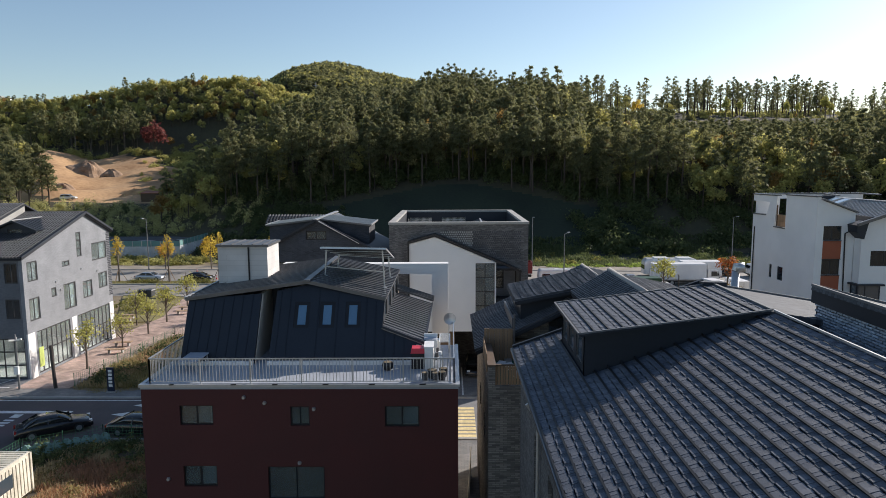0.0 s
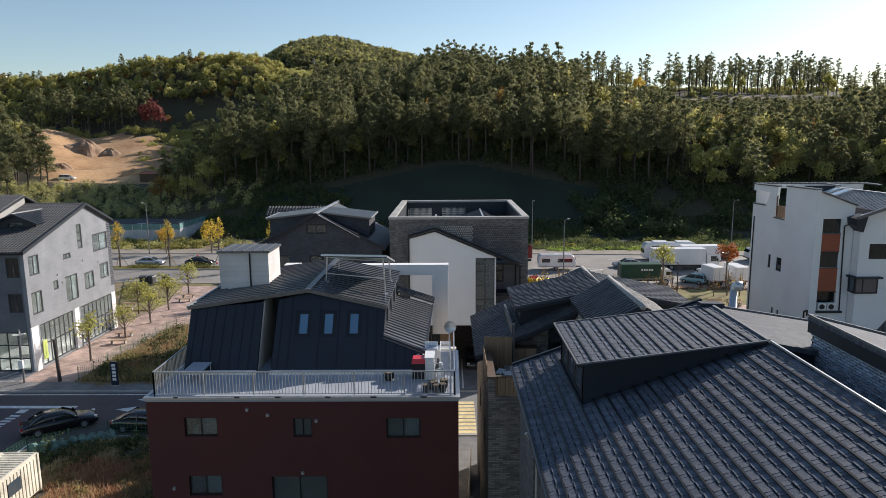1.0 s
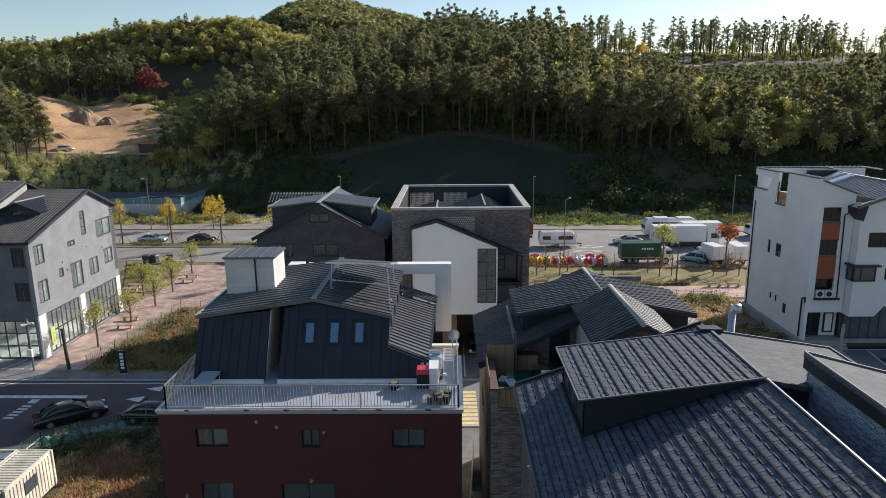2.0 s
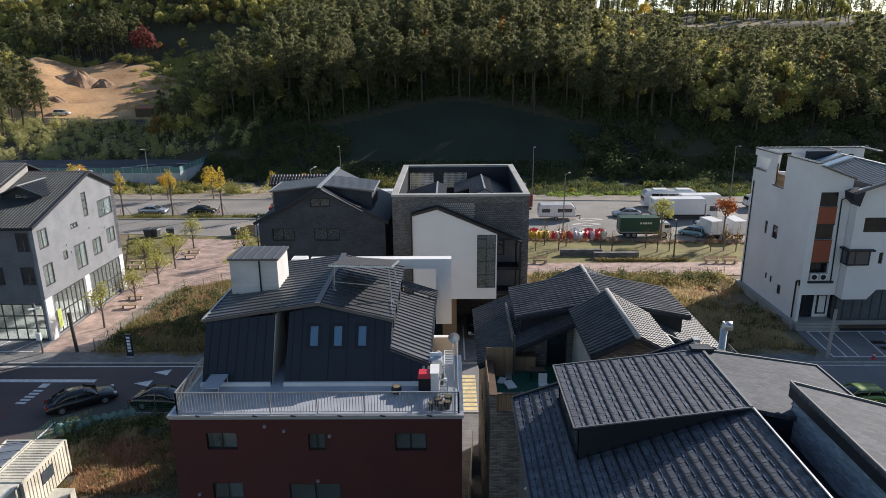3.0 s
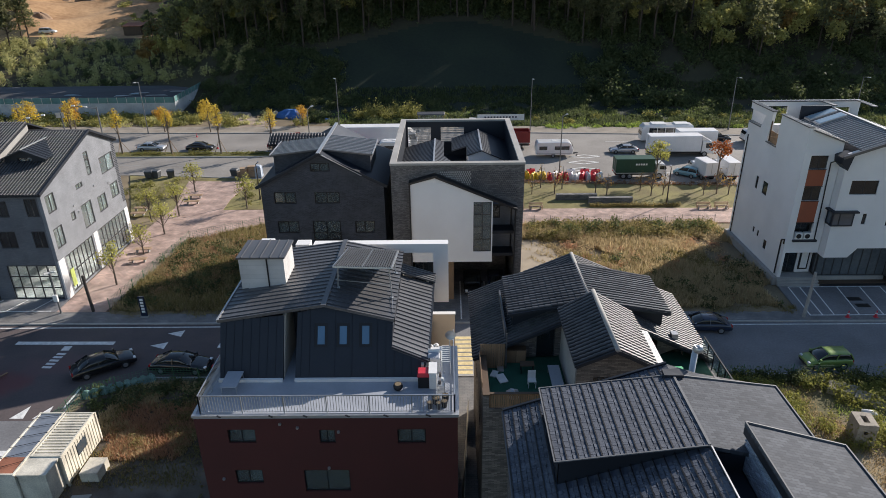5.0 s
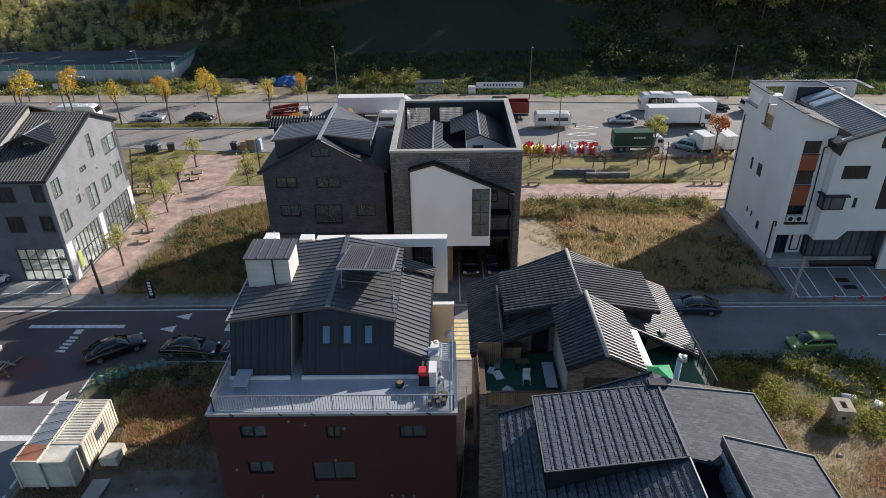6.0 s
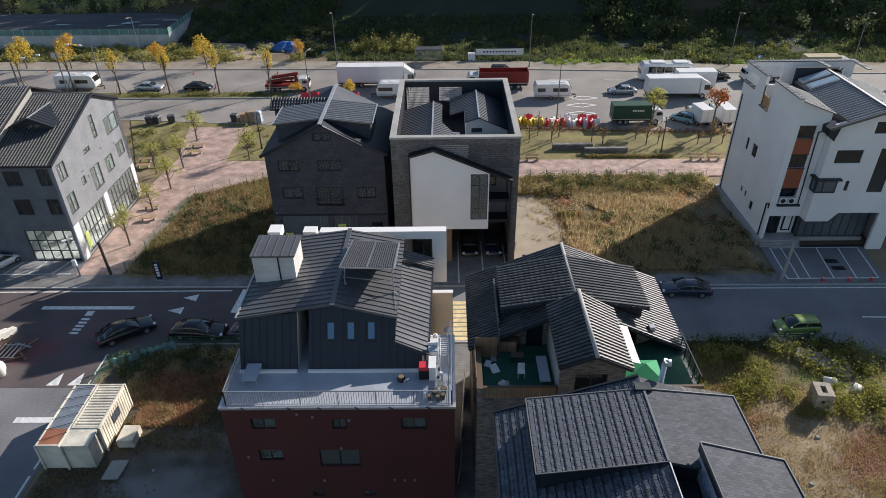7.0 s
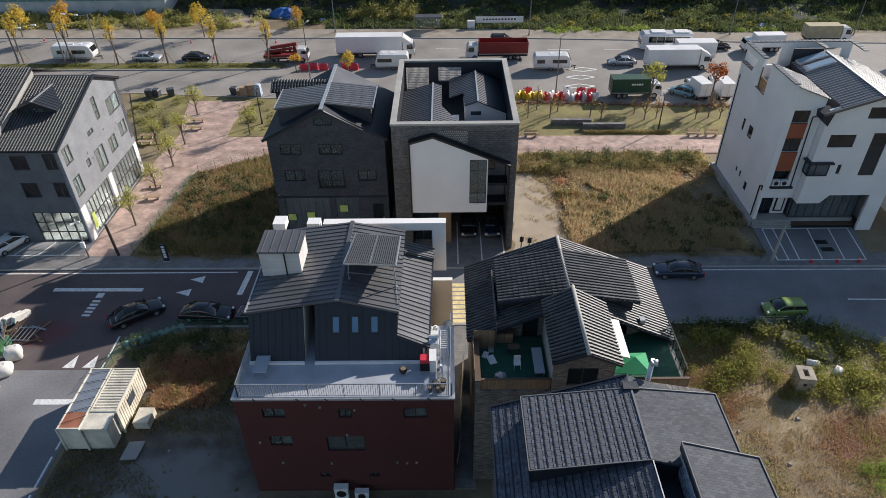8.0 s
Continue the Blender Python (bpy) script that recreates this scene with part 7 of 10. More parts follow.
def tufts(centres, outward, size, jitter=0.55):
    """Leaf clumps: one three-cornered scrap at each place, facing away from its limb."""
    n = len(centres)
    w = outward / np.maximum(np.linalg.norm(outward, axis=1), 1e-6)[:, None] + rng.normal(size=(n, 3)) * jitter
    w /= np.linalg.norm(w, axis=1)[:, None]
    u = np.cross(w, rng.normal(size=(n, 3)))
    u /= np.linalg.norm(u, axis=1)[:, None]
    v = np.cross(w, u)
    s = size * rng.uniform(0.6, 1.4, n)
    corners = []
    for k in range(3):
        a, r = math.tau * k / 3 + rng.uniform(-0.5, 0.5, n), 0.57 * s * rng.uniform(0.6, 1.35, n)
        corners.append(centres + u * (r * np.cos(a))[:, None] + v * (r * np.sin(a))[:, None])
    return np.stack(corners, 1)


def crown_points(kind, H, R, n):
    """Places of leaf clumps gathered in pads at the ends of limbs, the way they face, and the limbs."""
    limbs, pts, way = [], [], []
    if kind in ("pine", "tall", "slim"):
        base, k = {"pine": (0.4, 13), "tall": (0.5, 11), "slim": (0.52, 9)}[kind]
        for i in range(k):
            f = i / (k - 1)
            z = H * (base + (0.96 - base) * f)
            r = R * (1.05 - 0.62 * f ** 1.5) * rng.uniform(0.6, 1.1)
            az = i * 2.4 + rng.uniform(-0.5, 0.5)
            e = np.array([math.cos(az) * r * 0.55, math.sin(az) * r * 0.55, z + rng.uniform(-0.3, 0.3)])
            limbs.append(((0, 0, z - r * 0.3), e))
            d = rng.normal(size=(n // k, 3))
            d /= np.linalg.norm(d, axis=1)[:, None] * rng.uniform(0.85, 2.0, (len(d), 1))
            d[:, 2] = np.where(d[:, 2] < -0.3, -0.6 * d[:, 2], d[:, 2])
            pts.append(e + d * (r * 0.7, r * 0.7, r * 0.4 + 0.35))
            way.append(d + (0, 0, 0.5) + e * (0.25 / R, 0.25 / R, 0))
    else:
        zc, hz = {"oak": (H * 0.62, H * 0.36), "col": (H * 0.58, H * 0.4), "spire": (H * 0.7, H * 0.29)}[kind]
        rr = R if kind == "oak" else R * 0.62
        k = 16
        for i in range(k):
            d = rng.normal(size=3)
            d /= np.linalg.norm(d)
            if d[2] < -0.5:
                d[2] *= -0.5
            e = np.array([d[0] * rr * 0.7, d[1] * rr * 0.7, zc + d[2] * hz * 0.75])
            limbs.append(((0, 0, max(H * 0.22, e[2] - hz * 0.8)), e))
            q = rng.normal(size=(n // k, 3))
            q /= np.linalg.norm(q, axis=1)[:, None] * rng.uniform(0.9, 1.7, (len(q), 1))
            pts.append(e + q * (rr * 0.42, rr * 0.42, hz * 0.32))
            way.append(q + d * 0.6 + (0, 0, 0.3))
    return np.concatenate(pts), np.concatenate(way), limbs


def tree_meshes(name, kind, H, R, n, size, leaf, bark, lean=0.03):
    pts, way, limbs = crown_points(kind, H, R, n)
    crown = quads_mesh("crown", tufts(pts, way, size), leaf, 3)
    g = Geo()
    r = H * 0.014 + 0.04
    p = [Vector((0, 0, -0.5)), Vector((lean * H * 0.3, 0, H * 0.35)), Vector((-lean * H * 0.2, lean * H * 0.2, H * 0.65)), Vector((0, 0, H * 0.93))]
    for a, b, k0, k1 in ((0, 1, 1.0, 0.8), (1, 2, 0.8, 0.5), (2, 3, 0.5, 0.15)):
        g.cyl(p[a], p[b], r * k0, r * k1, 6)
    for s, e in limbs:
        g.cyl(s, e, r * 0.32, r * 0.1, 4)
    trunk = mesh_of("trunk", g, bark, fix=False)
    return trunk, crown


def plant(meshes, label, x, y, s, turn, z=None, group="", name="tree", category="tree"):
    t = thing(name, label, category, group)
    for me, nm in zip(meshes, ("trunk", "crown")):
        part(nm, me, None, t)
    zz = float(hill(x, y)) if z is None else z
    t.matrix_basis = pose(x, y, zz, 0, 0, turn) @ Matrix.Diagonal((s, s, s * random.uniform(0.92, 1.1), 1))
    return t


PINES = [tree_meshes("pine", "pine", 12.5, 2.8, 2000, 0.42, PINE, BARK, 0.02 + 0.02 * k) for k in range(4)]
TALLS = [tree_meshes("pine", "tall", 16.5, 2.9, 1900, 0.42, PINE, BARK, 0.01 + 0.012 * k) for k in range(4)]
OAKS = [tree_meshes("oak", "oak", 9.5, 3.0, 2000, 0.42, OAK, BARK) for k in range(3)]


def in_cutting(x, y):
    return -0.64 * y < x < -0.385 * y and 198 < y < 292


def sunlit_rim(x, y):
    """Open scrubby ground beyond the cutting, on its sunny side."""
    return any(in_cutting(x - 0.77 * d, y - 0.638 * d) for d in (6, 12, 18, 24, 30)) and x > -0.47 * y


def wood_edge(x):
    """Where the wood begins above the hollow meadow."""
    if -48 < x < 60:
        return 164 + 13 * math.exp(-((x - 2) / 26) ** 2)
    return 158 if x >= 60 else (166 if x > -77 else 200)


def wooded(x, y):
    """How thick the wood stands at a place of the hillside, 0 to 1."""
    if in_cutting(x, y) or y < wood_edge(x):
        return 0.0
    if sunlit_rim(x, y):
        return 0.12
    if x > 55 and 258 < y < 274:
        return 0.0
    if x > 60 and y > 300:
        return 0.5 if y < 345 else 0.0
    if x > 20 and y > 340:
        return 0.0
    if x > 60 and y > 273:
        return 0.04
    if x > 20 and y > 273:
        return 0.5
    if (x + 130) ** 2 + (y - 290) ** 2 < 50:
        return 0.0
    return 1.0


near_n = 0
far = {(kind, beyond): [] for kind in ("pine", "oak", "brown", "tall") for beyond in (False, True)}
step = 4.3
ys = 158.0
placed = []
while ys < 372:
    lim = 0.74 * ys + 12
    xs = -lim
    while xs < lim:
        x, y = xs + rng.uniform(-1.7, 1.7), ys + rng.uniform(-1.7, 1.7)
        if rng.random() < wooded(x, y):
            placed.append((x, y))
        xs += step * (0.8 if x < -55 and y > 262 else 1.0 if y < 300 else 1.25)
    ys += step * (1.0 if ys < 300 else 1.1)
for x, y in placed:
    u = rng.random()
    patch = math.sin(x * 0.045 + 2) + math.cos(y * 0.05 + x * 0.02)
    pines = (0.08 if y > 262 else 0.5) if x < -60 else 0.75 if x < 25 else 0.52
    kind = "pine" if u < pines + 0.14 * patch or (y > 290 and x > -30) else ("oak" if u < 0.9 else "brown")
    s = rng.uniform(0.75, 1.2)
    fringe = y < wood_edge(x) + 13 and -60 < x < 60
    if fringe or (-0.64 * y < x < -0.45 * y and 288 < y < 308):
        kind = ("tall", "tall", "tall", "tall", "pine", "pine", "oak")[int(rng.random() * 7)]
        s = rng.uniform(0.78, 1.1) if kind == "tall" else rng.uniform(0.5, 0.95)
    elif x < -55 and y > 262:
        s *= 0.68
    elif y > 238 and -95 < x < -12:
        s *= 0.72
    elif y > 285 and -60 < x < 50:
        s *= 1.12
    if x > 50 and y < 262:
        # the slope below the ridge terrace carries lower trees towards its rim
        s = min(s, max(0.25, (19.1 + (0.068 if 0.33 < x / y < 0.58 else 0.086) * y - float(hill(x, y))) / 13.2))
    elif x > 60 and y > 300:
        s *= 0.6
    if fringe and near_n < 150:
        near_n += 1
        src = {"tall": TALLS, "pine": PINES}.get(kind, OAKS)
        plant(src[near_n % len(src)], "tall bare-trunked pine at the meadow's edge" if kind == "tall" else "dark green pine at the foot of the wooded hill" if kind == "pine" else "olive-green oak at the foot of the wooded hill", x, y, s, rng.uniform(0, 360), group="hillside trees")
    else:
        far[kind, y > 265].append((x, y, s, rng.uniform(0, math.tau)))


# extra pines added in the fringe to block a streak of sun below
for i in range(26):
    x = -22 + 2.6 * i + rng.uniform(-0.8, 0.8)
    plant((TALLS + PINES)[i % 8], "dark pine added to shade the meadow", x, wood_edge(x) + rng.uniform(3, 9), rng.uniform(0.8, 1.05), rng.uniform(0, 360), group="hillside trees")


def woods(name, label, kind, H, R, n, size, leaf, spots, bark):
    """Far woods: all the trees of one kind joined, each turned and scaled."""
    if not spots:
        return
    base = []
    for _ in range(6):
        pts, way, _limbs = crown_points(kind, H, R, n)
        base.append(tufts(pts, way, size))
    out, trunks = [], Geo()
    for i, (x, y, s, a) in enumerate(spots):
        c, si = math.cos(a) * s, math.sin(a) * s
        q = base[i % 6]
        z = float(hill(x, y))
        hs = s * (0.9 + 0.25 * ((i * 37) % 10) / 10)
        out.append(np.stack([q[..., 0] * c - q[..., 1] * si + x, q[..., 0] * si + q[..., 1] * c + y, q[..., 2] * hs + z], -1))
        trunks.cyl((x, y, z - 0.5), (x, y, z + H * 0.9 * hs), 0.2 * s, 0.05 * s, 5)
    w = thing(name, label, "woods", kind="stuff")
    part("crowns", quads_mesh("crowns", np.concatenate(out), leaf, 3), leaf, w, kind="stuff")
    part("trunks", trunks, bark, w, fix=False, kind="stuff")


for beyond, n, size in ((False, 520, 0.68), (True, 280, 0.9)):
    where = "along the upper slope" if beyond else "on the hillside"
    woods("pine_woods", "dense dark pine woods " + where, "pine", 12.5, 2.8, n, size, PINE, far["pine", beyond], BARK)
    woods("oak_woods", "olive-green oak woods turning in autumn " + where, "oak", 9.5, 3.0, n, size, OAK, far["oak", beyond], BARK)
    woods("autumn_woods", "russet brown autumn trees among the pines " + where, "oak", 9.0, 2.8, n, size, AUTUMN, far["brown", beyond], BARK)
    woods("tall_pines", "bare-trunked pines standing in rows " + where, "tall", 16.5, 2.9, n, size, PINE, far["tall", beyond], BARK_PALE)
peak_spots = []
for _ in range(15000):
    x, y = rng.uniform(-300, 110), rng.uniform(520, 690)
    if float(hill(x, y)) > 58:
        peak_spots.append((x, y, rng.uniform(0.38, 0.85), rng.uniform(0, 6.28)))
woods("peak_woods", "dark pines on the summit behind the nearer ridge", "oak", 8, 3.6, 34, 1.9, PINE, [q for i, q in enumerate(peak_spots) if i % 4], BARK)
woods("peak_woods", "olive trees on the summit behind the nearer ridge", "oak", 8, 3.6, 34, 1.9, OAK, peak_spots[::4], BARK)
CRIM = tree_meshes("maple", "oak", 10, 3.2, 900, 0.6, CRIMSON, BARK)
plant(CRIM, "deep crimson maple standing in the green woods", -129.5, 289, 1.75, 20, float(hill(-129.5, 289)) - 3.0)
GOLD = tree_meshes("ginkgo", "oak", 8.5, 2.4, 800, 0.55, GINKGO, BARK_PALE)
plant(GOLD, "golden yellow tree on the upper slope", 75, 268, 1.05, 50)
LIME = tree_meshes("poplar", "col", 9.0, 2.6, 700, 0.6, SAPLING, BARK_PALE)
for x, y, s in ((112, 272, 1.0), (118, 273, 0.8), (136, 271, 0.8), (141, 272, 0.7), (152, 272, 1.15), (155, 273, 0.7)):
    plant(LIME, "slender yellow-green tree on the ridge terrace", x, y, s, 31 * x % 360, group="terrace trees")
SLIM = [tree_meshes("pine", "slim", 15, 2.1, 480, 0.46, PINE, BARK, 0.02 + 0.02 * k) for k in range(4)]
spare = []
slim_n = 0
for i in range(240):
    x, y, s = rng.uniform(58, 250), rng.uniform(276, 320), rng.uniform(0.75, 1.15)
    if x / y > 0.57:
        s *= 0.8
    if not 0.34 < x / y < 0.56 and rng.random() > 0.4:
        continue
    if slim_n < 90:
        slim_n += 1
        plant(SLIM[i % 4], "tall slender pine standing open on the ridge", x, y, s, rng.uniform(0, 360), group="ridge pines")
    else:
        spare.append((x, y, s, rng.uniform(0, math.tau)))
woods("ridge_woods", "slender pines standing open along the ridge", "slim", 15, 2.1, 200, 0.7, PINE, spare, BARK)
for k, (x, y, s) in enumerate(((-9, 312, 1.25), (-6, 315, 1.35), (-3, 311, 1.3), (0, 314, 1.4), (2.5, 312, 1.35), (4, 316, 1.2), (12, 313, 1.2), (15, 312, 1.25), (19, 314, 1.3), (21, 312, 1.15), (34, 316, 1.0), (40, 315, 1.0), (61, 312, 1.1), (64, 315, 1.2), (67, 312, 1.05), (71, 314, 1.15))):
    plant(SLIM[k % 4], "tall pine in a clump above the wooded ridge", x, y, s, 50 * k, group="ridge pines")
for x, y, s in ((-127, 192, 1.4), (-121, 187, 1.1), (-125, 200, 1.35), (-117.5, 191, 1.2), (-131, 197, 1.45), (-123, 181, 1.0)):
    plant(PINES[int(s * 10) % 4], "tall open pine beside the earth cutting", x, y, s, 30 * s)

# street and park trees
SPIRES = [tree_meshes("ginkgo", "spire", 8.6, 1.75, 430, 0.24, GINKGO, BARK_PALE, 0.012) for _ in range(3)]
GINKGOS = [tree_meshes("ginkgo", "col", 6.3, 3.0, 900, 0.27, (AMBER, GINKGO)[k % 2], BARK_PALE) for k in range(3)]
SAPS = [tree_meshes("sapling", "col", 4.6, 2.3, 460, 0.2, SAPLING, BARK_PALE) for _ in range(3)]
BARE = [tree_meshes("sapling", "col", 3.6, 1.7, 60, 0.2, AUTUMN, BARK_PALE) for _ in range(2)]
RUSS = tree_meshes("maple", "spire", 7.4, 2.6, 620, 0.3, RUSSET, BARK_PALE)
OCHRE = tree_meshes("cherry", "spire", 6.8, 2.7, 640, 0.3, SAPLING, BARK_PALE)
for i, (x, y, s) in enumerate(((-90.0, 125.6, 1.0), (-81, 124.9, 1.05), (-72.2, 124.6, 1.05), (-54.8, 124.2, 0.95), (-45.9, 124.0, 1.0), (-29.0, 128.6, 0.7), (-25.2, 106, 0.62), (-16.4, 105.4, 0.66))):
    plant(GINKGOS[i % 3], "broad ginkgo in amber autumn leaf by the road", x, y, s, 40 * i, 0.0, "roadside ginkgos")
for i, (x, y, s) in enumerate(((-82.5, 112.0, 1.0), (-73.9, 111.4, 0.98), (-65.1, 111.0, 1.02), (-56.6, 109.9, 1.0), (-47.9, 109.6, 0.98), (-39.2, 109.2, 1.0), (-30.3, 109.3, 0.95))):
    tree = plant(SPIRES[i % 3], "slim yellow ginkgo held by a tripod of stakes", x, y, s, 40 * i, 0.1, "island ginkgos")
    for a in (0.4, 2.5, 4.6):
        part("stake", Geo().bar((1.3 * math.cos(a), 1.3 * math.sin(a), 0), (0.08 * math.cos(a), 0.08 * math.sin(a), 2.3), 0.07, 0.07), WOOD, tree)
for i, (x, y, s) in enumerate(((-35.1, 60.9, 1.05), (-35.4, 68.4, 0.95), (-35.3, 74.3, 1.15), (-35.7, 80.3, 1.2), (-38.9, 79.0, 1.0), (-36.9, 89.7, 1.1), (-27.5, 83.0, 1.0))):
    plant(SAPS[i % 3], "staked park sapling with thin yellow-green leaves", x, y, s, 70 * i, 0.1, "park saplings")
for i, (x, y) in enumerate(((9.5, 86.5), (11.6, 87.6), (13.2, 90.3), (14.8, 87.6), (16.2, 89.7), (20.6, 87.8), (22.0, 87.0), (27.1, 88.6), (28.1, 86.6), (29.9, 87.0), (35.4, 86.6), (37.4, 87.1), (38.9, 86.7), (-21, 90))):
    plant(BARE[i % 2], "nearly bare sapling on the lawn", x, y, random.uniform(0.85, 1.15), 50 * i, 0.06, "bare saplings")
plant(OCHRE, "small tree with ochre-green leaves by the lorries", 30.3, 92.3, 1.0, 30, 0.06)
plant(RUSS, "small maple with bright russet leaves by the lorries", 38.9, 91.2, 1.0, 80, 0.06)


def bush_mass(name, label, spots, leaf, size=0.34, per=90):
    """Low growth that nobody could count: clumps heaped at each spot."""
    out = []
    for x, y, r, hgt in spots:
        n = int(per * r * r) + 12
        d = rng.normal(size=(n, 3)) * (r * 0.42, r * 0.42, hgt * 0.28)
        p = d + (x, y, hgt * 0.42)
        p[:, 2] = np.abs(p[:, 2]) + hill(p[:, 0], p[:, 1])
        out.append(tufts(p, d + (0, 0, 0.3 * hgt), size, 0.7))
    me = quads_mesh(name, np.concatenate(out), leaf, 3)
    return tagged(new(name, me), label, "bushes", kind="stuff")


def scatter(n, x0, x1, y0, y1, r0, r1, h0, h1, keep=lambda x, y: True):
    res = []
    while len(res) < n:
        x, y = rng.uniform(x0, x1), rng.uniform(y0, y1)
        if keep(x, y):
            res.append((x, y, rng.uniform(r0, r1), rng.uniform(h0, h1)))
        elif rng.random() < 0.002:
            break
    return res


bush_mass("verge_bushes", "green and yellowing scrub behind the main road", scatter(230, -25, 110, 124, 150, 0.7, 1.8, 0.3, 1.1, lambda x, y: y > 127.5 - x * 0.06), BUSH)
bush_mass("verge_bushes", "yellow-green weeds behind the main road", scatter(40, -25, 110, 124, 146, 0.6, 1.6, 0.5, 1.5, lambda x, y: y > 127.5 - x * 0.06), WEED)
bush_mass("verge_bushes", "green and yellowing scrub behind the main road", scatter(210, -115, -36, 127.5, 138.6, 0.7, 1.7, 0.4, 1.5, lambda x, y: y > 125.2 - 0.027 * x + 2 and not (-50 < x < -34)), VERGE, 0.3, 100)
bush_mass("verge_bushes", "dark green scrub along the foot of the hill", scatter(220, -56, -25, 131, 165, 0.9, 2.0, 0.6, 1.8, lambda x, y: not (-51 < x < -30 and y < 142)), BUSH, 0.36, 80)
bush_mass("verge_bushes", "straw-coloured scrub on the bank before the warehouse", scatter(120, -115, -36, 127.5, 138.6, 0.6, 1.5, 0.4, 1.1, lambda x, y: y > 125.2 - 0.027 * x + 2), REED, 0.26, 100)
bush_mass("hill_scrub", "dark scrub on the lower slope", scatter(300, 30, 150, 140, 170, 1.2, 2.8, 1.2, 4.0), BUSH, 0.55, 50)
bush_mass("hill_scrub", "dark undergrowth below the wood edge", scatter(560, -60, 60, 158, 196, 1.0, 2.4, 1.5, 6.0, lambda x, y: wooded(x, y - 2) > 0.5 and wooded(x, y - 18) < 0.5), BUSH, 0.5, 55)
bush_mass("verge_bushes", "light green bushes along the verge", scatter(34, -19, -6, 133, 139, 0.8, 1.5, 1.2, 3.4) + [(-28.6, 137.5, 1.0, 3.2), (-28.9, 128.8, 1.3, 2.4), (-30.4, 129.2, 1.1, 1.6), (-44.5, 129.6, 1.6, 2.8), (-43.0, 129.0, 1.5, 2.4), (-1, 131, 0.8, 2.6)], VERGE, 0.3, 130)
bush_mass("verge_bushes", "bright green weeds along the road edge", scatter(46, 19, 38, 124.2, 126.4, 0.5, 1.1, 0.3, 0.8) + scatter(16, 54, 62, 123.2, 125, 0.4, 0.9, 0.3, 0.7), FRESH, 0.2, 130)
bush_mass("hill_scrub", "leafy undergrowth along the wooded ridge", scatter(300, -330, -60, 318, 400, 2.0, 4.0, 2.0, 6.0), OAK, 1.1, 18)
bush_mass("hill_scrub", "olive undergrowth below the ridge pines", scatter(260, 50, 250, 276, 345, 1.5, 3.2, 1.0, 2.6), OAK, 0.8, 22)
bush_mass("hill_scrub", "low olive scrub on the open ground beside the cutting", scatter(220, -125, -60, 205, 300, 0.8, 2.0, 0.4, 1.4, sunlit_rim), OAK, 0.45, 60)
bush_mass("hill_scrub", "olive scrub round the earth cutting", scatter(150, -190, -80, 262, 293, 1.2, 2.6, 1.0, 3.0, lambda x, y: y > 286 or x > -0.42 * y), OAK, 0.5, 60)
bush_mass("hill_scrub", "pale reed and willow scrub below the cutting", scatter(720, -150, -46, 158, 195, 0.5, 1.4, 1.0, 3.2), REED, 0.32, 110)
bush_mass("hill_scrub", "dark bushes among the reeds", scatter(70, -150, -46, 160, 194, 0.8, 1.9, 0.8, 2.4), BUSH, 0.4, 70)
bush_mass("hedge", "clipped low hedge bordering the park walk", [(19 + k * 0.45, 82.5 + 0.1 * math.sin(k), 0.45, 0.6) for k in range(27)], OLIVE_GRASS, 0.16, 500)
bush_mass("hedge", "yellow-green shrubs on the road island", [(-54 + k * 0.7, 109.0 + 0.2 * math.sin(k * 2), 0.7, 0.8) for k in range(7)] + [(-44.5 + k * 0.6, 108.9, 0.7, 1.0) for k in range(7)] + [(-37 + k * 0.7, 108.8, 0.6, 0.7) for k in range(8)] + [(-68 + k * 0.8, 109.6, 0.7, 0.7) for k in range(9)], WEED, 0.2, 160)
bush_mass("park_shrubs", "straggling shrubs at the edge of the park lawn", scatter(26, -48, -40, 86, 95.5, 0.4, 0.9, 0.5, 1.3) + scatter(24, -29, -20, 84.5, 94, 0.4, 0.9, 0.4, 1.2), WEED, 0.18, 140)
bush_mass("roadside_shrubs", "low shrubs along the park's road edge", [(x, 93.0 - (x - 9) * 0.075 + rng.uniform(-0.4, 0.4), 0.5, 0.6) for x in np.arange(9, 44, 0.7)], RUST_GRASS, 0.16, 260)


def grass(name, label, n, region, leaf, h0, h1, width=0.05, blades=7, keep=None, spread=0.12):
    """Tufts of blades over a lot; one object, since nobody could count them."""
    x0, x1, y0, y1 = region
    x, y = rng.uniform(x0, x1, n), rng.uniform(y0, y1, n)
    if keep is not None:
        ok = keep(x, y)
        x, y = x[ok], y[ok]
    n = len(x)
    z = hill(x, y)
    hs = rng.uniform(h0, h1, n)
    out = []
    for _ in range(blades):
        a, t = rng.uniform(0, math.tau, n), rng.uniform(0.1, 0.7, n)
        bx, by = x + rng.normal(size=n) * spread, y + rng.normal(size=n) * spread
        hh = hs * rng.uniform(0.6, 1.1, n)
        w = width * rng.uniform(0.6, 1.3, n)
        dx, dy = np.cos(a), np.sin(a)
        p0 = np.stack([bx - dy * w, by + dx * w, z], 1)
        p1 = np.stack([bx + dy * w, by - dx * w, z], 1)
        p2 = np.stack([bx + dx * hh * t, by + dy * hh * t, z + hh], 1)
        out.append(np.stack([p0, p1, p2], 1))
    me = quads_mesh(name, np.concatenate(out), leaf, 3)
    return tagged(new(name, me), label, "grass", kind="stuff")


def blotch(x, y, f=0.35, s=0.0):
    return np.sin(x * f + s) + np.cos(y * f * 1.2 + s * 2) + 0.7 * np.sin((x + y) * f * 2.1 + s)


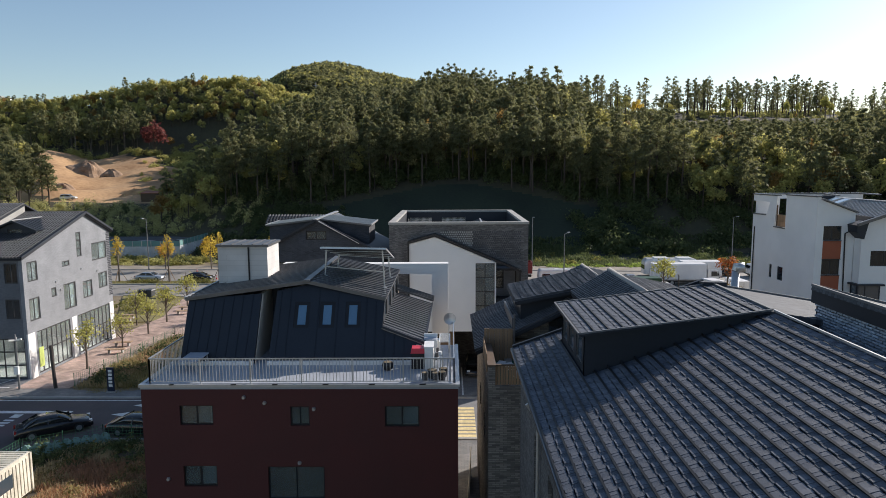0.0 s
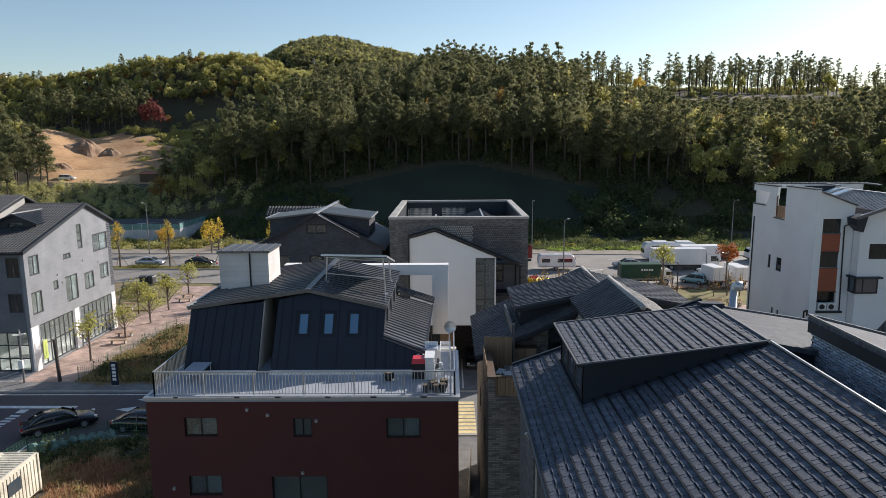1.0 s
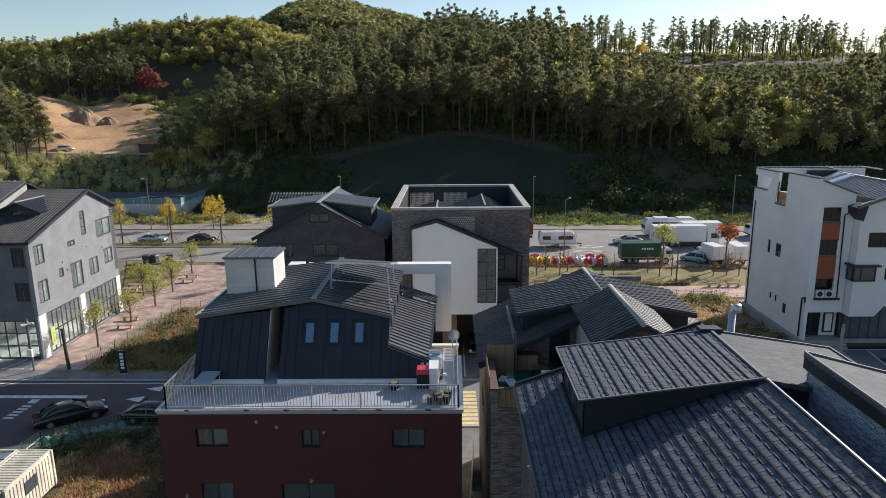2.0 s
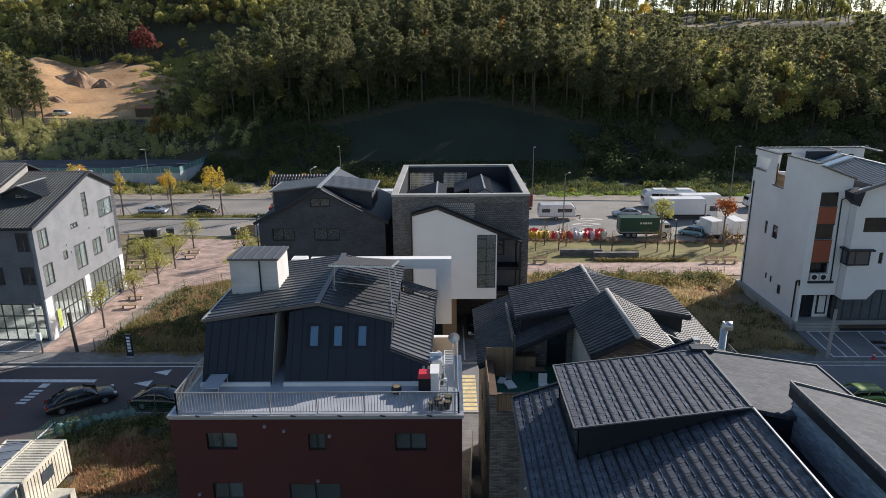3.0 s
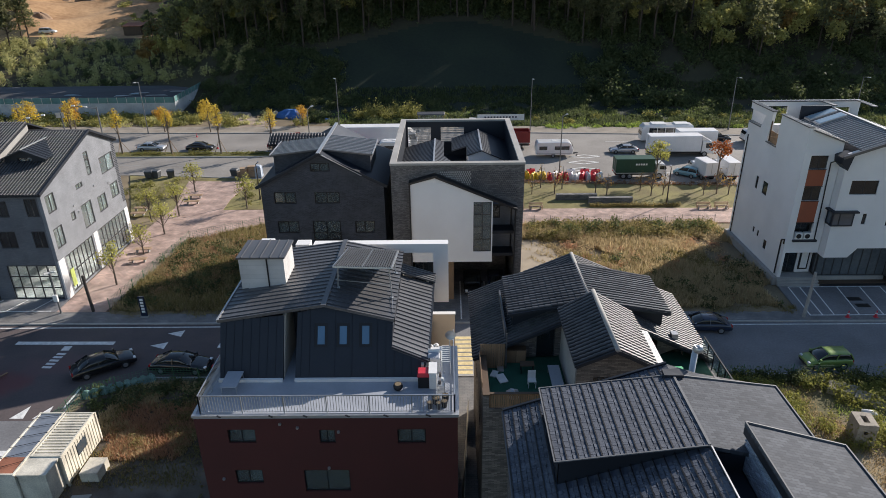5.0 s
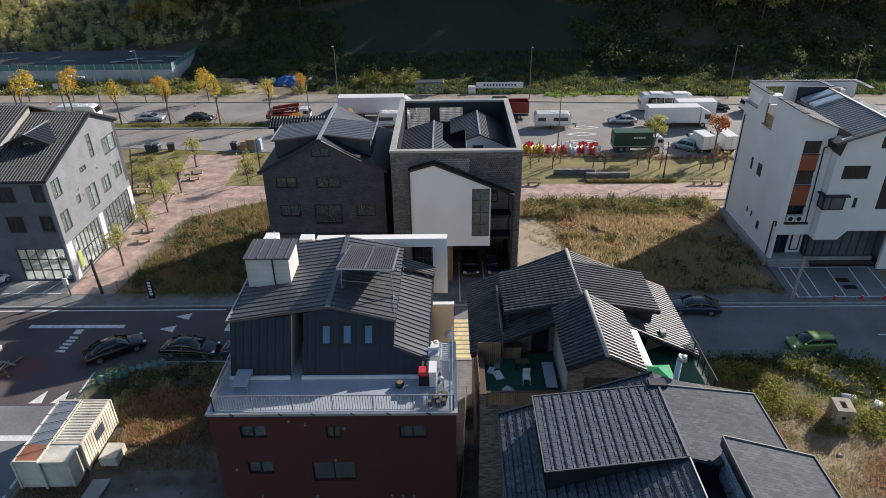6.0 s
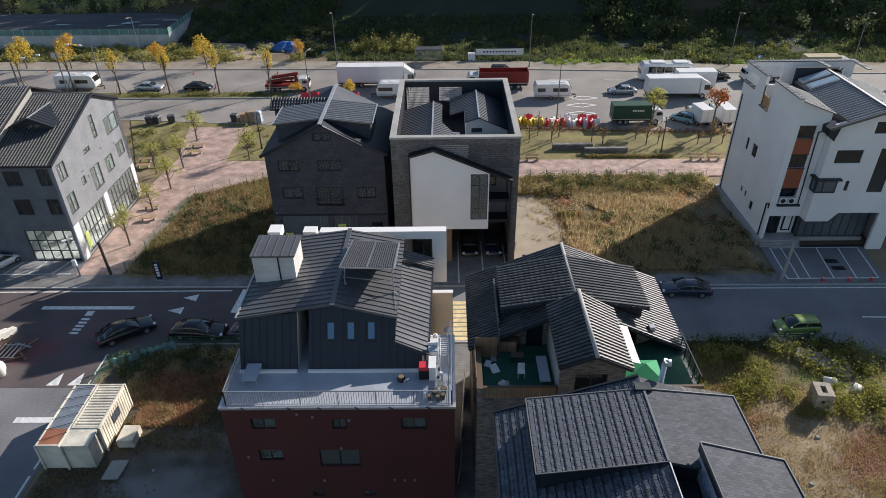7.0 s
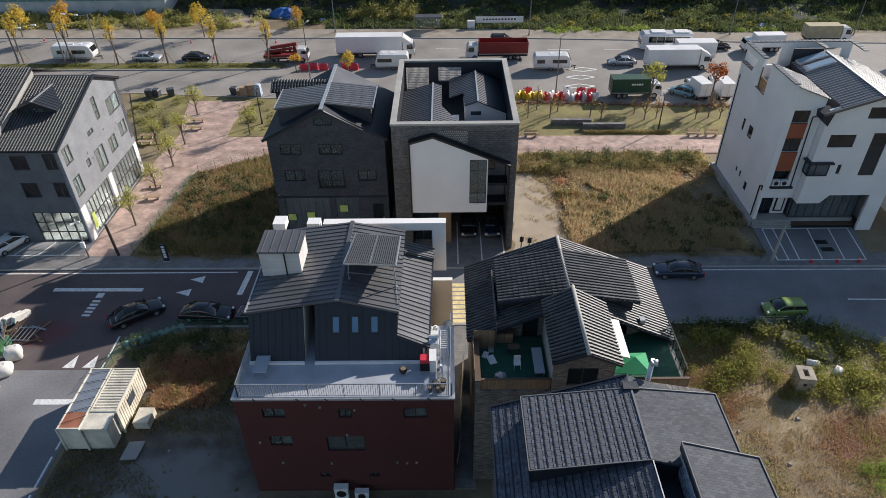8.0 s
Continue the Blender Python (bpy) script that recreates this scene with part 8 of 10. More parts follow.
lot_r = lambda x, y: (x > 8.2) & (x < 33 - (y < 60) * 1.5) & ~((x < 13.5 - (y - 55) * 0.12) & (y < 72))
grass("lot_grass", "tall dry grass on the empty lot beside the white house", 16000, (8, 33, 55.2, 76.4), STRAW, 0.3, 0.85, keep=lambda x, y: lot_r(x, y) & (blotch(x, y) > -0.9))
grass("lot_grass", "olive weeds on the empty lot beside the white house", 3500, (8, 33, 55.2, 76.4), OLIVE_GRASS, 0.3, 0.9, keep=lambda x, y: lot_r(x, y) & (blotch(x, y, 0.3, 1.0) > 0.1))
bush_mass("lot_weeds", "bushy weeds along the lot's path edge", scatter(90, 9.5, 32.5, 72.6, 76.3, 0.4, 1.0, 0.4, 1.2), WEED, 0.18, 150)
bush_mass("lot_weeds", "brown dried weeds along the lot's path edge", scatter(120, 9.5, 32.5, 71.5, 76.3, 0.5, 1.3, 0.5, 1.3), OLIVE_GRASS, 0.18, 170)
bush_mass("lot_weeds", "dark green bushes along the lot's path edge", scatter(60, 9.8, 32.5, 72.5, 76.2, 0.5, 1.2, 0.6, 1.5), BUSH, 0.2, 150)
bush_mass("lot_weeds", "clumps of straw-coloured weeds on the lot beside the white house", scatter(130, 13, 31.5, 56, 73, 0.4, 1.3, 0.3, 0.8), STRAW, 0.14, 150)
bush_mass("lot_weeds", "rusty weeds on the lot beside the white house", scatter(60, 13, 31.5, 56, 73, 0.4, 1.2, 0.3, 0.8), SEED_HEADS, 0.16, 150)
grass("lot_grass", "sparse tufts on the gravel track", 1500, (7.2, 15.5, 55.3, 76), DRY_GRASS, 0.1, 0.35, 0.04, 6, spread=0.2, keep=lambda x, y: (x > 12.6 - (y - 55) * 0.16 + np.sin(y * 2.1) * 0.8) | (blotch(x, y, 1.3, 2.0) > 1.5))
grass("footway_weeds", "weeds and dry grass creeping over the footway", 2600, (9, 33, 53.6, 55.3), OLIVE_GRASS, 0.08, 0.4, 0.04, 6, spread=0.2, keep=lambda x, y: (y > 54.5 + 0.5 * np.sin(x * 0.9) + 0.3 * np.sin(x * 2.7)))
grass("footway_weeds", "weeds and dry grass creeping over the footway", 1500, (-33, -19, 53.8, 55.4), OLIVE_GRASS, 0.08, 0.4, 0.04, 6, spread=0.2, keep=lambda x, y: (y > 54.6 + 0.4 * np.sin(x * 1.1) + 0.3 * np.sin(x * 2.9)))
bush_mass("lot_weeds", "dark weeds in the shaded part of the lot", scatter(60, 16, 32.5, 55.4, 66, 0.4, 1.0, 0.4, 1.1), BUSH, 0.22, 120)
lot_l = lambda x, y: (x > -33.3 + (y - 55) * 0.08) & (x < -19.4) & (y < 72.4 + (x + 31.6) * 0.55)
grass("lot_grass", "tall dry grass on the empty lot beside the charcoal house", 5000, (-34, -19, 55.3, 77), DRY_GRASS, 0.3, 0.85, keep=lot_l)
grass("lot_grass", "olive weeds on the empty lot beside the charcoal house", 8000, (-34, -19, 55.3, 77), OLIVE_GRASS, 0.3, 0.9, keep=lambda x, y: lot_l(x, y) & (blotch(x, y, 0.3, 2.0) > -0.2))
bush_mass("lot_weeds", "dark green weeds on the lot beside the charcoal house", scatter(150, -32.5, -20, 55.6, 72, 0.4, 1.1, 0.4, 1.1, lambda x, y: bool(lot_l(np.array(x), np.array(y)))), BUSH, 0.2, 150)
bush_mass("lot_weeds", "rusty weeds on the lot beside the charcoal house", scatter(60, -31.5, -20, 58, 74, 0.4, 1.3, 0.4, 1.0, lambda x, y: bool(lot_l(np.array(x), np.array(y)))), SEED_HEADS, 0.14, 150)
nl = lambda x, y: (x > -26.5 + (y < 37) * 2.2) & (x < -14.2) & (y < 44.0 + (x + 24.6) * 0.0)
grass("lot_grass", "rust and straw coloured weeds on the lot beside the red house", 5000, (-28.5, -14, 35.0, 43.6), STRAW, 0.15, 0.5, keep=lambda x, y: nl(x, y) & (blotch(x, y, 0.7, 0.5) > -0.2) & (x < -17.2 - (43 - y) * 0.22))
grass("lot_grass", "rusty weeds on the lot beside the red house", 2000, (-25, -16, 35.0, 41), SEED_HEADS, 0.15, 0.55, keep=lambda x, y: nl(x, y) & (x < -17.5 - (43 - y) * 0.2))
bush_mass("lot_weeds", "dark weeds behind the overgrown fence", scatter(34, -28.5, -16.5, 40.5, 43.8, 0.4, 1.0, 0.4, 1.1), BUSH, 0.2, 120)
bush_mass("lot_weeds", "brown dried weeds on the lot beside the red house", scatter(60, -25.5, -16.0, 35.5, 43.0, 0.4, 1.0, 0.2, 0.7), OLIVE_GRASS, 0.14, 170)
bush_mass("lot_weeds", "sparse weeds on the bare lot", scatter(36, -28.5, -14, 22, 35, 0.1, 0.3, 0.06, 0.2), OLIVE_GRASS, 0.09, 300)
grass("lot_grass", "thin olive grass creeping over the bare lot", 6000, (-29, -16, 18, 36), OLIVE_GRASS, 0.08, 0.28, 0.04, 5, spread=0.2, keep=lambda x, y: (x < -24.5 + 1.5 * np.sin(y * 0.7)) | (blotch(x, y, 0.5, 1.4) > 1.3) | ((y > 32.5) & (x < -17)))
rl = lambda x, y: (x > 15.6) & (y < 44.0 - np.clip(x - 33.5, 0, 60) * 0.62)
grass("lot_grass", "straw-coloured grass on the rough lot", 18000, (15.5, 52, 14, 44), LOT_STRAW, 0.08, 0.3, 0.03, 6, spread=0.25, keep=lambda x, y: rl(x, y) & (blotch(x, y, 0.33, 0.3) > -0.9))
grass("lot_grass", "rusty seed heads on the rough lot", 11000, (16, 52, 14, 40), LOT_RUST, 0.1, 0.3, 0.03, 6, spread=0.25, keep=lambda x, y: rl(x, y) & ((blotch(x, y, 0.4, 2.3) > 1.7) | ((x - 32.2) ** 2 / 11 + (y - 32) ** 2 / 4 < 1) | ((x - 21) ** 2 / 7 + (y - 37) ** 2 / 9 < 1)))
grass("lot_grass", "fresh green weeds on the rough lot", 15000, (16, 52, 14, 43), FRESH, 0.08, 0.25, 0.035, 6, spread=0.25, keep=lambda x, y: rl(x, y) & ((blotch(x, y, 0.5, 4.0) > 0.9) | ((x - 31.0) ** 2 / 5 + (y - 28.0) ** 2 / 3.5 < 1)))
bush_mass("lot_weeds", "yellow-green bramble on the rough lot", scatter(105, 21.5, 44, 34.5, 43.4, 0.5, 1.4, 0.5, 1.5, lambda x, y: bool(rl(np.array(x), np.array(y))) and (blotch(x, y, 0.8, 1.2) > -0.9) and y > 35.0 + 2.2 * math.sin(x * 0.55) + max(0, 27 - x) * 0.5), BRAMBLE, 0.15, 300)
bush_mass("lot_weeds", "darker green bramble on the rough lot", scatter(44, 23, 44, 35.5, 43.4, 0.5, 1.2, 0.3, 1.0, lambda x, y: bool(rl(np.array(x), np.array(y)))), WEED, 0.1, 380)
bush_mass("lot_weeds", "straw-brown weeds on the rough lot", scatter(230, 16.5, 44, 24, 39, 0.4, 1.2, 0.1, 0.35, lambda x, y: bool(rl(np.array(x), np.array(y)))), LOT_STRAW, 0.08, 200)
bush_mass("lot_weeds", "rusty brown weeds on the rough lot", scatter(120, 18, 44, 24, 41, 0.4, 1.1, 0.1, 0.4, lambda x, y: bool(rl(np.array(x), np.array(y))) and blotch(x, y, 0.6, 0.4) > 1.1), LOT_RUST, 0.08, 240)
bush_mass("lot_weeds", "yellowing weeds beside the terrace fence", scatter(26, 16.4, 21, 38.5, 42.3, 0.4, 1.0, 0.3, 0.9), BRAMBLE, 0.1, 380)
bush_mass("lot_weeds", "straw and rust weeds beside the tiled house", scatter(60, 16.6, 24, 34.5, 42.0, 0.4, 1.0, 0.15, 0.5), LOT_STRAW, 0.09, 300)
bush_mass("lot_weeds", "rust-brown weeds beside the tiled house", scatter(30, 16.6, 24, 33.5, 41.0, 0.4, 1.0, 0.15, 0.5), LOT_RUST, 0.09, 300)
bush_mass("lot_weeds", "bright green weeds on the rough lot", scatter(14, 29.6, 33.0, 26.6, 29.2, 0.4, 0.8, 0.3, 0.6), FRESH, 0.1, 420)
bush_mass("lot_weeds", "dark green weeds along the street fence", scatter(70, 17, 35, 42.6, 44.2, 0.4, 0.8, 0.5, 1.1), BUSH, 0.2, 160)
bush_mass("lot_weeds", "yellow-green bramble on the rough lot", scatter(16, 38, 47, 24, 35, 0.4, 1.0, 0.3, 0.6), BRAMBLE, 0.14, 260)
grass("verge_grass", "rank dark grass on the bank behind the main road", 16000, (-25, 110, 124, 152), BUSH, 0.3, 0.9, 0.1, 5, spread=0.3, keep=lambda x, y: (y > 127.3 - x * 0.06) & (blotch(x, y, 0.21, 3.0) > -0.7))
grass("verge_grass", "pale green weeds among the rank grass", 2200, (-25, 110, 124, 140), FRESH, 0.2, 0.6, 0.08, 5, spread=0.3, keep=lambda x, y: (y > 126.8 - x * 0.06) & (blotch(x, y, 0.25, 1.0) > 0.2))
grass("island_grass", "green and straw grass on the road island", 7000, (-110, -28, 107.4, 113), OLIVE_GRASS, 0.15, 0.45, 0.05, 5, spread=0.2, keep=lambda x, y: (y > 107.5 - (x + 33) * 0.0145) & (y < 109.9 - (x + 33) * 0.018))
grass("park_grass", "dry lawn grass in the park", 9000, (7, 45, 82, 92.4), OLIVE_GRASS, 0.06, 0.16, 0.03, 5, keep=lambda x, y: y < 92.6 - (x - 9) * 0.07)
grass("park_grass", "dry lawn grass in the park", 9000, (-44, -20, 80, 96), OLIVE_GRASS, 0.06, 0.18, 0.03, 5, keep=lambda x, y: (y < 97 - (x + 44) * 0.1) & ~((x < -30.3) & (x > -38.6) & (y < 94.4)))
# ---- street furniture and clutter ----
POLE_GREY = mat("lamp_post_grey", (0.2, 0.2, 0.2), 0.5, metal=0.4, var=0.15, scale=1, fine=15, bump=0.05)
POLE_DARK = mat("lamp_post_dark", (0.06, 0.05, 0.045), 0.5, metal=0.3, var=0.15, scale=1, fine=15, bump=0.05)


def street_lamp(x, y, h, dx, dy, label, group, material=POLE_GREY, double=False):
    p = thing("street_lamp", label, "street lamp", group, at=(x, y, 0))
    part("base", Geo().cyl((0, 0, 0), (0, 0, 0.5), 0.17, 0.13, 10), material, p)
    part("pole", Geo().cyl((0, 0, 0.5), (0, 0, h), 0.1, 0.06, 10), material, p)
    for s in ((1, -1) if double else (1,)):
        part("arm", Geo().bar((0, 0, h - 0.05), (dx * s, dy * s, h + 0.15), 0.07, 0.07), material, p)
        part("lamp_head", Geo().bar((dx * s, dy * s, h + 0.15), (dx * s * 1.6, dy * s * 1.6, h + 0.22), 0.28, 0.12), METAL_TRIM, p)
    return p


for x, y, h in ((-57.8, 123.6, 9.8), (-21.3, 125.6, 9.8), (15.4, 122.8, 9.8), (52.6, 122.0, 9.8), (75, 121.0, 9.8), (-94, 125.4, 9.8)):
    street_lamp(x, y, h, 0, -1.2, "tall grey street lamp on the main road's far side", "main road lamps")
street_lamp(16.4, 94.0, 9.6, 0.5, 0.3, "grey street lamp between road and park", "park lamps")
street_lamp(-22.0, 101.2, 9.4, 0.4, 0.9, "grey street lamp between road and park", "park lamps")
street_lamp(29.2, 83.1, 5.2, 0.0, 0.3, "dark slender park lamp on the lawn", "park lamps", POLE_DARK)
street_lamp(-26.6, 86.5, 5.2, 0.2, 0.2, "dark slender park lamp on the lawn", "park lamps", POLE_DARK)


def signal_mast(x, y, h, reach, dy):
    p = thing("traffic_signal", "grey traffic mast with a long arm and cameras", "traffic signal", "traffic masts", at=(x, y, 0))
    part("pole", Geo().cyl((0, 0, 0), (0, 0, h), 0.15, 0.11, 10), POLE_GREY, p)
    part("arm", Geo().bar((0, 0, h - 0.3), (reach, dy, h + 0.5), 0.12, 0.12), POLE_GREY, p)
    for t, m in ((0.45, WHITE_PLASTIC), (0.65, YELLOW_PLASTIC), (0.95, WHITE_PLASTIC)):
        q = Vector((reach * t, dy * t, h - 0.3 + 0.8 * t))
        part("camera_box", Geo().box(q.x - 0.3, q.x + 0.3, q.y - 0.12, q.y + 0.12, q.z - 0.05, q.z + 0.2), m, p)


signal_mast(-62.4, 115.6, 7.0, -3.5, -1.5)
signal_mast(-74.5, 111.0, 6.0, 5.0, 0.6)
t = thing("road_sign", "grey road sign panel on a mast", "road sign", at=(-65.7, 110.0, 0))
part("pole", Geo().cyl((0, 0, 0), (0, 0, 7.2), 0.14, 0.1, 10), POLE_GREY, t)
part("panel", Geo().box(-0.9, 0.5, -0.05, 0.03, 6.4, 7.3), METAL_TRIM, t)

c = thing("camera_pole", "grey pole with surveillance cameras by the corner shop", "camera pole", at=(-37.8, 55.0, 0.1))
part("pole", Geo().cyl((0, 0, 0), (0, 0, 4.9), 0.09, 0.07, 10), POLE_GREY, c)
for a in (0, 2.1, 4.2):
    part("camera", Geo().bar((0, 0, 4.4), (0.55 * math.cos(a), 0.55 * math.sin(a), 4.5), 0.13, 0.13), WHITE_PLASTIC, c)
part("cabinet", Geo().box(-0.2, 0.2, -0.28, -0.08, 1.4, 2.1), WHITE_PLASTIC, c)
single("post", Geo().cyl((-34.8, 55.3, 0.1), (-35.1, 55.5, 3.9), 0.16, 0.13, 10), POLE_DARK, "dark brown telegraph post stump on the footway", "post")
single("utility_pole", Geo().cyl((33.0, 53.35, 0.05), (33.15, 53.45, 4.7), 0.17, 0.13, 10), CONCRETE, "concrete utility pole at the parking court", "pole")
s = thing("sign_board", "narrow dark sign board with white bars beside the lot", "sign", at=(-29.3, 54.2, 0.1))
part("panel", Geo().box(-0.3, 0.3, -0.06, 0.06, 0.1, 2.2), PAINT_BLUE, s)
part("foot", Geo().box(-0.35, 0.35, -0.2, 0.2, 0.0, 0.1), CONCRETE, s)
for k in range(5):
    part("letter_bar", Geo().box(-0.16, 0.16, -0.075, -0.06, 0.5 + k * 0.32, 0.72 + k * 0.32), WHITE_LINE, s)


def bench(x, y, turn, back):
    b = thing("bench", "pale slatted wooden bench with a low back" if back else "slatted wooden bench without back on concrete feet", "bench", "park benches")
    if back:
        for k in range(2):
            part("back_slat", Geo().box(-0.9, 0.9, 0.27, 0.31, 0.6 + k * 0.15, 0.71 + k * 0.15), BENCH_WOOD, b)
        for s in (-0.85, 0.85):
            part("arm_frame", Geo().box(s - 0.03, s + 0.03, 0.22, 0.27, 0.1, 0.88).box(s - 0.03, s + 0.03, -0.24, 0.22, 0.6, 0.65).box(s - 0.03, s + 0.03, -0.24, -0.19, 0.0, 0.6), BENCH_WOOD, b)
    for k in range(5 if back else 7):
        part("slat", Geo().box(-0.95, 0.95, -0.24 + k * 0.1, -0.16 + k * 0.1, 0.4, 0.46), BENCH_WOOD, b)
    for s in (-0.65, 0.65):
        part("foot", Geo().box(s - 0.08, s + 0.08, -0.22, 0.22, 0, 0.4), CONCRETE, b)
    b.matrix_basis = pose(x, y, 0.1, 0, 0, turn)


for x, y, a in ((-35.7, 69.0, 6), (-35.1, 66.4, 186), (-35.9, 87.1, 4), (-35.5, 84.9, 184), (-41.6, 82.3, 0), (-41.2, 80.6, 180), (8.9, 81.65, 0), (11.4, 81.6, 0), (33.5, 81.3, 0), (35.9, 81.3, 0)):
    bench(x, y, a, x > 0)

STONE = brick_mat("grey_stone", (0.13, 0.13, 0.13), (0.24, 0.23, 0.22), (0.09, 0.09, 0.09), 0.6, 0.2, 0.02)
for x0, x1, y in ((14.6, 20.3, 85.0), (18.8, 24.8, 83.6)):
    w = single("seat_wall", Geo().prism([(x0, y, 0.05), (x1, y, 0.05), (x1 - 0.05, y, 0.9), (x0 + 0.05, y, 0.9)], (0, 0.55, 0)), STONE, "grey rubble-stone seating wall in the lawn", "wall", "seating walls")

# bins and cartons left at the park's edge
BIN_GREY = mat("grey_bin_plastic", (0.07, 0.075, 0.08), 0.55, var=0.2, scale=2, fine=14)
CARTON = mat("brown_carton", (0.36, 0.26, 0.17), 0.85, var=0.2, scale=1.5, fine=12)
for x, y, a in ((-46.3, 96.3, 8), (-45.2, 96.5, -12), (-43.0, 96.6, 20), (-33.2, 96.9, -8)):
    w = thing("wheelie_bin", "dark grey wheeled bin standing at the kerb", "bin", "roadside bins")
    part("body", Geo().loft([[(-0.45, -0.35, 0.1), (0.45, -0.35, 0.1), (0.45, 0.35, 0.1), (-0.45, 0.35, 0.1)], [(-0.55, -0.45, 1.05), (0.55, -0.45, 1.05), (0.55, 0.45, 1.05), (-0.55, 0.45, 1.05)]]), BIN_GREY, w)
    part("lid", Geo().loft([[(-0.6, -0.5, 1.05), (0.6, -0.5, 1.05), (0.6, 0.5, 1.05), (-0.6, 0.5, 1.05)], [(-0.5, -0.4, 1.2), (0.5, -0.4, 1.2), (0.5, 0.4, 1.25), (-0.5, 0.4, 1.25)]]), BIN_GREY, w)
    for sx in (-0.42, 0.42):
        part("wheel", Geo().cyl((sx - 0.04, 0.35, 0.1), (sx + 0.04, 0.35, 0.1), 0.1, 0.1, 10), TYRE, w)
    w.matrix_basis = pose(x, y, 0.06, 0, 0, a)
for x, y, a, l, d, hh, z0 in ((-31.6, 96.4, 12, 1.1, 0.9, 1.5, 0.06), (-30.4, 96.7, -6, 1.3, 1.0, 1.1, 0.06), (-30.5, 96.7, 10, 1.0, 0.8, 0.6, 1.16), (-32.4, 96.5, 30, 0.7, 0.7, 0.8, 0.06)):
    b = thing("carton", "brown cardboard carton stacked at the park's edge", "carton", "stacked cartons")
    part("box", Geo().box(-l / 2, l / 2, -d / 2, d / 2, 0, hh), CARTON, b)
    part("tape", Geo().box(-l / 2 - 0.005, l / 2 + 0.005, -0.04, 0.04, 0.02, hh + 0.006), BENCH_WOOD, b)
    b.matrix_basis = pose(x, y, z0, 0, 0, a)
single("tarpaulin", Geo().loft([[(-29.9, 96.1, 0.06), (-28.9, 96.1, 0.06), (-28.9, 97.3, 0.06), (-29.9, 97.3, 0.06)], [(-29.85, 96.15, 1.6), (-28.95, 96.2, 1.5), (-28.95, 97.2, 1.6), (-29.85, 97.2, 1.7)], [(-29.7, 96.4, 1.85), (-29.1, 96.4, 1.8), (-29.1, 97.0, 1.85), (-29.7, 97.0, 1.95)]]), mat("blue_and_white_cover", (0.1, 0.25, 0.5), 0.6, var=0.6, scale=1.6, fine=4, col2=(0.6, 0.65, 0.7)), "blue and white plastic cover over stacked goods", "tarpaulin")

# water-filled barriers
def barrier(x, y, material, label, turn):
    b = thing("road_barrier", label, "barrier", "road barriers")
    prof = [(-0.3, 0.0), (-0.29, 0.35), (-0.25, 0.62), (-0.16, 0.84), (0.0, 0.93), (0.16, 0.84), (0.25, 0.62), (0.29, 0.35), (0.3, 0.0)]
    part("body", Geo().loft([[(xx, a * k, z * k) for a, z in prof] for xx, k in ((-0.55, 0.86), (-0.5, 0.97), (0.5, 0.97), (0.55, 0.86))]), material, b)
    part("cap", Geo().cyl((0, 0, 0.89), (0, 0, 0.96), 0.1, 0.1, 10), BLACK_METAL, b)
    b.matrix_basis = pose(x, y, 0.0, 0, 0, turn) @ Matrix.Diagonal((1.2, 1.2, 1.2, 1))


for k in range(15):
    x = 10.9 + k * 0.82
    m, w = ((YELLOW_PLASTIC, "yellow"), (RED_PLASTIC, "red"), (WHITE_PLASTIC, "white"))[0 if k < 5 else (1 if k in (5, 7, 8, 11, 13) else 2)]
    barrier(x, 94.7 - 0.06 * k + 0.3 * math.sin(k * 2.3), m, w + " plastic water-filled road barrier in a row", 70 + 25 * math.sin(k * 1.7))
for k, (x, y) in enumerate(((18.5, 95.9), (20.6, 95.9), (22.2, 95.6), (12.4, 96.2))):
    barrier(x, y, RED_PLASTIC if k else WHITE_PLASTIC, "red plastic road barrier behind the row" if k else "white plastic road barrier behind the row", 5 * k)
for x, y, a in ((-24.0, 107.0, 10), (-22.4, 107.3, -8), (-20.7, 107.0, 5), (-17.1, 107.3, 14), (-15.6, 107.0, -4), (-18.8, 104.4, 0)):
    barrier(x, y, RED_PLASTIC, "red plastic road barrier standing by the crane lorry", a)


def cone(x, y, z=0.0):
    c = thing("traffic_cone", "orange-red traffic cone with a white band", "cone", "traffic cones", at=(x, y, z))
    part("base", Geo().box(-0.18, 0.18, -0.18, 0.18, 0, 0.04), RED_PLASTIC, c)
    part("body", Geo().cyl((0, 0, 0.04), (0, 0, 0.7), 0.14, 0.03, 10), RED_PLASTIC, c)
    part("band", Geo().cyl((0, 0, 0.34), (0, 0, 0.48), 0.098, 0.078, 10), WHITE_PLASTIC, c)


for x in (37.0, 39.6, 41.8):
    cone(x, 53.2, 0.11)
for x, y in ((-76, 123), (-47.5, 120.8), (-31.6, 120.4), (-41, 112.8)):
    cone(x, y)


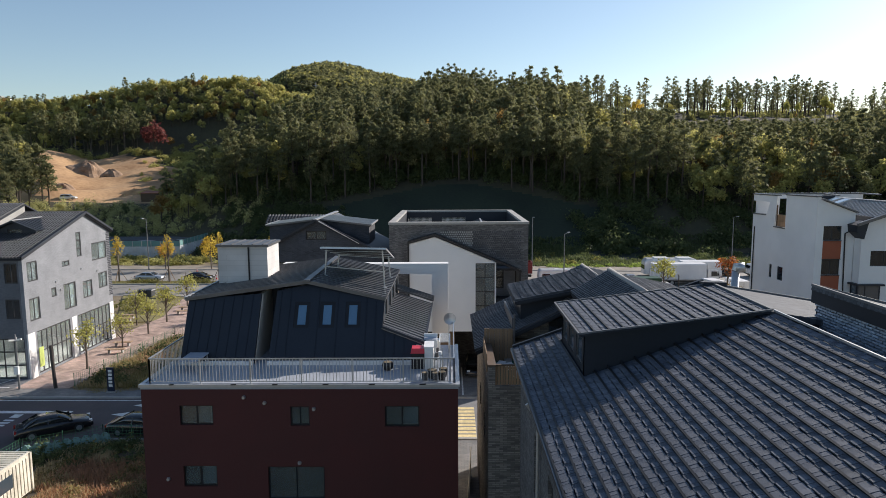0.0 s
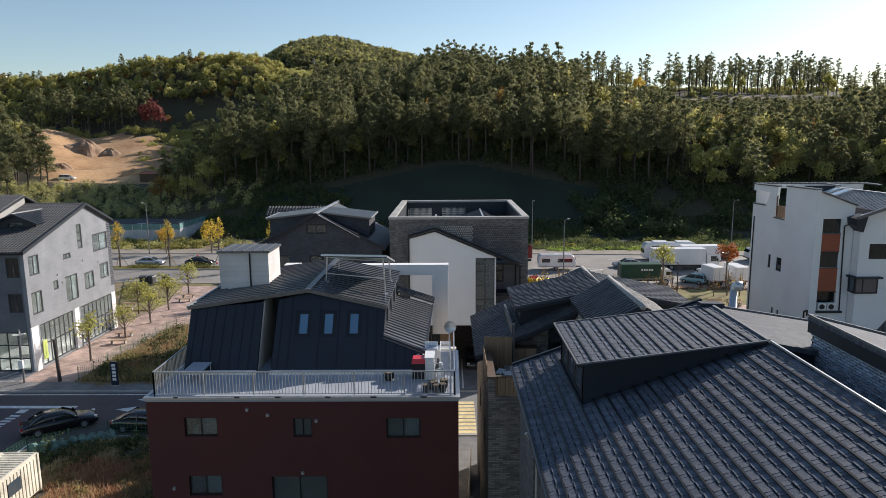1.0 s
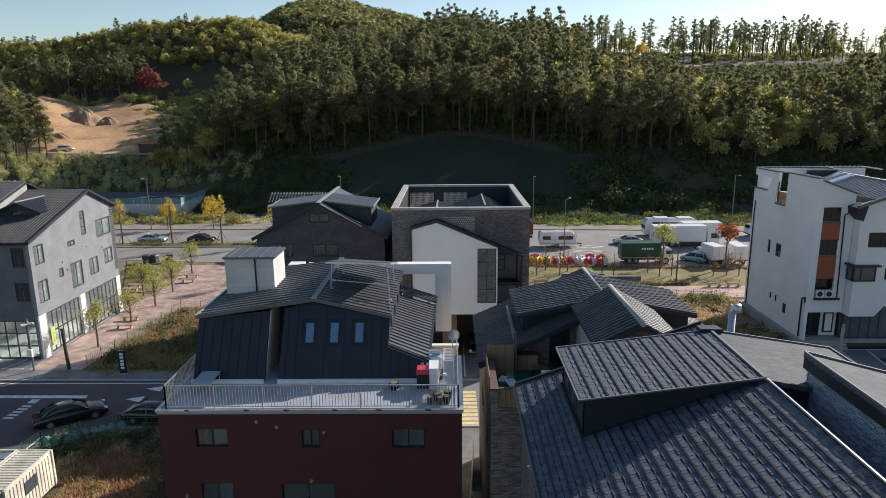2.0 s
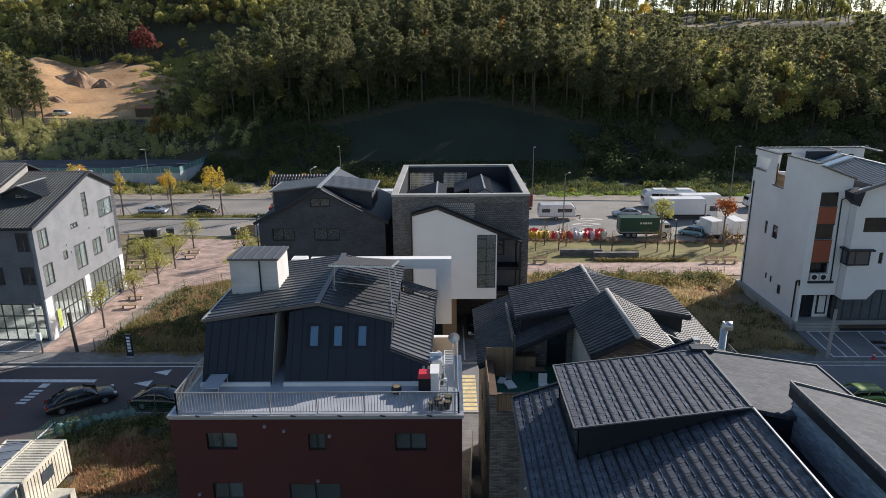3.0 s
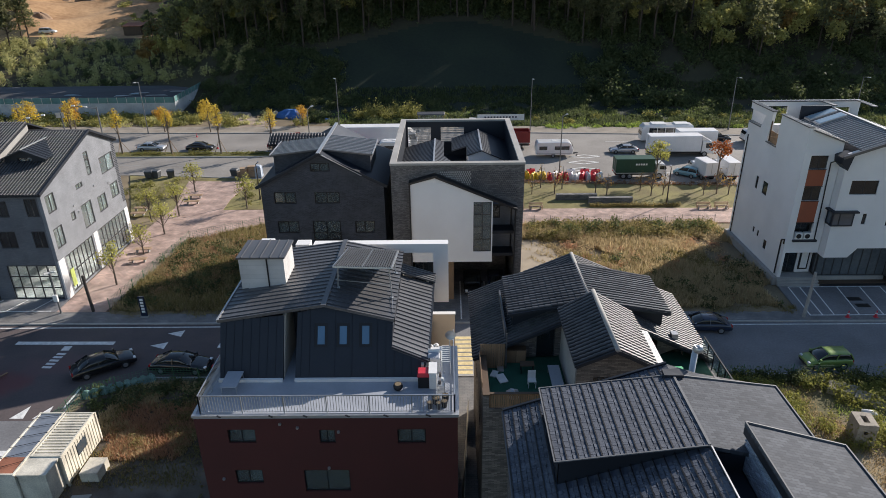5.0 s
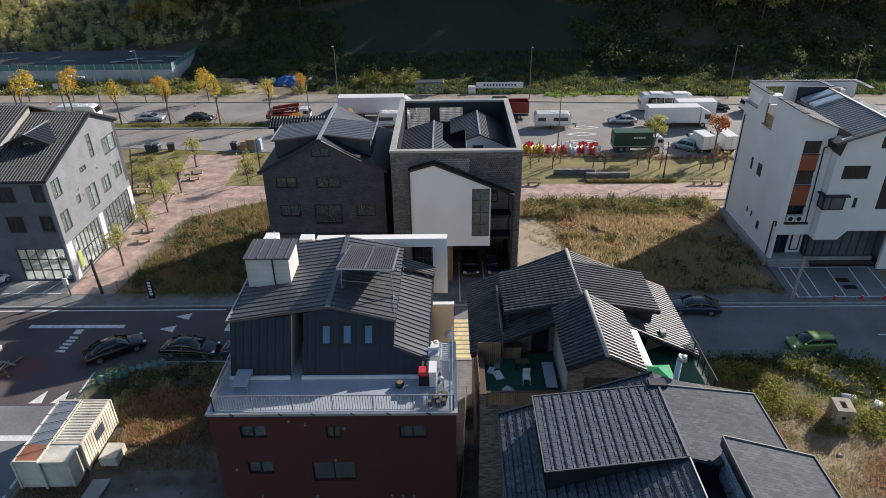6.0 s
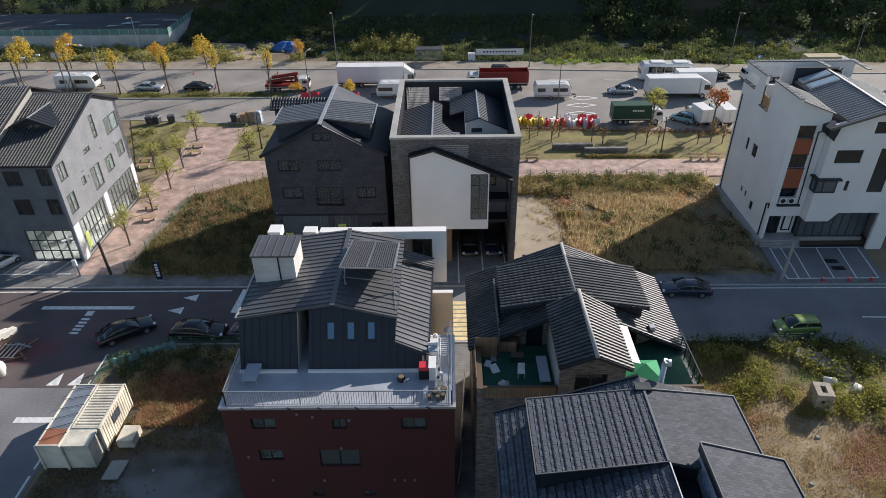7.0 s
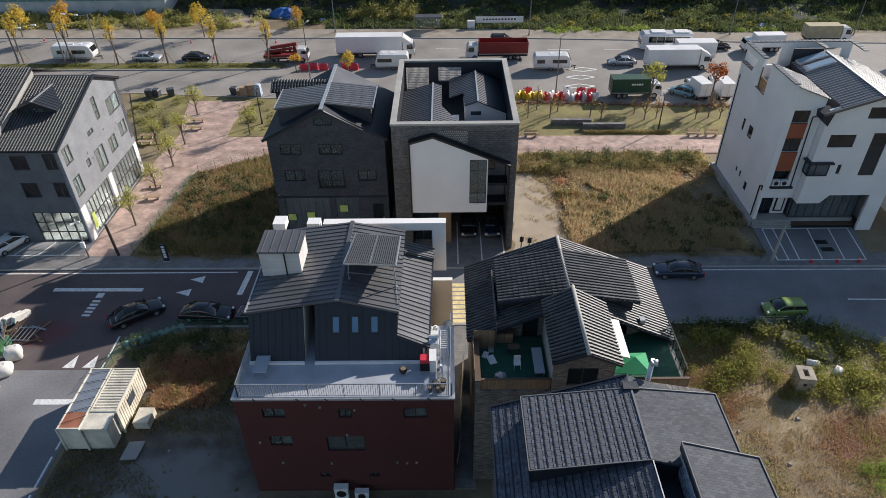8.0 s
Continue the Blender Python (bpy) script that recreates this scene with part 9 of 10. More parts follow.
# site cabins on the lot
CORR = mat("corrugated_white_steel", (0.66, 0.62, 0.52), 0.55, var=0.38, scale=0.8, fine=10, bump=0.1)
RUSTY = mat("rusty_sheet", (0.3, 0.12, 0.07), 0.8, var=0.35, scale=1.2, fine=12)
def cabin(x0, x1, y0, y1, h, roof, label, open_roof=False):
    c = thing("site_cabin", label, "container", "site cabins", at=((x0 + x1) / 2, (y0 + y1) / 2, 0))
    a, b = (x1 - x0) / 2, (y1 - y0) / 2
    part("body", Geo().box(-a, a, -b, b, 0.12, h - 0.06), CORR, c)
    for s in (-1, 1):
        for k in range(int(2 * b / 0.3)):
            part("rib", Geo().box(s * a - 0.02, s * a + 0.04 if s > 0 else s * a + 0.02, -b + 0.1 + k * 0.3, -b + 0.22 + k * 0.3, 0.2, h - 0.2) if s > 0 else Geo().box(s * a - 0.04, s * a + 0.02, -b + 0.1 + k * 0.3, -b + 0.22 + k * 0.3, 0.2, h - 0.2), CORR, c)
    for sx in (-1, 1):
        for sy in (-1, 1):
            part("corner_post", Geo().box(sx * a - 0.07, sx * a + 0.07, sy * b - 0.07, sy * b + 0.07, 0, h), CORR, c)
    part("roof_frame", Geo().box(-a, a, -b, -b + 0.1, h - 0.06, h + 0.04).box(-a, a, b - 0.1, b, h - 0.06, h + 0.04).box(-a, -a + 0.1, -b + 0.1, b - 0.1, h - 0.06, h + 0.04).box(a - 0.1, a, -b + 0.1, b - 0.1, h - 0.06, h + 0.04), CORR, c)
    if open_roof:
        part("roof_sheet", Geo().box(-a + 0.1, a - 0.1, -b + 1.6, b - 0.1, h - 0.06, h - 0.02), STEEL, c)
        part("roof_sheet", Geo().box(-a + 0.1, a - 0.1, -b + 0.1, -b + 1.6, h - 0.06, h - 0.02), RUSTY, c, "rust-red roof sheet")
        for k in range(6):
            part("wire", Geo().bar((-a, -b + 0.4 + k * 1.0, h + 0.05), (a, -b + 1.2 + k * 0.9, h + 0.06), 0.025, 0.025), BLACK_METAL, c)
    else:
        for k in range(int(2 * b / 0.28)):
            part("roof_rib", Geo().box(-a + 0.1, a - 0.1, -b + 0.15 + k * 0.28, -b + 0.29 + k * 0.28, h - 0.06, h + 0.02), roof, c)
    part("window", Geo().box(a - 0.02, a + 0.045, -0.6, 0.5, 1.1, 1.9), GLASS_SKY, c)
    return c


cabin(-29.0, -27.3, 31.0, 37.0, 2.45, STEEL, "grey-roofed old site cabin with wires across its roof", True)
cabin(-27.2, -25.2, 32.6, 37.0, 2.45, CORR, "dirty white corrugated site cabin")
single("tank", Geo().box(-27.2, -25.4, 31.1, 32.5, 0.0, 2.3).box(-27.3, -25.3, 31.0, 32.6, 2.3, 2.42), CORR, "dirty white steel locker beside the cabins", "locker")
single("crate", Geo().box(-24.6, -23.4, 32.9, 34.4, 0.0, 0.75), CORR, "cream painted crate on the bare lot", "crate")
single("pallet", Geo().prism([(-24.6, 30.0, 0.05), (-23.4, 30.0, 0.1), (-23.2, 31.6, 0.15), (-24.5, 31.6, 0.05)], (0, 0, 0.1)), CONCRETE, "grey board lying on the bare lot", "board")

# builders' waste at the junction corner
BAG = mat("white_woven_bag", (0.62, 0.6, 0.55), 0.8, var=0.22, scale=2.5, fine=14, bump=0.6)


def bulk_bag(x, y, turn, l, w, h, label):
    """A slumped bag: rounded rings with dents, tied at the top."""
    rings = []
    for f, k in ((0.0, 0.9), (0.12, 1.04), (0.45, 1.06), (0.75, 1.0), (0.93, 0.82), (1.0, 0.5)):
        row = []
        for a in np.linspace(0, math.tau, 18, endpoint=False):
            ca, sa = math.cos(a), math.sin(a)
            q = (abs(ca) ** 6 + abs(sa) ** 6) ** (-1 / 6)
            d = 1 + 0.13 * noise.noise(Vector((ca * 1.7 + x, sa * 1.7 + y, f * 2.2)))
            row.append((l / 2 * ca * q * k * d, w / 2 * sa * q * k * d, h * f * (1 + 0.12 * noise.noise(Vector((ca * 2, sa * 2, x))))))
        rings.append(row)
    b = thing("bulk_bag", label, "bag", "dumped bags")
    part("sack", Geo().loft(rings), BAG, b, smooth=True)
    for s in (-1, 1):
        part("strap", Geo().bar((s * l * 0.3, -w * 0.2, h * 0.92), (s * l * 0.34, w * 0.2, h * 1.04), 0.07, 0.03), WHITE_PLASTIC, b)
    b.matrix_basis = pose(x, y, 0, 0, 0, turn)


bulk_bag(-38.1, 40.7, 25, 1.3, 1.2, 1.15, "square white bulk bag dumped by the road")
bulk_bag(-38.5, 38.7, 18, 2.3, 1.3, 0.95, "long slumped white bulk bag by the road")
bulk_bag(-38.2, 36.9, -10, 1.3, 1.1, 0.7, "small open white bulk bag by the road")
for i, (x, y, a) in enumerate(((-41.2, 45.0, 70), (-40.6, 45.3, 66), (-40.0, 45.5, 73), (-41.6, 44.2, 60))):
    b = single("board", Geo().loft([[(-0.9, -0.22, 0.15), (0.9, -0.22, 0.1), (0.9, 0.22, 0.12), (-0.9, 0.22, 0.15)], [(-0.85, -0.25, 0.75), (0.92, -0.18, 0.65), (0.86, 0.25, 0.7), (-0.9, 0.2, 0.78)]]), BAG, "white board bundle leaning in the waste heap", "board", "waste boards")
    b.matrix_basis = pose(x, y, 0, 0, 12, a)
for k in range(15):
    x, y, a = random.uniform(-41.0, -37.2), random.uniform(42.3, 45.0), random.uniform(0, 3.1)
    r = random.uniform(0.5, 1.3)
    z0, z1 = random.uniform(0.05, 0.35), random.uniform(0.1, 0.9)
    single("plank", Geo().bar((x - r * math.cos(a), y - r * math.sin(a), z0), (x + r * math.cos(a), y + r * math.sin(a), z1), 0.16, 0.05), (WOOD, STEEL, WOOD_DARK)[k % 3], ("loose weathered plank", "bent steel strip", "dark rotten plank")[k % 3] + " in the waste heap", "plank", "waste planks")
fr_ = thing("scaffold_frame", "grey steel scaffold frame lying on the waste heap", "frame")
for k in range(5):
    part("rung", Geo().bar((-39.3 + 0.4 * k, 42.2, 0.5), (-38.9 + 0.4 * k, 43.9, 0.75), 0.05, 0.05), STEEL, fr_)
for k in range(2):
    part("rail", Geo().bar((-39.4 + 0.35 * k, 42.3 + 1.4 * k, 0.52 + 0.2 * k), (-37.5 + 0.35 * k, 42.3 + 1.4 * k, 0.52 + 0.2 * k), 0.06, 0.06), STEEL, fr_)
single("tarpaulin", Geo().loft([[(-42.4, 40.2, 0), (-38.9, 40.9, 0), (-39.4, 43.4, 0), (-42.4, 43.6, 0)], [(-42.4, 40.8, 0.45), (-39.6, 41.2, 0.3), (-39.9, 43.0, 0.35), (-42.4, 43.2, 0.6)]]), mat("green_tarpaulin", (0.05, 0.14, 0.05), 0.7, var=0.35, scale=1.5, fine=8, bump=0.6), "green tarpaulin spread over the waste heap", "tarpaulin")


# mesh fences
FENCE_GREEN = mat("green_fence_paint", (0.05, 0.16, 0.08), 0.5, var=0.2, scale=2, fine=20)
NET = mat("torn_net", (0.18, 0.3, 0.28), 0.8, var=0.3, scale=1, fine=15)
def mesh_fence(pts, h, label, group, material=FENCE_GREEN, gap=0.25):
    f = thing("fence", label, "fence", group)
    for (x0, y0), (x1, y1) in zip(pts, pts[1:]):
        d = math.hypot(x1 - x0, y1 - y0)
        n = max(1, round(d / 2.0))
        for k in range(n + 1):
            x, y = x0 + (x1 - x0) * k / n, y0 + (y1 - y0) * k / n
            part("post", Geo().cyl((x, y, 0), (x, y, h + 0.08), 0.03, 0.03, 6), material, f)
        g = Geo()
        m = int(d / gap)
        for k in range(m):
            x, y = x0 + (x1 - x0) * (k + 0.5) / m, y0 + (y1 - y0) * (k + 0.5) / m
            g.bar((x, y, 0.05), (x, y, h), 0.012, 0.012, (0, 1, 0))
        for j in range(int(h / 0.2) + 1):
            g.bar((x0, y0, 0.06 + j * 0.2), (x1, y1, 0.06 + j * 0.2), 0.012, 0.012)
        part("wire_mesh", g, material, f, fix=False, kind="stuff")


mesh_fence([(-29.3, 38.2), (-28.9, 41.6), (-24.6, 44.0), (-14.5, 44.05)], 1.3, "green wire mesh fence round the lot, overgrown", "lot fences")
mesh_fence([(15.6, 44.15), (33.4, 44.05), (38.9, 40.6), (46, 36.5)], 1.2, "green wire mesh fence along the rough lot", "lot fences")
mesh_fence([(-33.3, 55.6), (-31.4, 72.3), (-24, 76.5), (-19, 76.6)], 1.3, "green wire mesh fence between walk and lot", "lot fences")
mesh_fence([(8.5, 76.5), (33.2, 76.5)], 1.2, "thin wire mesh fence along the park walk", "lot fences", POLE_GREY)
for k in range(9):
    x, y = -28.7 + k * 0.52, 41.9 + k * 0.27
    single("netting", Geo().loft([[(x - 0.35, y - 0.25, 0), (x + 0.35, y - 0.2, 0), (x + 0.3, y + 0.3, 0), (x - 0.3, y + 0.25, 0)], [(x - 0.28, y - 0.2, 0.45), (x + 0.25, y - 0.1, 0.35), (x + 0.25, y + 0.2, 0.5), (x - 0.2, y + 0.2, 0.3)], [(x - 0.1, y - 0.05, 0.75), (x + 0.08, y - 0.05, 0.6), (x + 0.1, y + 0.1, 0.7), (x - 0.08, y + 0.1, 0.65)]]), NET, "faded blue-green netting bunched on the fence", "net", "net heaps")

# things on the rough lot
slab("rough_lot", ragged([(15.5, 14), (60, 14), (60, 27.5), (38.6, 40.6), (33.4, 43.9), (15.7, 44.0)], 0.8, 0.4), -0.01, patch_mat("straw_covered_soil", ((0.2, 0.145, 0.09), (0.33, 0.265, 0.17)), ((31.0, 31.8, 3.6, 2.2, (0.2, 0.09, 0.06)), (21.0, 38.0, 3.0, 3.5, (0.24, 0.15, 0.09)), (26.5, 33.5, 2.6, 2.2, (0.35, 0.29, 0.19)), (25.5, 40.5, 9.0, 2.2, (0.12, 0.11, 0.045)))), "rough lot under straw, rusty weeds and bare soil", "ground patch", 0.2)
WORN_CONCRETE = mat("worn_concrete", (0.36, 0.32, 0.26), 0.9, var=0.4, scale=1.4, fine=9, bump=0.5)
m = thing("concrete_chamber", "weathered concrete manhole chamber lying open", "concrete block", at=(28.72, 36.72, 0))
HOLE = rect(-0.2, 0.2, -0.4, 0.35)
part("body", Geo().plate(Plane((0, 0, 1.75), (1, 0, 0), (0, 1, 0)), [(-0.64, -0.75), (0.62, -0.77), (0.66, 0.74), (0.1, 0.78), (-0.62, 0.75)], [HOLE], 1.75), WORN_CONCRETE, m)
part("lifting_hole", Geo().cyl((-0.1, -0.74, 1.1), (-0.1, -0.785, 1.1), 0.14, 0.14, 12), BLACK_METAL, m)
part("lifting_hole", Geo().cyl((0.3, -0.74, 0.7), (0.3, -0.785, 0.7), 0.1, 0.1, 12), BLACK_METAL, m)
m.rotation_euler = (0, 0, radians(-8))
for x, y, a in ((30.6, 42.0, -25), (32.0, 40.7, -35)):
    b = single("concrete_slab", Geo().loft([[(-1.3, -0.7, 0), (1.3, -0.6, 0), (1.1, 0.7, 0), (-1.2, 0.6, 0)], [(-1.2, -0.6, 0.45), (1.2, -0.5, 0.4), (1.0, 0.6, 0.5), (-1.1, 0.5, 0.55)]]), WORN_CONCRETE, "broken concrete slab lying in weeds", "slab", "broken slabs")
    b.matrix_basis = pose(x, y, 0, 0, 0, a)
for x, y in ((30.9, 39.2), (32.6, 38.3)):
    b = single("sack", Geo().loft([[(-0.5, -0.3, 0), (0.5, -0.3, 0), (0.5, 0.3, 0), (-0.5, 0.3, 0)], [(-0.55, -0.35, 0.25), (0.55, -0.32, 0.25), (0.5, 0.34, 0.25), (-0.5, 0.3, 0.25)], [(-0.25, -0.12, 0.5), (0.22, -0.1, 0.45), (0.22, 0.12, 0.5), (-0.2, 0.1, 0.46)]]), WHITE_PLASTIC, "white plastic sack dropped in the grass", "sack", "white sacks", smooth=True)
    b.matrix_basis = pose(x, y, 0, 0, 0, 40 * x)
for k in range(26):
    x, y = random.uniform(16.5, 44), random.uniform(20, 43)
    r = random.uniform(0.05, 0.16)
    single("rubble", Geo().loft([[(x - r, y - r, -0.02), (x + r, y - r, -0.02), (x + r, y + r, -0.02), (x - r, y + r, -0.02)], [(x - r * 0.8, y - r * 0.5, r), (x + r * 0.7, y - r * 0.6, r * 0.8), (x + r * 0.6, y + r * 0.7, r), (x - r * 0.7, y + r * 0.6, r * 0.9)]]), CONCRETE, "pale stone chunk on the rough lot", "stone", "stones on the lot")

# the stepped alley with yellow stripes
al = thing("alley_steps", "pale alley paving with faded yellow stripes", "steps")
for k in range(9):
    y0 = 44.5 + k * 0.62
    part("step", Geo().box(0.32, 1.78, y0, y0 + 0.62, -0.05, 0.12 + 0.02 * k), CONCRETE, al)
    part("stripe", Geo().box(0.34, 1.76, y0 + 0.1, y0 + 0.56, 0.11 + 0.02 * k, 0.126 + 0.02 * k), YELLOW_LINE, al, "faded yellow paint")
slab("alley", [(0.3, 27.5), (1.84, 27.5), (1.84, 44.4), (0.3, 44.4)], 0.05, PAVER_GREY, "grey paved alley between two houses", "alley", 0.2)
for k in range(3):
    f = single("leaning_board", Geo().prism([(0.45 + 0.25 * k, 29.5 + 3.4 * k, 0.05), (0.55 + 0.25 * k, 32.0 + 3.4 * k, 0.05), (0.75 + 0.2 * k, 32.0 + 3.4 * k, 2.0), (0.65 + 0.2 * k, 29.5 + 3.4 * k, 2.0)], (0.05, 0, 0)), CORR, "cream sheet panel leaning in the alley", "panel", "alley panels")


# on the red house's terrace
ZT = 9.8
def condenser(x, y, z, w, d, h, label):
    c = thing("air_conditioner", label, "air conditioner", "outdoor units", at=(x, y, z))
    part("casing", Geo().box(-w / 2, w / 2, -d / 2, d / 2, 0.06, h), WHITE_PLASTIC, c)
    part("fan_grille", Geo().cyl((0, -d / 2, h * 0.55), (0, -d / 2 - 0.03, h * 0.55), min(w, h) * 0.36, min(w, h) * 0.36, 16), BLACK_METAL, c)
    part("top_lid", Geo().box(-w / 2 - 0.02, w / 2 + 0.02, -d / 2 - 0.02, d / 2 + 0.02, h, h + 0.04), WHITE_PLASTIC, c)
    for s in (-1, 1):
        part("foot", Geo().box(s * w * 0.35 - 0.05, s * w * 0.35 + 0.05, -d / 2, d / 2, 0, 0.06), BLACK_METAL, c)


cu = thing("cabinet", "narrow white metal cabinet beside the bin", "cabinet", at=(-1.08, 30.1, ZT))
part("body", Geo().box(-0.2, 0.2, -0.5, 0.5, 0, 1.05), WHITE_PLASTIC, cu)
part("door", Geo().box(-0.18, 0.18, -0.52, -0.5, 0.08, 1.0), WHITE_PLASTIC, cu)
part("lid", Geo().box(-0.23, 0.23, -0.53, 0.53, 1.05, 1.09), WHITE_PLASTIC, cu)
wm = thing("washing_machine", "white washing machine with a grey-blue top on the terrace", "washing machine", at=(-1.05, 31.5, ZT))
part("body", Geo().box(-0.33, 0.33, -0.36, 0.36, 0.04, 0.98), WHITE_PLASTIC, wm)
part("lid", Geo().box(-0.3, 0.3, -0.33, 0.2, 0.98, 1.02), FLOOR_PAINT, wm)
part("control_panel", Geo().prism([(-0.33, 0.2, 0.98), (-0.33, 0.36, 0.98), (-0.33, 0.36, 1.16), (-0.33, 0.3, 1.16)], (0.66, 0, 0)), WHITE_PLASTIC, wm)
for sx in (-0.28, 0.28):
    part("foot", Geo().cyl((sx, -0.3, 0), (sx, -0.3, 0.04), 0.04, 0.04, 8), BLACK_METAL, wm)
    part("foot", Geo().cyl((sx, 0.3, 0), (sx, 0.3, 0.04), 0.04, 0.04, 8), BLACK_METAL, wm)
condenser(-1.0, 32.6, ZT, 0.75, 0.35, 0.62, "small white air conditioner unit on the terrace")
sv = thing("shelf", "steel shelf with pots and jars on the terrace", "shelf", at=(-0.62, 29.4, ZT))
for z in (0.3, 0.75):
    part("board", Geo().box(-0.2, 0.2, -0.55, 0.55, z, z + 0.03), STEEL, sv)
for x in (-0.18, 0.18):
    for y in (-0.52, 0.52):
        part("post", Geo().box(x - 0.015, x + 0.015, y - 0.015, y + 0.015, 0, 0.95), STEEL, sv)
for k, (x, y, r, hh) in enumerate(((-0.7, 29.05, 0.09, 0.2), (-0.55, 29.35, 0.1, 0.16), (-0.68, 29.7, 0.08, 0.24))):
    single("jar", Geo().cyl((x, y, ZT + 0.78), (x, y, ZT + 0.78 + hh), r, r * 0.8, 12), WHITE_PLASTIC if k % 2 else TILE_BROWN, "small jar standing on the terrace shelf", "jar", "terrace jars")
for k, (x, y) in enumerate(((-1.25, 33.3), (-0.95, 33.45))):
    j = thing("jug", "white plastic water jug on the terrace", "jug", "water jugs", at=(x, y, ZT))
    part("body", Geo().cyl((0, 0, 0), (0, 0, 0.4), 0.17, 0.16, 14), WHITE_PLASTIC, j)
    part("neck", Geo().cyl((0, 0, 0.4), (0, 0, 0.5), 0.1, 0.05, 12), WHITE_PLASTIC, j)
b = thing("bin", "black storage bin with a bright red lid", "bin", at=(-1.6, 30.0, ZT))
part("body", Geo().box(-0.3, 0.3, -0.3, 0.3, 0, 0.75), BLACK_METAL, b)
part("lid", Geo().loft([[(-0.34, -0.34, 0.75), (0.34, -0.34, 0.75), (0.34, 0.34, 0.75), (-0.34, 0.34, 0.75)], [(-0.28, -0.28, 0.98), (0.28, -0.28, 0.98), (0.28, 0.28, 0.98), (-0.28, 0.28, 0.98)]]), RED_PLASTIC, b)
d = thing("satellite_dish", "grey satellite dish on a steel mast", "satellite dish", at=(-0.15, 32.4, ZT))
part("mast", Geo().cyl((0, 0, 0), (0, 0, 1.9), 0.03, 0.03, 8), STEEL, d)
rings = [[(0.62 * r * math.cos(a) + 0.05, -0.02 - 0.1 * (r / 0.5) ** 2, 1.8 + 0.62 * r * math.sin(a)) for a in np.linspace(0, math.tau, 20, endpoint=False)] for r in (0.02, 0.18, 0.34, 0.5)]
part("reflector", Geo().loft(rings, False), STEEL, d, smooth=True)
part("feed_arm", Geo().bar((0.1, -0.05, 1.5), (0.2, -0.55, 1.75), 0.03, 0.03), STEEL, d)
l = thing("ladder_rack", "white clothes rack of parallel bars", "rack", at=(-0.35, 30.9, ZT))
for k in range(9):
    part("bar", Geo().bar((-0.25, -0.1 + k * 0.2, 1.0), (0.25, -0.1 + k * 0.2, 1.0), 0.03, 0.03), WHITE_PLASTIC, l)
for x in (-0.25, 0.25):
    part("side", Geo().bar((x, -0.1, 1.0), (x, 1.5, 1.0), 0.04, 0.04), WHITE_PLASTIC, l)
    for y in (0.0, 1.4):
        part("leg", Geo().bar((x, y, 0), (x, y, 1.0), 0.04, 0.04, (0, 1, 0)), WHITE_PLASTIC, l)
for k, (x, y, r) in enumerate(((-0.9, 28.4, 0.22), (-0.45, 28.1, 0.18), (-1.2, 28.0, 0.16), (-0.4, 28.6, 0.2), (-0.75, 27.95, 0.15))):
    p = thing("plant_pot", "dark glazed plant pot on the terrace", "pot", "terrace pots", at=(x, y, ZT))
    part("pot", Geo().cyl((0, 0, 0), (0, 0, 0.38), r * 0.75, r, 14), BLACK_METAL if k % 2 else TILE_DARK, p)
    part("soil", Geo().cyl((0, 0, 0.36), (0, 0, 0.39), r * 0.86, r * 0.86, 14), SOIL, p)
g = thing("plant_pot", "round black pot on the terrace", "pot", "terrace pots", at=(-3.0, 29.6, ZT))
part("pot", Geo().loft([[(r * math.cos(a), r * math.sin(a), z) for a in np.linspace(0, math.tau, 14, endpoint=False)] for r, z in ((0.16, 0.0), (0.25, 0.12), (0.27, 0.26), (0.22, 0.38))]), BLACK_METAL, g)
part("soil", Geo().cyl((0, 0, 0.36), (0, 0, 0.39), 0.18, 0.18, 14), SOIL, g)
tb = thing("table", "low grey folding table on the terrace", "table", at=(-12.2, 29.9, ZT))
part("top", Geo().box(-0.45, 0.45, -0.75, 0.75, 0.5, 0.55), FLOOR_PAINT, tb)
for x in (-0.4, 0.4):
    for y in (-0.65, 0.65):
        part("leg", Geo().box(x - 0.02, x + 0.02, y - 0.02, y + 0.02, 0, 0.5), STEEL, tb)

# behind and before the red house
condenser(-7.6, 26.9, 0, 0.95, 0.4, 1.3, "tall white air conditioner unit at the wall's foot")
condenser(-6.2, 26.9, 0, 0.95, 0.4, 0.75, "white air conditioner unit at the wall's foot")
for k in range(14):
    x = -12.5 + k * 0.85
    single("paving_stone", Geo().box(x, x + 0.7, 26.2 - 0.15 * (k % 3), 26.7 - 0.1 * (k % 2), -0.02, 0.12 + 0.05 * (k % 3)), CONCRETE, "loose grey paving stone at the wall's foot", "stone", "loose stones")

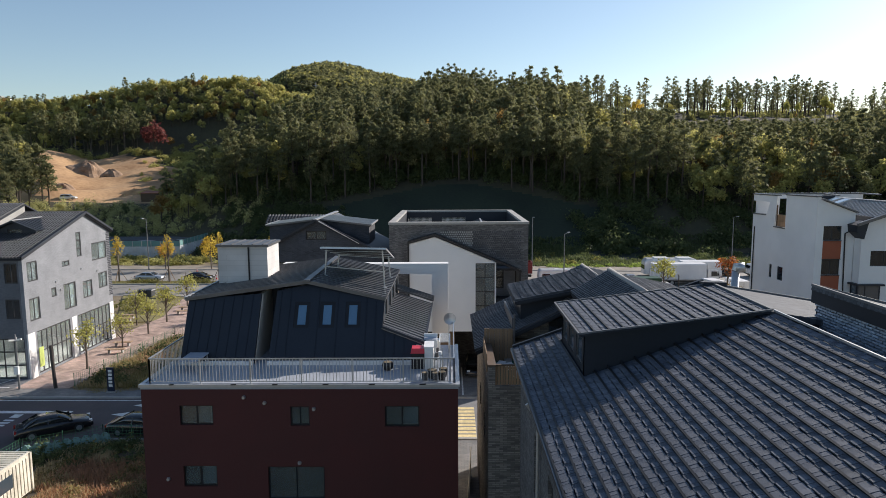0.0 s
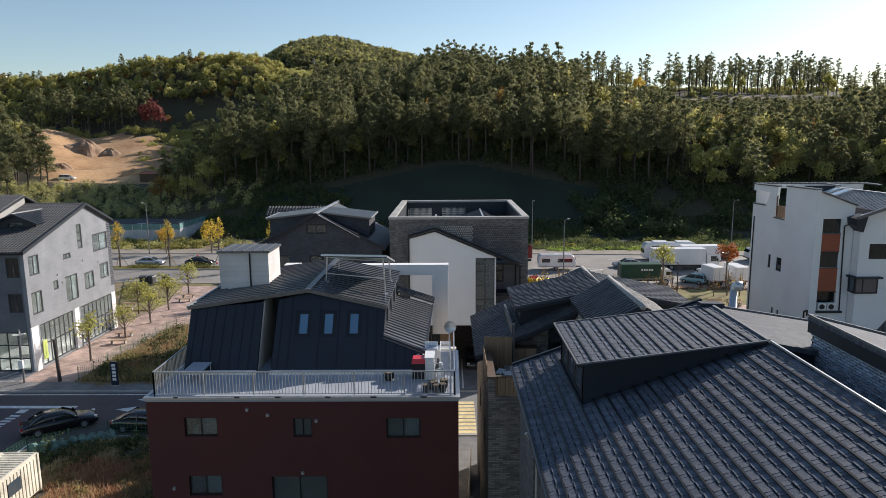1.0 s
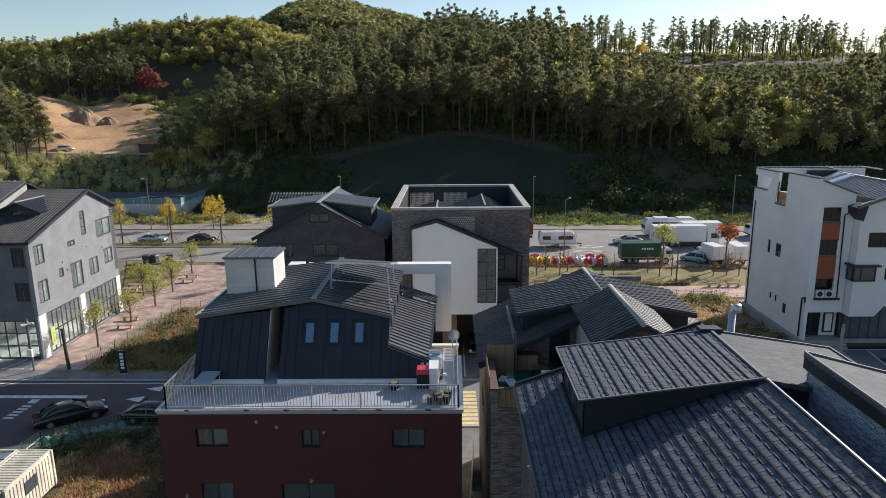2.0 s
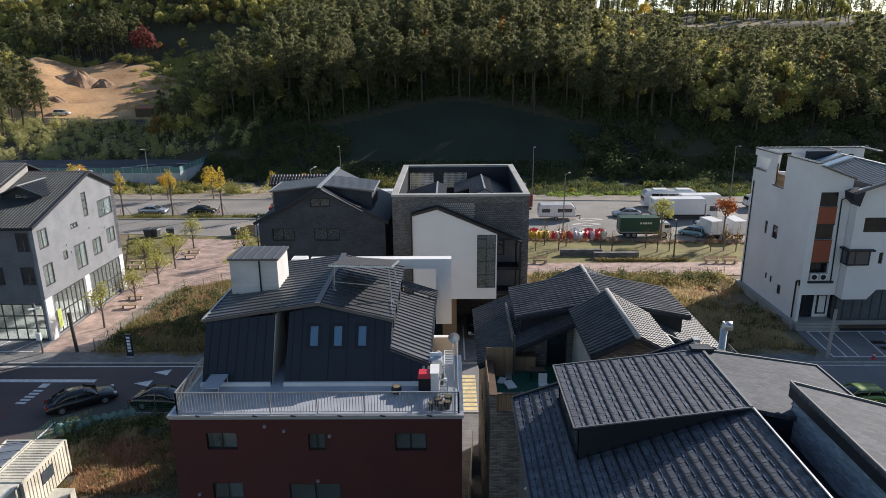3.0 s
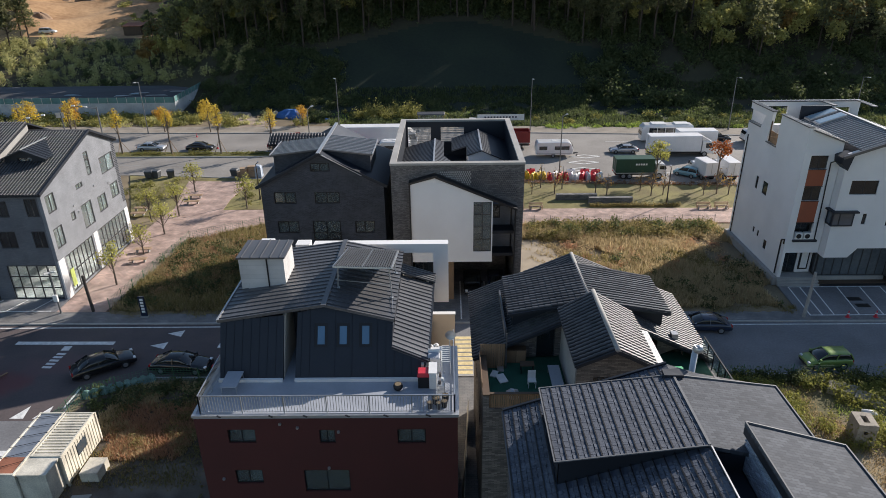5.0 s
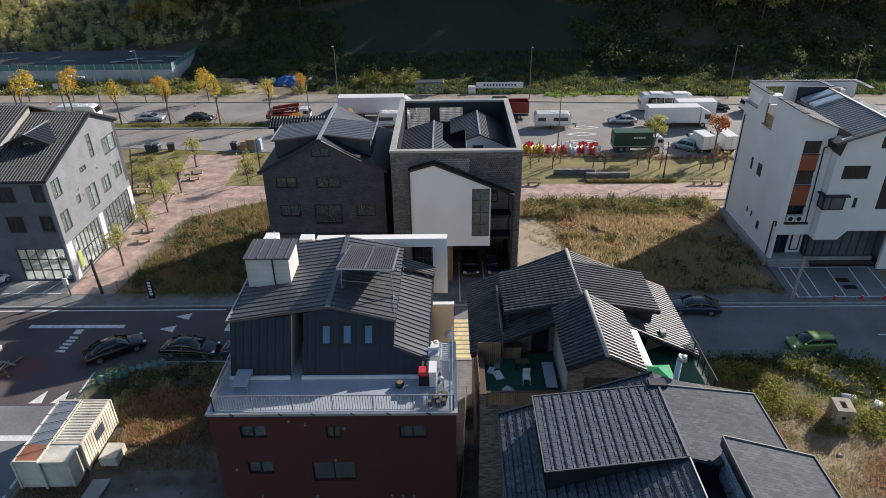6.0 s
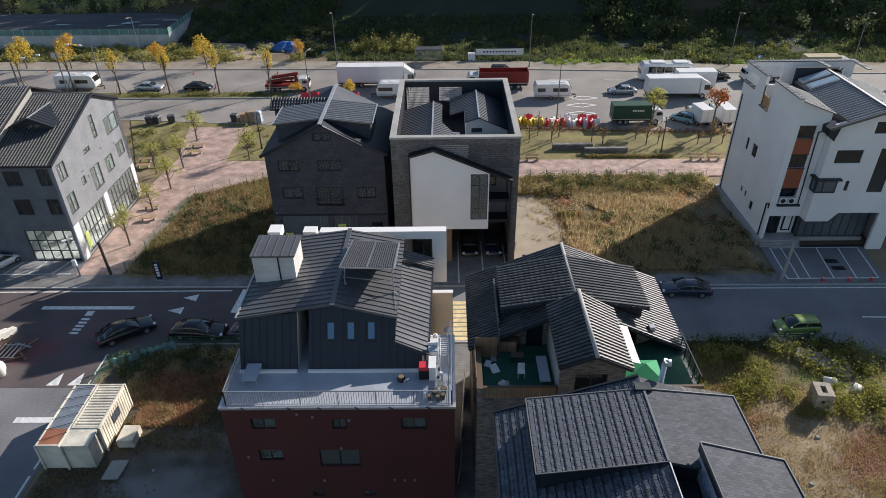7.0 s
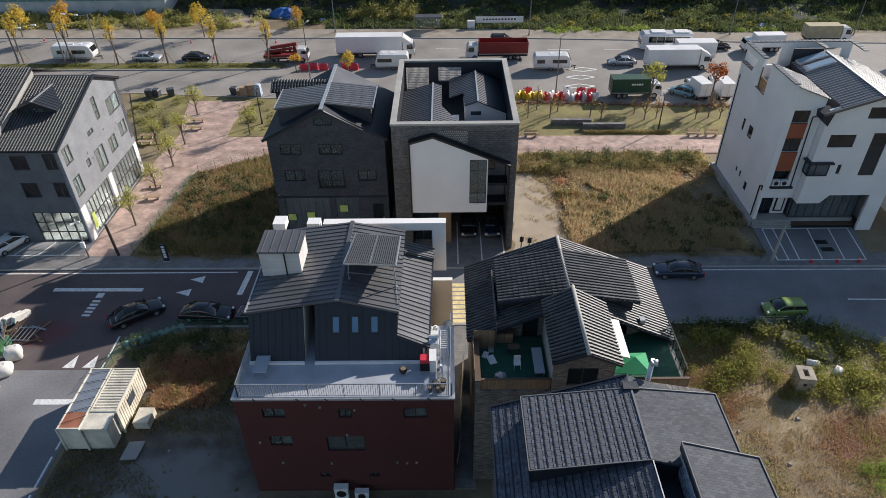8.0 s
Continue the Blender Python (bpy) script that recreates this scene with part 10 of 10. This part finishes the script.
# on the turf terraces
ch = thing("chair", "white plastic stacking chair on the turf", "chair", at=(4.43, 30.25, 9.5))
part("seat", Geo().box(-0.22, 0.22, -0.22, 0.22, 0.4, 0.45), WHITE_PLASTIC, ch)
part("backrest", Geo().box(-0.22, 0.22, 0.2, 0.25, 0.45, 0.9), WHITE_PLASTIC, ch)
for x in (-0.2, 0.2):
    for y in (-0.2, 0.2):
        part("leg", Geo().box(x - 0.02, x + 0.02, y - 0.02, y + 0.02, 0, 0.4), WHITE_PLASTIC, ch)
for x, y, w, a in ((2.8, 30.9, 0.85, 20), (2.4, 31.35, 0.6, -25), (2.8, 31.85, 0.6, 0)):
    s = single("folded_sheet", Geo().prism([(-w * 0.3, -w * 0.42, 0.0), (w * 0.3, -w * 0.42, 0.0), (w * 0.3, w * 0.42, 0.08), (-w * 0.3, w * 0.42, 0.08)], (0, 0, 0.05)), WHITE_PLASTIC if a else STEEL, "pale plastic sheet lying on the turf", "sheet", "sheets on the turf")
    s.matrix_basis = pose(x, y, 9.5, 0, 0, a)
lt = thing("table", "long pale blue-grey folding table on the turf", "table", at=(5.8, 30.45, 9.5))
part("top", Geo().box(-0.33, 0.33, -1.15, 1.15, 0.42, 0.47), FLOOR_PAINT, lt)
for x in (-0.28, 0.28):
    for y in (-1.05, 1.05):
        part("leg", Geo().box(x - 0.02, x + 0.02, y - 0.02, y + 0.02, 0, 0.42), STEEL, lt)
st = thing("table", "small dark terrace table set against the wall", "table", at=(4.3, 31.6, 9.5))
part("top", Geo().box(-0.4, 0.4, -0.25, 0.25, 0.55, 0.6), WOOD_DARK, st)
for x in (-0.35, 0.35):
    for y in (-0.2, 0.2):
        part("leg", Geo().box(x - 0.02, x + 0.02, y - 0.02, y + 0.02, 0, 0.55), BLACK_METAL, st)
heap = [(0.42 * math.cos(a) * random.uniform(0.85, 1.15), 0.36 * math.sin(a) * random.uniform(0.85, 1.15)) for a in np.linspace(0, math.tau, 11, endpoint=False)]
cl_ = single("cloth", Geo().loft([[(x, y, 0) for x, y in heap], [(x * 0.8, y * 0.8, 0.22 + 0.06 * (i % 2)) for i, (x, y) in enumerate(heap)], [(x * 0.2, y * 0.2, 0.42) for x, y in heap]]), METAL_TRIM, "grey cover thrown over something on the turf", "cover")
cl_.matrix_basis = pose(3.26, 29.4, 9.5)
cb = thing("cupboard", "dark wooden terrace cupboard against the wall", "cupboard", at=(3.75, 32.75, 9.5))
part("body", Geo().box(-0.6, 0.6, -0.25, 0.25, 0, 0.9), WOOD_DARK, cb)
part("door", Geo().box(-0.56, -0.02, -0.28, -0.25, 0.06, 0.84), WOOD, cb)
part("door", Geo().box(0.02, 0.56, -0.28, -0.25, 0.06, 0.84), WOOD, cb)
um = thing("canopy_tent", "bright green folding canopy tent on the terrace", "tent", at=(11.5, 29.5, 9.5))
R, A = [(-1.35, -0.9), (1.15, -1.05), (1.2, 0.85), (-1.1, 0.8)], (0.25, 0, 1.7)
part("roof", Geo().add([(x, y, 1.2) for x, y in R] + [A] + [(x, y, 1.16) for x, y in R] + [(A[0], A[1], 1.71)], [(0, 1, 4), (1, 2, 4), (2, 3, 4), (3, 0, 4), (6, 5, 9), (7, 6, 9), (8, 7, 9), (5, 8, 9), (0, 5, 6, 1), (1, 6, 7, 2), (2, 7, 8, 3), (3, 8, 5, 0)]), GREEN_CLOTH, um)
for x, y in R:
    part("leg", Geo().bar((x * 0.96, y * 0.96, 0), (x * 0.96, y * 0.96, 1.2), 0.04, 0.04, (0, 1, 0)), STEEL, um)
fl = thing("flue", "galvanised steel flue with a hooded top", "chimney", at=(11.0, 25.2, 0))
part("pipe", Geo().cyl((0, 0, 0), (0, 0, 15.1), 0.14, 0.14, 16), STEEL, fl, smooth=True)
part("hood", Geo().cyl((-0.02, 0, 15.22), (0.3, -0.08, 15.27), 0.19, 0.19, 16), STEEL, fl, smooth=True)
part("elbow", Geo().cyl((0, 0, 15.1), (0.1, 0, 15.35), 0.15, 0.19, 16), STEEL, fl)
part("wall_bracket", Geo().box(-0.3, 0.3, -0.8, -0.1, 11.0, 11.08), STEEL, fl)

# beside the box house
for x, y in ((7.6, 55.6), (8.4, 55.4)):
    b = thing("meter_post", "black metal meter post beside the lot path", "post", "meter posts", at=(x, y, 0))
    part("post", Geo().box(-0.05, 0.05, -0.05, 0.05, 0, 1.9), BLACK_METAL, b)
    part("box", Geo().box(-0.2, 0.2, -0.12, -0.05, 1.3, 1.9), BLACK_METAL, b)
slab("lot_path", ragged([(7.0, 55.2), (15.6, 55.2), (14.6, 56.5), (15.1, 57.6), (13.6, 59.0), (13.9, 60.6), (12.6, 62), (13.0, 64.2), (12.2, 66.0), (12.1, 68.3), (10.6, 70.2), (10.6, 72.5), (8.6, 74.0), (8.4, 76), (7.0, 76)], 0.6, 0.9), -0.012, mat("pale_gravel", (0.36, 0.3, 0.225), 0.95, var=0.25, scale=0.4, fine=10, bump=0.5), "pale gravel track beside the box house", "path", 0.2)
slab("footway_dirt", ragged([(10.5, 54.6), (32.6, 54.5), (32.6, 55.4), (10.5, 55.4)], 0.5, 0.5), 0.122, SOIL, "earth spilled over the footway", "ground patch", 0.02)
slab("footway_dirt", ragged([(-33.0, 54.7), (-19.2, 54.6), (-19.2, 55.5), (-33.0, 55.5)], 0.5, 0.5), 0.122, SOIL, "earth spilled over the footway", "ground patch", 0.02)
LOT_SOIL = patch_mat("lot_soil", ((0.08, 0.064, 0.048), (0.145, 0.118, 0.09)), ((-20.0, 27.0, 5.5, 4.5, (0.24, 0.225, 0.205)), (-24.5, 23.0, 3.0, 3.0, (0.2, 0.18, 0.155)), (-16.5, 22.0, 3.0, 4.0, (0.2, 0.185, 0.165)), (-18.5, 33.5, 3.0, 1.6, (0.2, 0.16, 0.12))))
slab("bare_lot", ragged([(-29.2, 14), (-13.65, 14), (-13.65, 43.9), (-24.6, 43.9), (-28.6, 41.4), (-29.2, 38)], 0.8, 0.15), -0.012, LOT_SOIL, "bare dark soil of the building lot with pale worn patches", "ground patch", 0.2)
for k in range(26):
    x, y, r = random.uniform(-27.5, -14.2), random.uniform(20, 36), random.uniform(0.05, 0.16)
    g_ = Geo().loft([[(x + r * math.cos(a) * random.uniform(0.8, 1.2), y + r * math.sin(a), -0.03) for a in np.linspace(0, math.tau, 7, endpoint=False)], [(x + 0.6 * r * math.cos(a), y + 0.6 * r * math.sin(a), r * 0.6) for a in np.linspace(0, math.tau, 7, endpoint=False)]])
    single("stone", g_, LOT_SOIL if k % 4 else CONCRETE, "small clod of earth lying on the bare lot" if k % 4 else "small grey stone lying on the bare lot", "stone", "lot stones")

# far side of the main road
bs = thing("bus_shelter", "glass bus shelter with a dark roof", "bus shelter", at=(-3.5, 126.4, 0.12))
for x in (-2.4, 2.4):
    for y in (-0.6, 0.6):
        part("post", Geo().box(x - 0.05, x + 0.05, y - 0.05, y + 0.05, 0, 2.5), POLE_GREY, bs)
part("roof", Geo().loft([[(-2.7, -1.0, 2.5), (2.7, -1.0, 2.5), (2.7, 1.0, 2.6), (-2.7, 1.0, 2.6)], [(-2.6, -0.9, 2.66), (2.6, -0.9, 2.66), (2.6, 0.9, 2.76), (-2.6, 0.9, 2.76)]]), METAL_ROOF, bs)
for k in range(3):
    part("back_pane", Geo().box(-2.3 + k * 1.55, -0.85 + k * 1.55, 0.6, 0.63, 0.3, 2.4), GLASS, bs)
part("seat", Geo().box(-1.6, 1.6, 0.1, 0.5, 0.42, 0.47), BENCH_WOOD, bs)
bn = thing("banner", "long white banner with unreadable dark bars", "banner", at=(10.2, 128.2, 0.1))
part("cloth", Geo().box(-4.6, 4.6, -0.02, 0.02, 0.7, 1.9), WHITE_PLASTIC, bn)
for k in range(11):
    part("letter_bar", Geo().box(-3.2 + k * 0.6, -2.85 + k * 0.6, -0.035, -0.02, 1.2, 1.5), PAINT_BLUE, bn)
for x in (-4.7, 4.7):
    part("post", Geo().bar((x, 0, 0), (x, 0, 2.1), 0.08, 0.08, (0, 1, 0)), POLE_GREY, bn)
single("cabinet", Geo().box(4.0, 5.4, 127.0, 127.8, 0, 1.5), WHITE_PLASTIC, "white roadside electrical cabinet", "cabinet")
TARP = mat("blue_tarp", (0.03, 0.12, 0.35), 0.6, var=0.25, scale=0.7, fine=8)
for i, (x, y, s) in enumerate(((-33.6, 137.0, 2.6), (-31.0, 135.2, 1.6), (60.5, 127.0, 0.9), (62.5, 126.2, 0.6), (71, 127, 0.7), (-29.8, 133.5, 0.9), (-25, 133.0, 0.8))):
    r1 = [(s * math.cos(a) * random.uniform(0.8, 1.3), s * 0.75 * math.sin(a) * random.uniform(0.8, 1.3), -0.1) for a in np.linspace(0, math.tau, 14, endpoint=False)]
    r2 = [(p[0] * random.uniform(0.68, 0.9), p[1] * random.uniform(0.65, 0.9), s * random.uniform(0.22, 0.5)) for p in r1]
    r3 = [(p[0] * random.uniform(0.25, 0.5) + 0.2 * s, p[1] * random.uniform(0.25, 0.45), s * random.uniform(0.4, 0.62)) for p in r1]
    o = single("tarpaulin", Geo().loft([r1, r2, r3]), TARP if i not in (3, 5) else WHITE_PLASTIC, "crumpled blue tarpaulin over a heap" if i not in (3, 5) else "white bag dumped in the scrub", "tarpaulin", "tarpaulins")
    o.matrix_basis = pose(x, y, float(hill(x, y)), 0, 0, 30 * i)

FENCE_PANEL = mat("pale_teal_sheet", (0.4, 0.5, 0.53), 0.6, var=0.2, scale=0.4, fine=8, bump=0.05)
wh = thing("warehouse", "low warehouse with a streaked dark flat roof and pale panel walls", "warehouse")
WALL_SHEET = mat("pale_grey_sheet", (0.46, 0.49, 0.51), 0.6, var=0.25, scale=0.5, fine=7, bump=0.06, obrand=0.12)
FENCE_TEAL = mat("teal_mesh_panel", (0.12, 0.25, 0.24), 0.6, var=0.2, scale=0.5, fine=10, bump=0.05)
for k in range(18):
    part("wall_panel", Geo().box(-112 + k * 3, -109.03 + k * 3, 138.5, 138.62, 0, 2.75), WALL_SHEET, wh)
for k in range(6):
    part("wall_panel", Geo().box(-58.0, -57.88, 138.5 + k * 3, 141.47 + k * 3, 0, 2.9), WALL_SHEET, wh)
part("wall", Geo().box(-112, -58.0, 156.3, 156.5, 0, 3.0), FENCE_PANEL, wh)
for k in range(27):
    part("screen_panel", Geo().box(-112 + k * 2, -110.06 + k * 2, 138.52, 138.56, 2.78, 3.95), FENCE_TEAL, wh)
    part("screen_post", Geo().box(-112.05 + k * 2, -111.96 + k * 2, 138.42, 138.5, 2.6, 4.0), METAL_TRIM, wh)
for k in range(9):
    part("screen_panel", Geo().box(-57.96, -57.92, 138.6 + k * 2, 140.54 + k * 2, 2.93, 4.05), FENCE_TEAL, wh)
    part("screen_post", Geo().box(-57.88, -57.8, 138.55 + k * 2, 138.64 + k * 2, 2.6, 4.1), METAL_TRIM, wh)
part("roof", Geo().prism([(-112.4, 140.5, 2.4), (-59.2, 140.5, 2.4), (-59.2, 156.2, 2.9), (-112.4, 156.2, 2.9)], (0, 0, 0.2)), mat("dark_felt_roof", (0.075, 0.075, 0.08), 0.9, var=0.45, scale=0.2, fine=2.0, stretch=(0.3, 3.0, 1.0)), wh)
for i in range(9):
    x, y = random.uniform(-108, -62), random.uniform(143, 154)
    part("roof_sheet", Geo().prism([(x, y, 2.72 + 0.032 * (y - 140.5)), (x + random.uniform(1.5, 5), y + 0.1, 2.72 + 0.032 * (y - 140.5)), (x + random.uniform(1.5, 4), y + random.uniform(0.5, 1.2), 2.76 + 0.032 * (y - 140.5)), (x + 0.3, y + 0.7, 2.75 + 0.032 * (y - 140.5))], (0, 0, 0.05)), (METAL_TRIM, FENCE_PANEL, CONCRETE)[i % 3], wh)
slab("dirt_track", ragged([(-41.5, 127.6), (-35.0, 127.9), (-37.5, 133), (-44.5, 141), (-50.0, 141), (-46.5, 136.5)], 0.6, 0.8), 0.13, mat("trodden_earth", (0.3, 0.235, 0.18), 0.95, var=0.4, scale=0.5, fine=5, bump=0.6), "trodden earth track leading up beside the warehouse", "path", 0.25)
for i in range(26):
    x, y, r = random.uniform(-41, -31), random.uniform(134.5, 140), random.uniform(0.2, 0.75)
    base = [(r * math.cos(a) * random.uniform(0.7, 1.25), r * math.sin(a) * random.uniform(0.7, 1.25), -0.1) for a in np.linspace(0, math.tau, 7, endpoint=False)]
    o = single("rubble", Geo().loft([base, [(q[0] * 0.8 + 0.1 * r, q[1] * 0.75, r * random.uniform(0.35, 0.6)) for q in base], [(q[0] * 0.3, q[1] * 0.3, r * 0.75) for q in base]]), (CONCRETE, SOIL, WOOD_DARK)[i % 3], ("grey concrete rubble", "clod of earth", "rotten timber lump")[i % 3] + " dumped behind the main road", "rubble", "roadside rubble")
    o.matrix_basis = pose(x, y, float(hill(x, y)), 0, 0, 40 * i)
sh = thing("shed", "brown shed below the earth cutting", "shed", at=(-94, 206, float(hill(-94, 206))))
part("cabin", Geo().box(-2.6, 2.6, -2, 2, 0, 2.6), WOOD_DARK, sh)
part("roof", Geo().prism([(-2.9, -2.3, 2.6), (2.9, -2.3, 2.6), (2.9, 2.3, 3.2), (-2.9, 2.3, 3.2)], (0, 0, 0.12)), RUSTY, sh)
DARK_EARTH = mat("dark_earth", (0.3, 0.2, 0.13), 0.95, var=0.4, scale=0.25, fine=1.5, bump=0.8)
for i, (x, y, s, h) in enumerate(((-139, 252, 8.0, 3.6), (-127, 246, 5.0, 2.4), (-131, 222, 4.5, 1.4), (-104, 216, 7.0, 2.0))):
    rings = []
    for k in range(9):
        f = k / 8
        rad = s * (1 - f) + 0.15
        zz = h * math.sin(f * math.pi / 2) ** 1.3
        row = []
        for a in np.linspace(0, math.tau, 28, endpoint=False):
            w = noise.noise(Vector((math.cos(a) * 1.5 + i * 7, math.sin(a) * 1.5, f * 2.5)))
            px_, py_ = x + rad * (1 + 0.35 * w) * math.cos(a), y + rad * (0.8 + 0.3 * w) * math.sin(a)
            row.append((px_, py_, float(hill(px_, py_)) * (1 - f) + float(hill(x, y)) * f + zz * (1 + 0.25 * w) - 0.6 * (1 - f)))
        rings.append(row)
    single("earth_mound", Geo().loft(rings), DARK_EARTH if i != 3 else EARTH, "heap of darker dug earth in the cutting", "mound", "earth mounds")
pp = thing("power_pole", "slim pale power pole on the hill", "pole", at=(-80, 400, float(hill(-80, 400))))
part("pole", Geo().cyl((0, 0, 0), (0, 0, 26), 0.35, 0.25, 8), CONCRETE, pp)
part("cross_arm", Geo().box(-1.5, 1.5, -0.1, 0.1, 24, 24.3), CONCRETE, pp)
vh = thing("hill_building", "pale flat-roofed building on the distant ridge", "building", at=(-262, 372, float(hill(-262, 372))))
part("walls", Geo().box(-14, 14, -5, 5, 0, 9), WHITE_RENDER, vh)
part("roof", Geo().box(-14.5, 14.5, -5.5, 5.5, 9, 9.6), CONCRETE, vh)
for k in range(8):
    part("window", Geo().box(-12.5 + k * 3.3, -10.5 + k * 3.3, -5.06, -5.0, 4.5, 6.5), CAR_GLASS, vh)

slab("parking_court", [(-62, 55.22), (-38.5, 55.22), (-38.5, 57.85), (-62, 57.85)], 0.1, ASPHALT, "asphalt parking court before the corner building", "parking", 0.2)
for k in range(8):
    stripe(-58.5 + 2.5 * k, 55.4, -57.6 + 2.5 * k, 57.7, 0.12, 0.112)
stripe(-60, 55.4, -39, 55.4, 0.12, 0.112)
# ---- roof tiles and bricks of the near house, piece by piece ----
def near_pieces():
    XE, ZE, RX, RZ, YF, YB, DX, DY0, DY1, DZ, PX, PZ, PY = NEAR
    def tile_mesh(name, lu, lv, material):
        """One stone-coated tile: split blocks in two staggered rows with ragged edges."""
        g = Geo()
        for r, (a, b, n) in enumerate(((-0.5, 0.0, 3), (0.0, 0.5, 3))):
            cuts = [0.0] + sorted((k + (0.3 if r else -0.2) + random.uniform(-0.12, 0.12)) / n for k in range(1, n)) + [1.0]
            for k in range(len(cuts) - 1):
                y0, y1 = -lu / 2 + cuts[k] * lu + 0.006, -lu / 2 + cuts[k + 1] * lu - 0.006
                odd = (k + r) % 2
                x0, x1 = a * lv + 0.01 + 0.022 * odd + random.uniform(0, 0.01), b * lv + 0.012 * odd + random.uniform(-0.006, 0.012)
                z0, z1 = (0.025 if odd else 0.017) + random.uniform(0, 0.005), 0.01 + random.uniform(0, 0.005)
                v = [(x0, y0, z0), (x0, y1, z0), (x1, y1, z1), (x1, y0, z1), (x0 - 0.004, y0 - 0.003, 0), (x0 - 0.004, y1 + 0.003, 0), (x1, y1 + 0.003, 0), (x1, y0 - 0.003, 0)]
                g.add(v, [(0, 1, 2, 3), (4, 5, 1, 0), (5, 6, 2, 1), (7, 4, 0, 3)])
        return mesh_of(name, g, material, fix=False)
    def cover(origin, along_y, up, length, width, parent, near_box, skew=0.0):
        """Courses of tiles between battens that run up the slope."""
        up = Vector(up)
        n = Vector((0, 1, 0)).cross(up).normalized()
        if n.z < 0:
            n = -n
        cols, rows = round(length / 0.5), round(width / 0.43)
        lu, lv = length / cols, width / rows
        kinds = [tile_mesh("roof_tile", lu - 0.006, lv, SHINGLE) for _ in range(7)]
        rot = Matrix((up, Vector((0, 1, 0)), n)).transposed().to_4x4()
        rest = Geo()
        count = 0
        for j in range(rows):
            p = Vector(origin) + up * (j * lv) + Vector((0, skew * j / rows, 0))
            part("batten", Geo().bar(p + n * 0.025, p + Vector((0, length, 0)) + n * 0.025, 0.05, 0.06, n), RIB, parent)
        for i in range(cols):
            for j in range(rows):
                c = Vector(origin) + Vector((0, (i + 0.5) * lu, 0)) + up * ((j + 0.5) * lv) + n * 0.004 + Vector((0, skew * (j + 0.5) / rows, 0))
                if along_y(c):
                    continue
                tile = kinds[random.randrange(7)]
                jig = Matrix.Rotation(random.uniform(-0.012, 0.012), 4, "Y")
                m = Matrix.Translation(c) @ rot @ jig
                x0, x1, y0, y1 = near_box
                if x0 < c.x < x1 and y0 < c.y < y1 and count < 295:
                    ob = part("roof_tile", tile, SHINGLE, parent)
                    ob.matrix_local = m
                    count += 1
                else:
                    rest.add([m @ v.co for v in tile.vertices], [tuple(p.vertices) for p in tile.polygons])
        part("far_tiles", rest, SHINGLE, parent, fix=False, kind="stuff")
    up = Vector((RX - XE, 0, RZ - ZE))
    width = up.length
    def hidden(c):
        return c.x > DX + 0.2 and DY0 + 0.1 < c.y < DY1 + 0.1
    cover((XE, YF, ZE), hidden, up.normalized(), YB - 0.05 - YF, width, HOUSE_NEAR, (2.0, 9.98, 11.0, 16.4))
    up = Vector((RX - DX, 0.0, RZ + 0.06 - DZ))
    cover((DX + 0.05, DY0 + 0.05, DZ), lambda c: False, up.normalized(), DY1 - DY0 - 0.08, up.length - 0.05, HOUSE_NEAR, (3.7, 10.0, 19.0, 24.5), 0.06)
    # bricks of the parapet face
    brick = mesh_of("brick", Geo().box(-0.05, 0.05, -0.12, 0.12, -0.028, 0.028), SKY_TINTED_BRICK)
    rest = Geo()
    n = 0
    for j in range(17):
        z = 13.6 + j * 0.085
        for i in range(50):
            y = PY - 0.25 - i * 0.29 - (0.145 if j % 2 else 0)
            if y < YF + 0.2 or z > PZ - 0.5:
                continue
            x = PX + 0.105 + random.uniform(-0.015, 0.01)
            if y > 14.4 and n < 298:
                ob = part("brick", brick, SKY_TINTED_BRICK, BRICK_FACE)
                ob.location = (x, y, z)
                n += 1
            else:
                rest.box(x - 0.05, x + 0.05, y - 0.12, y + 0.12, z - 0.028, z + 0.028)
    part("far_bricks", rest, SKY_TINTED_BRICK, BRICK_FACE, fix=False, kind="stuff")


near_pieces()
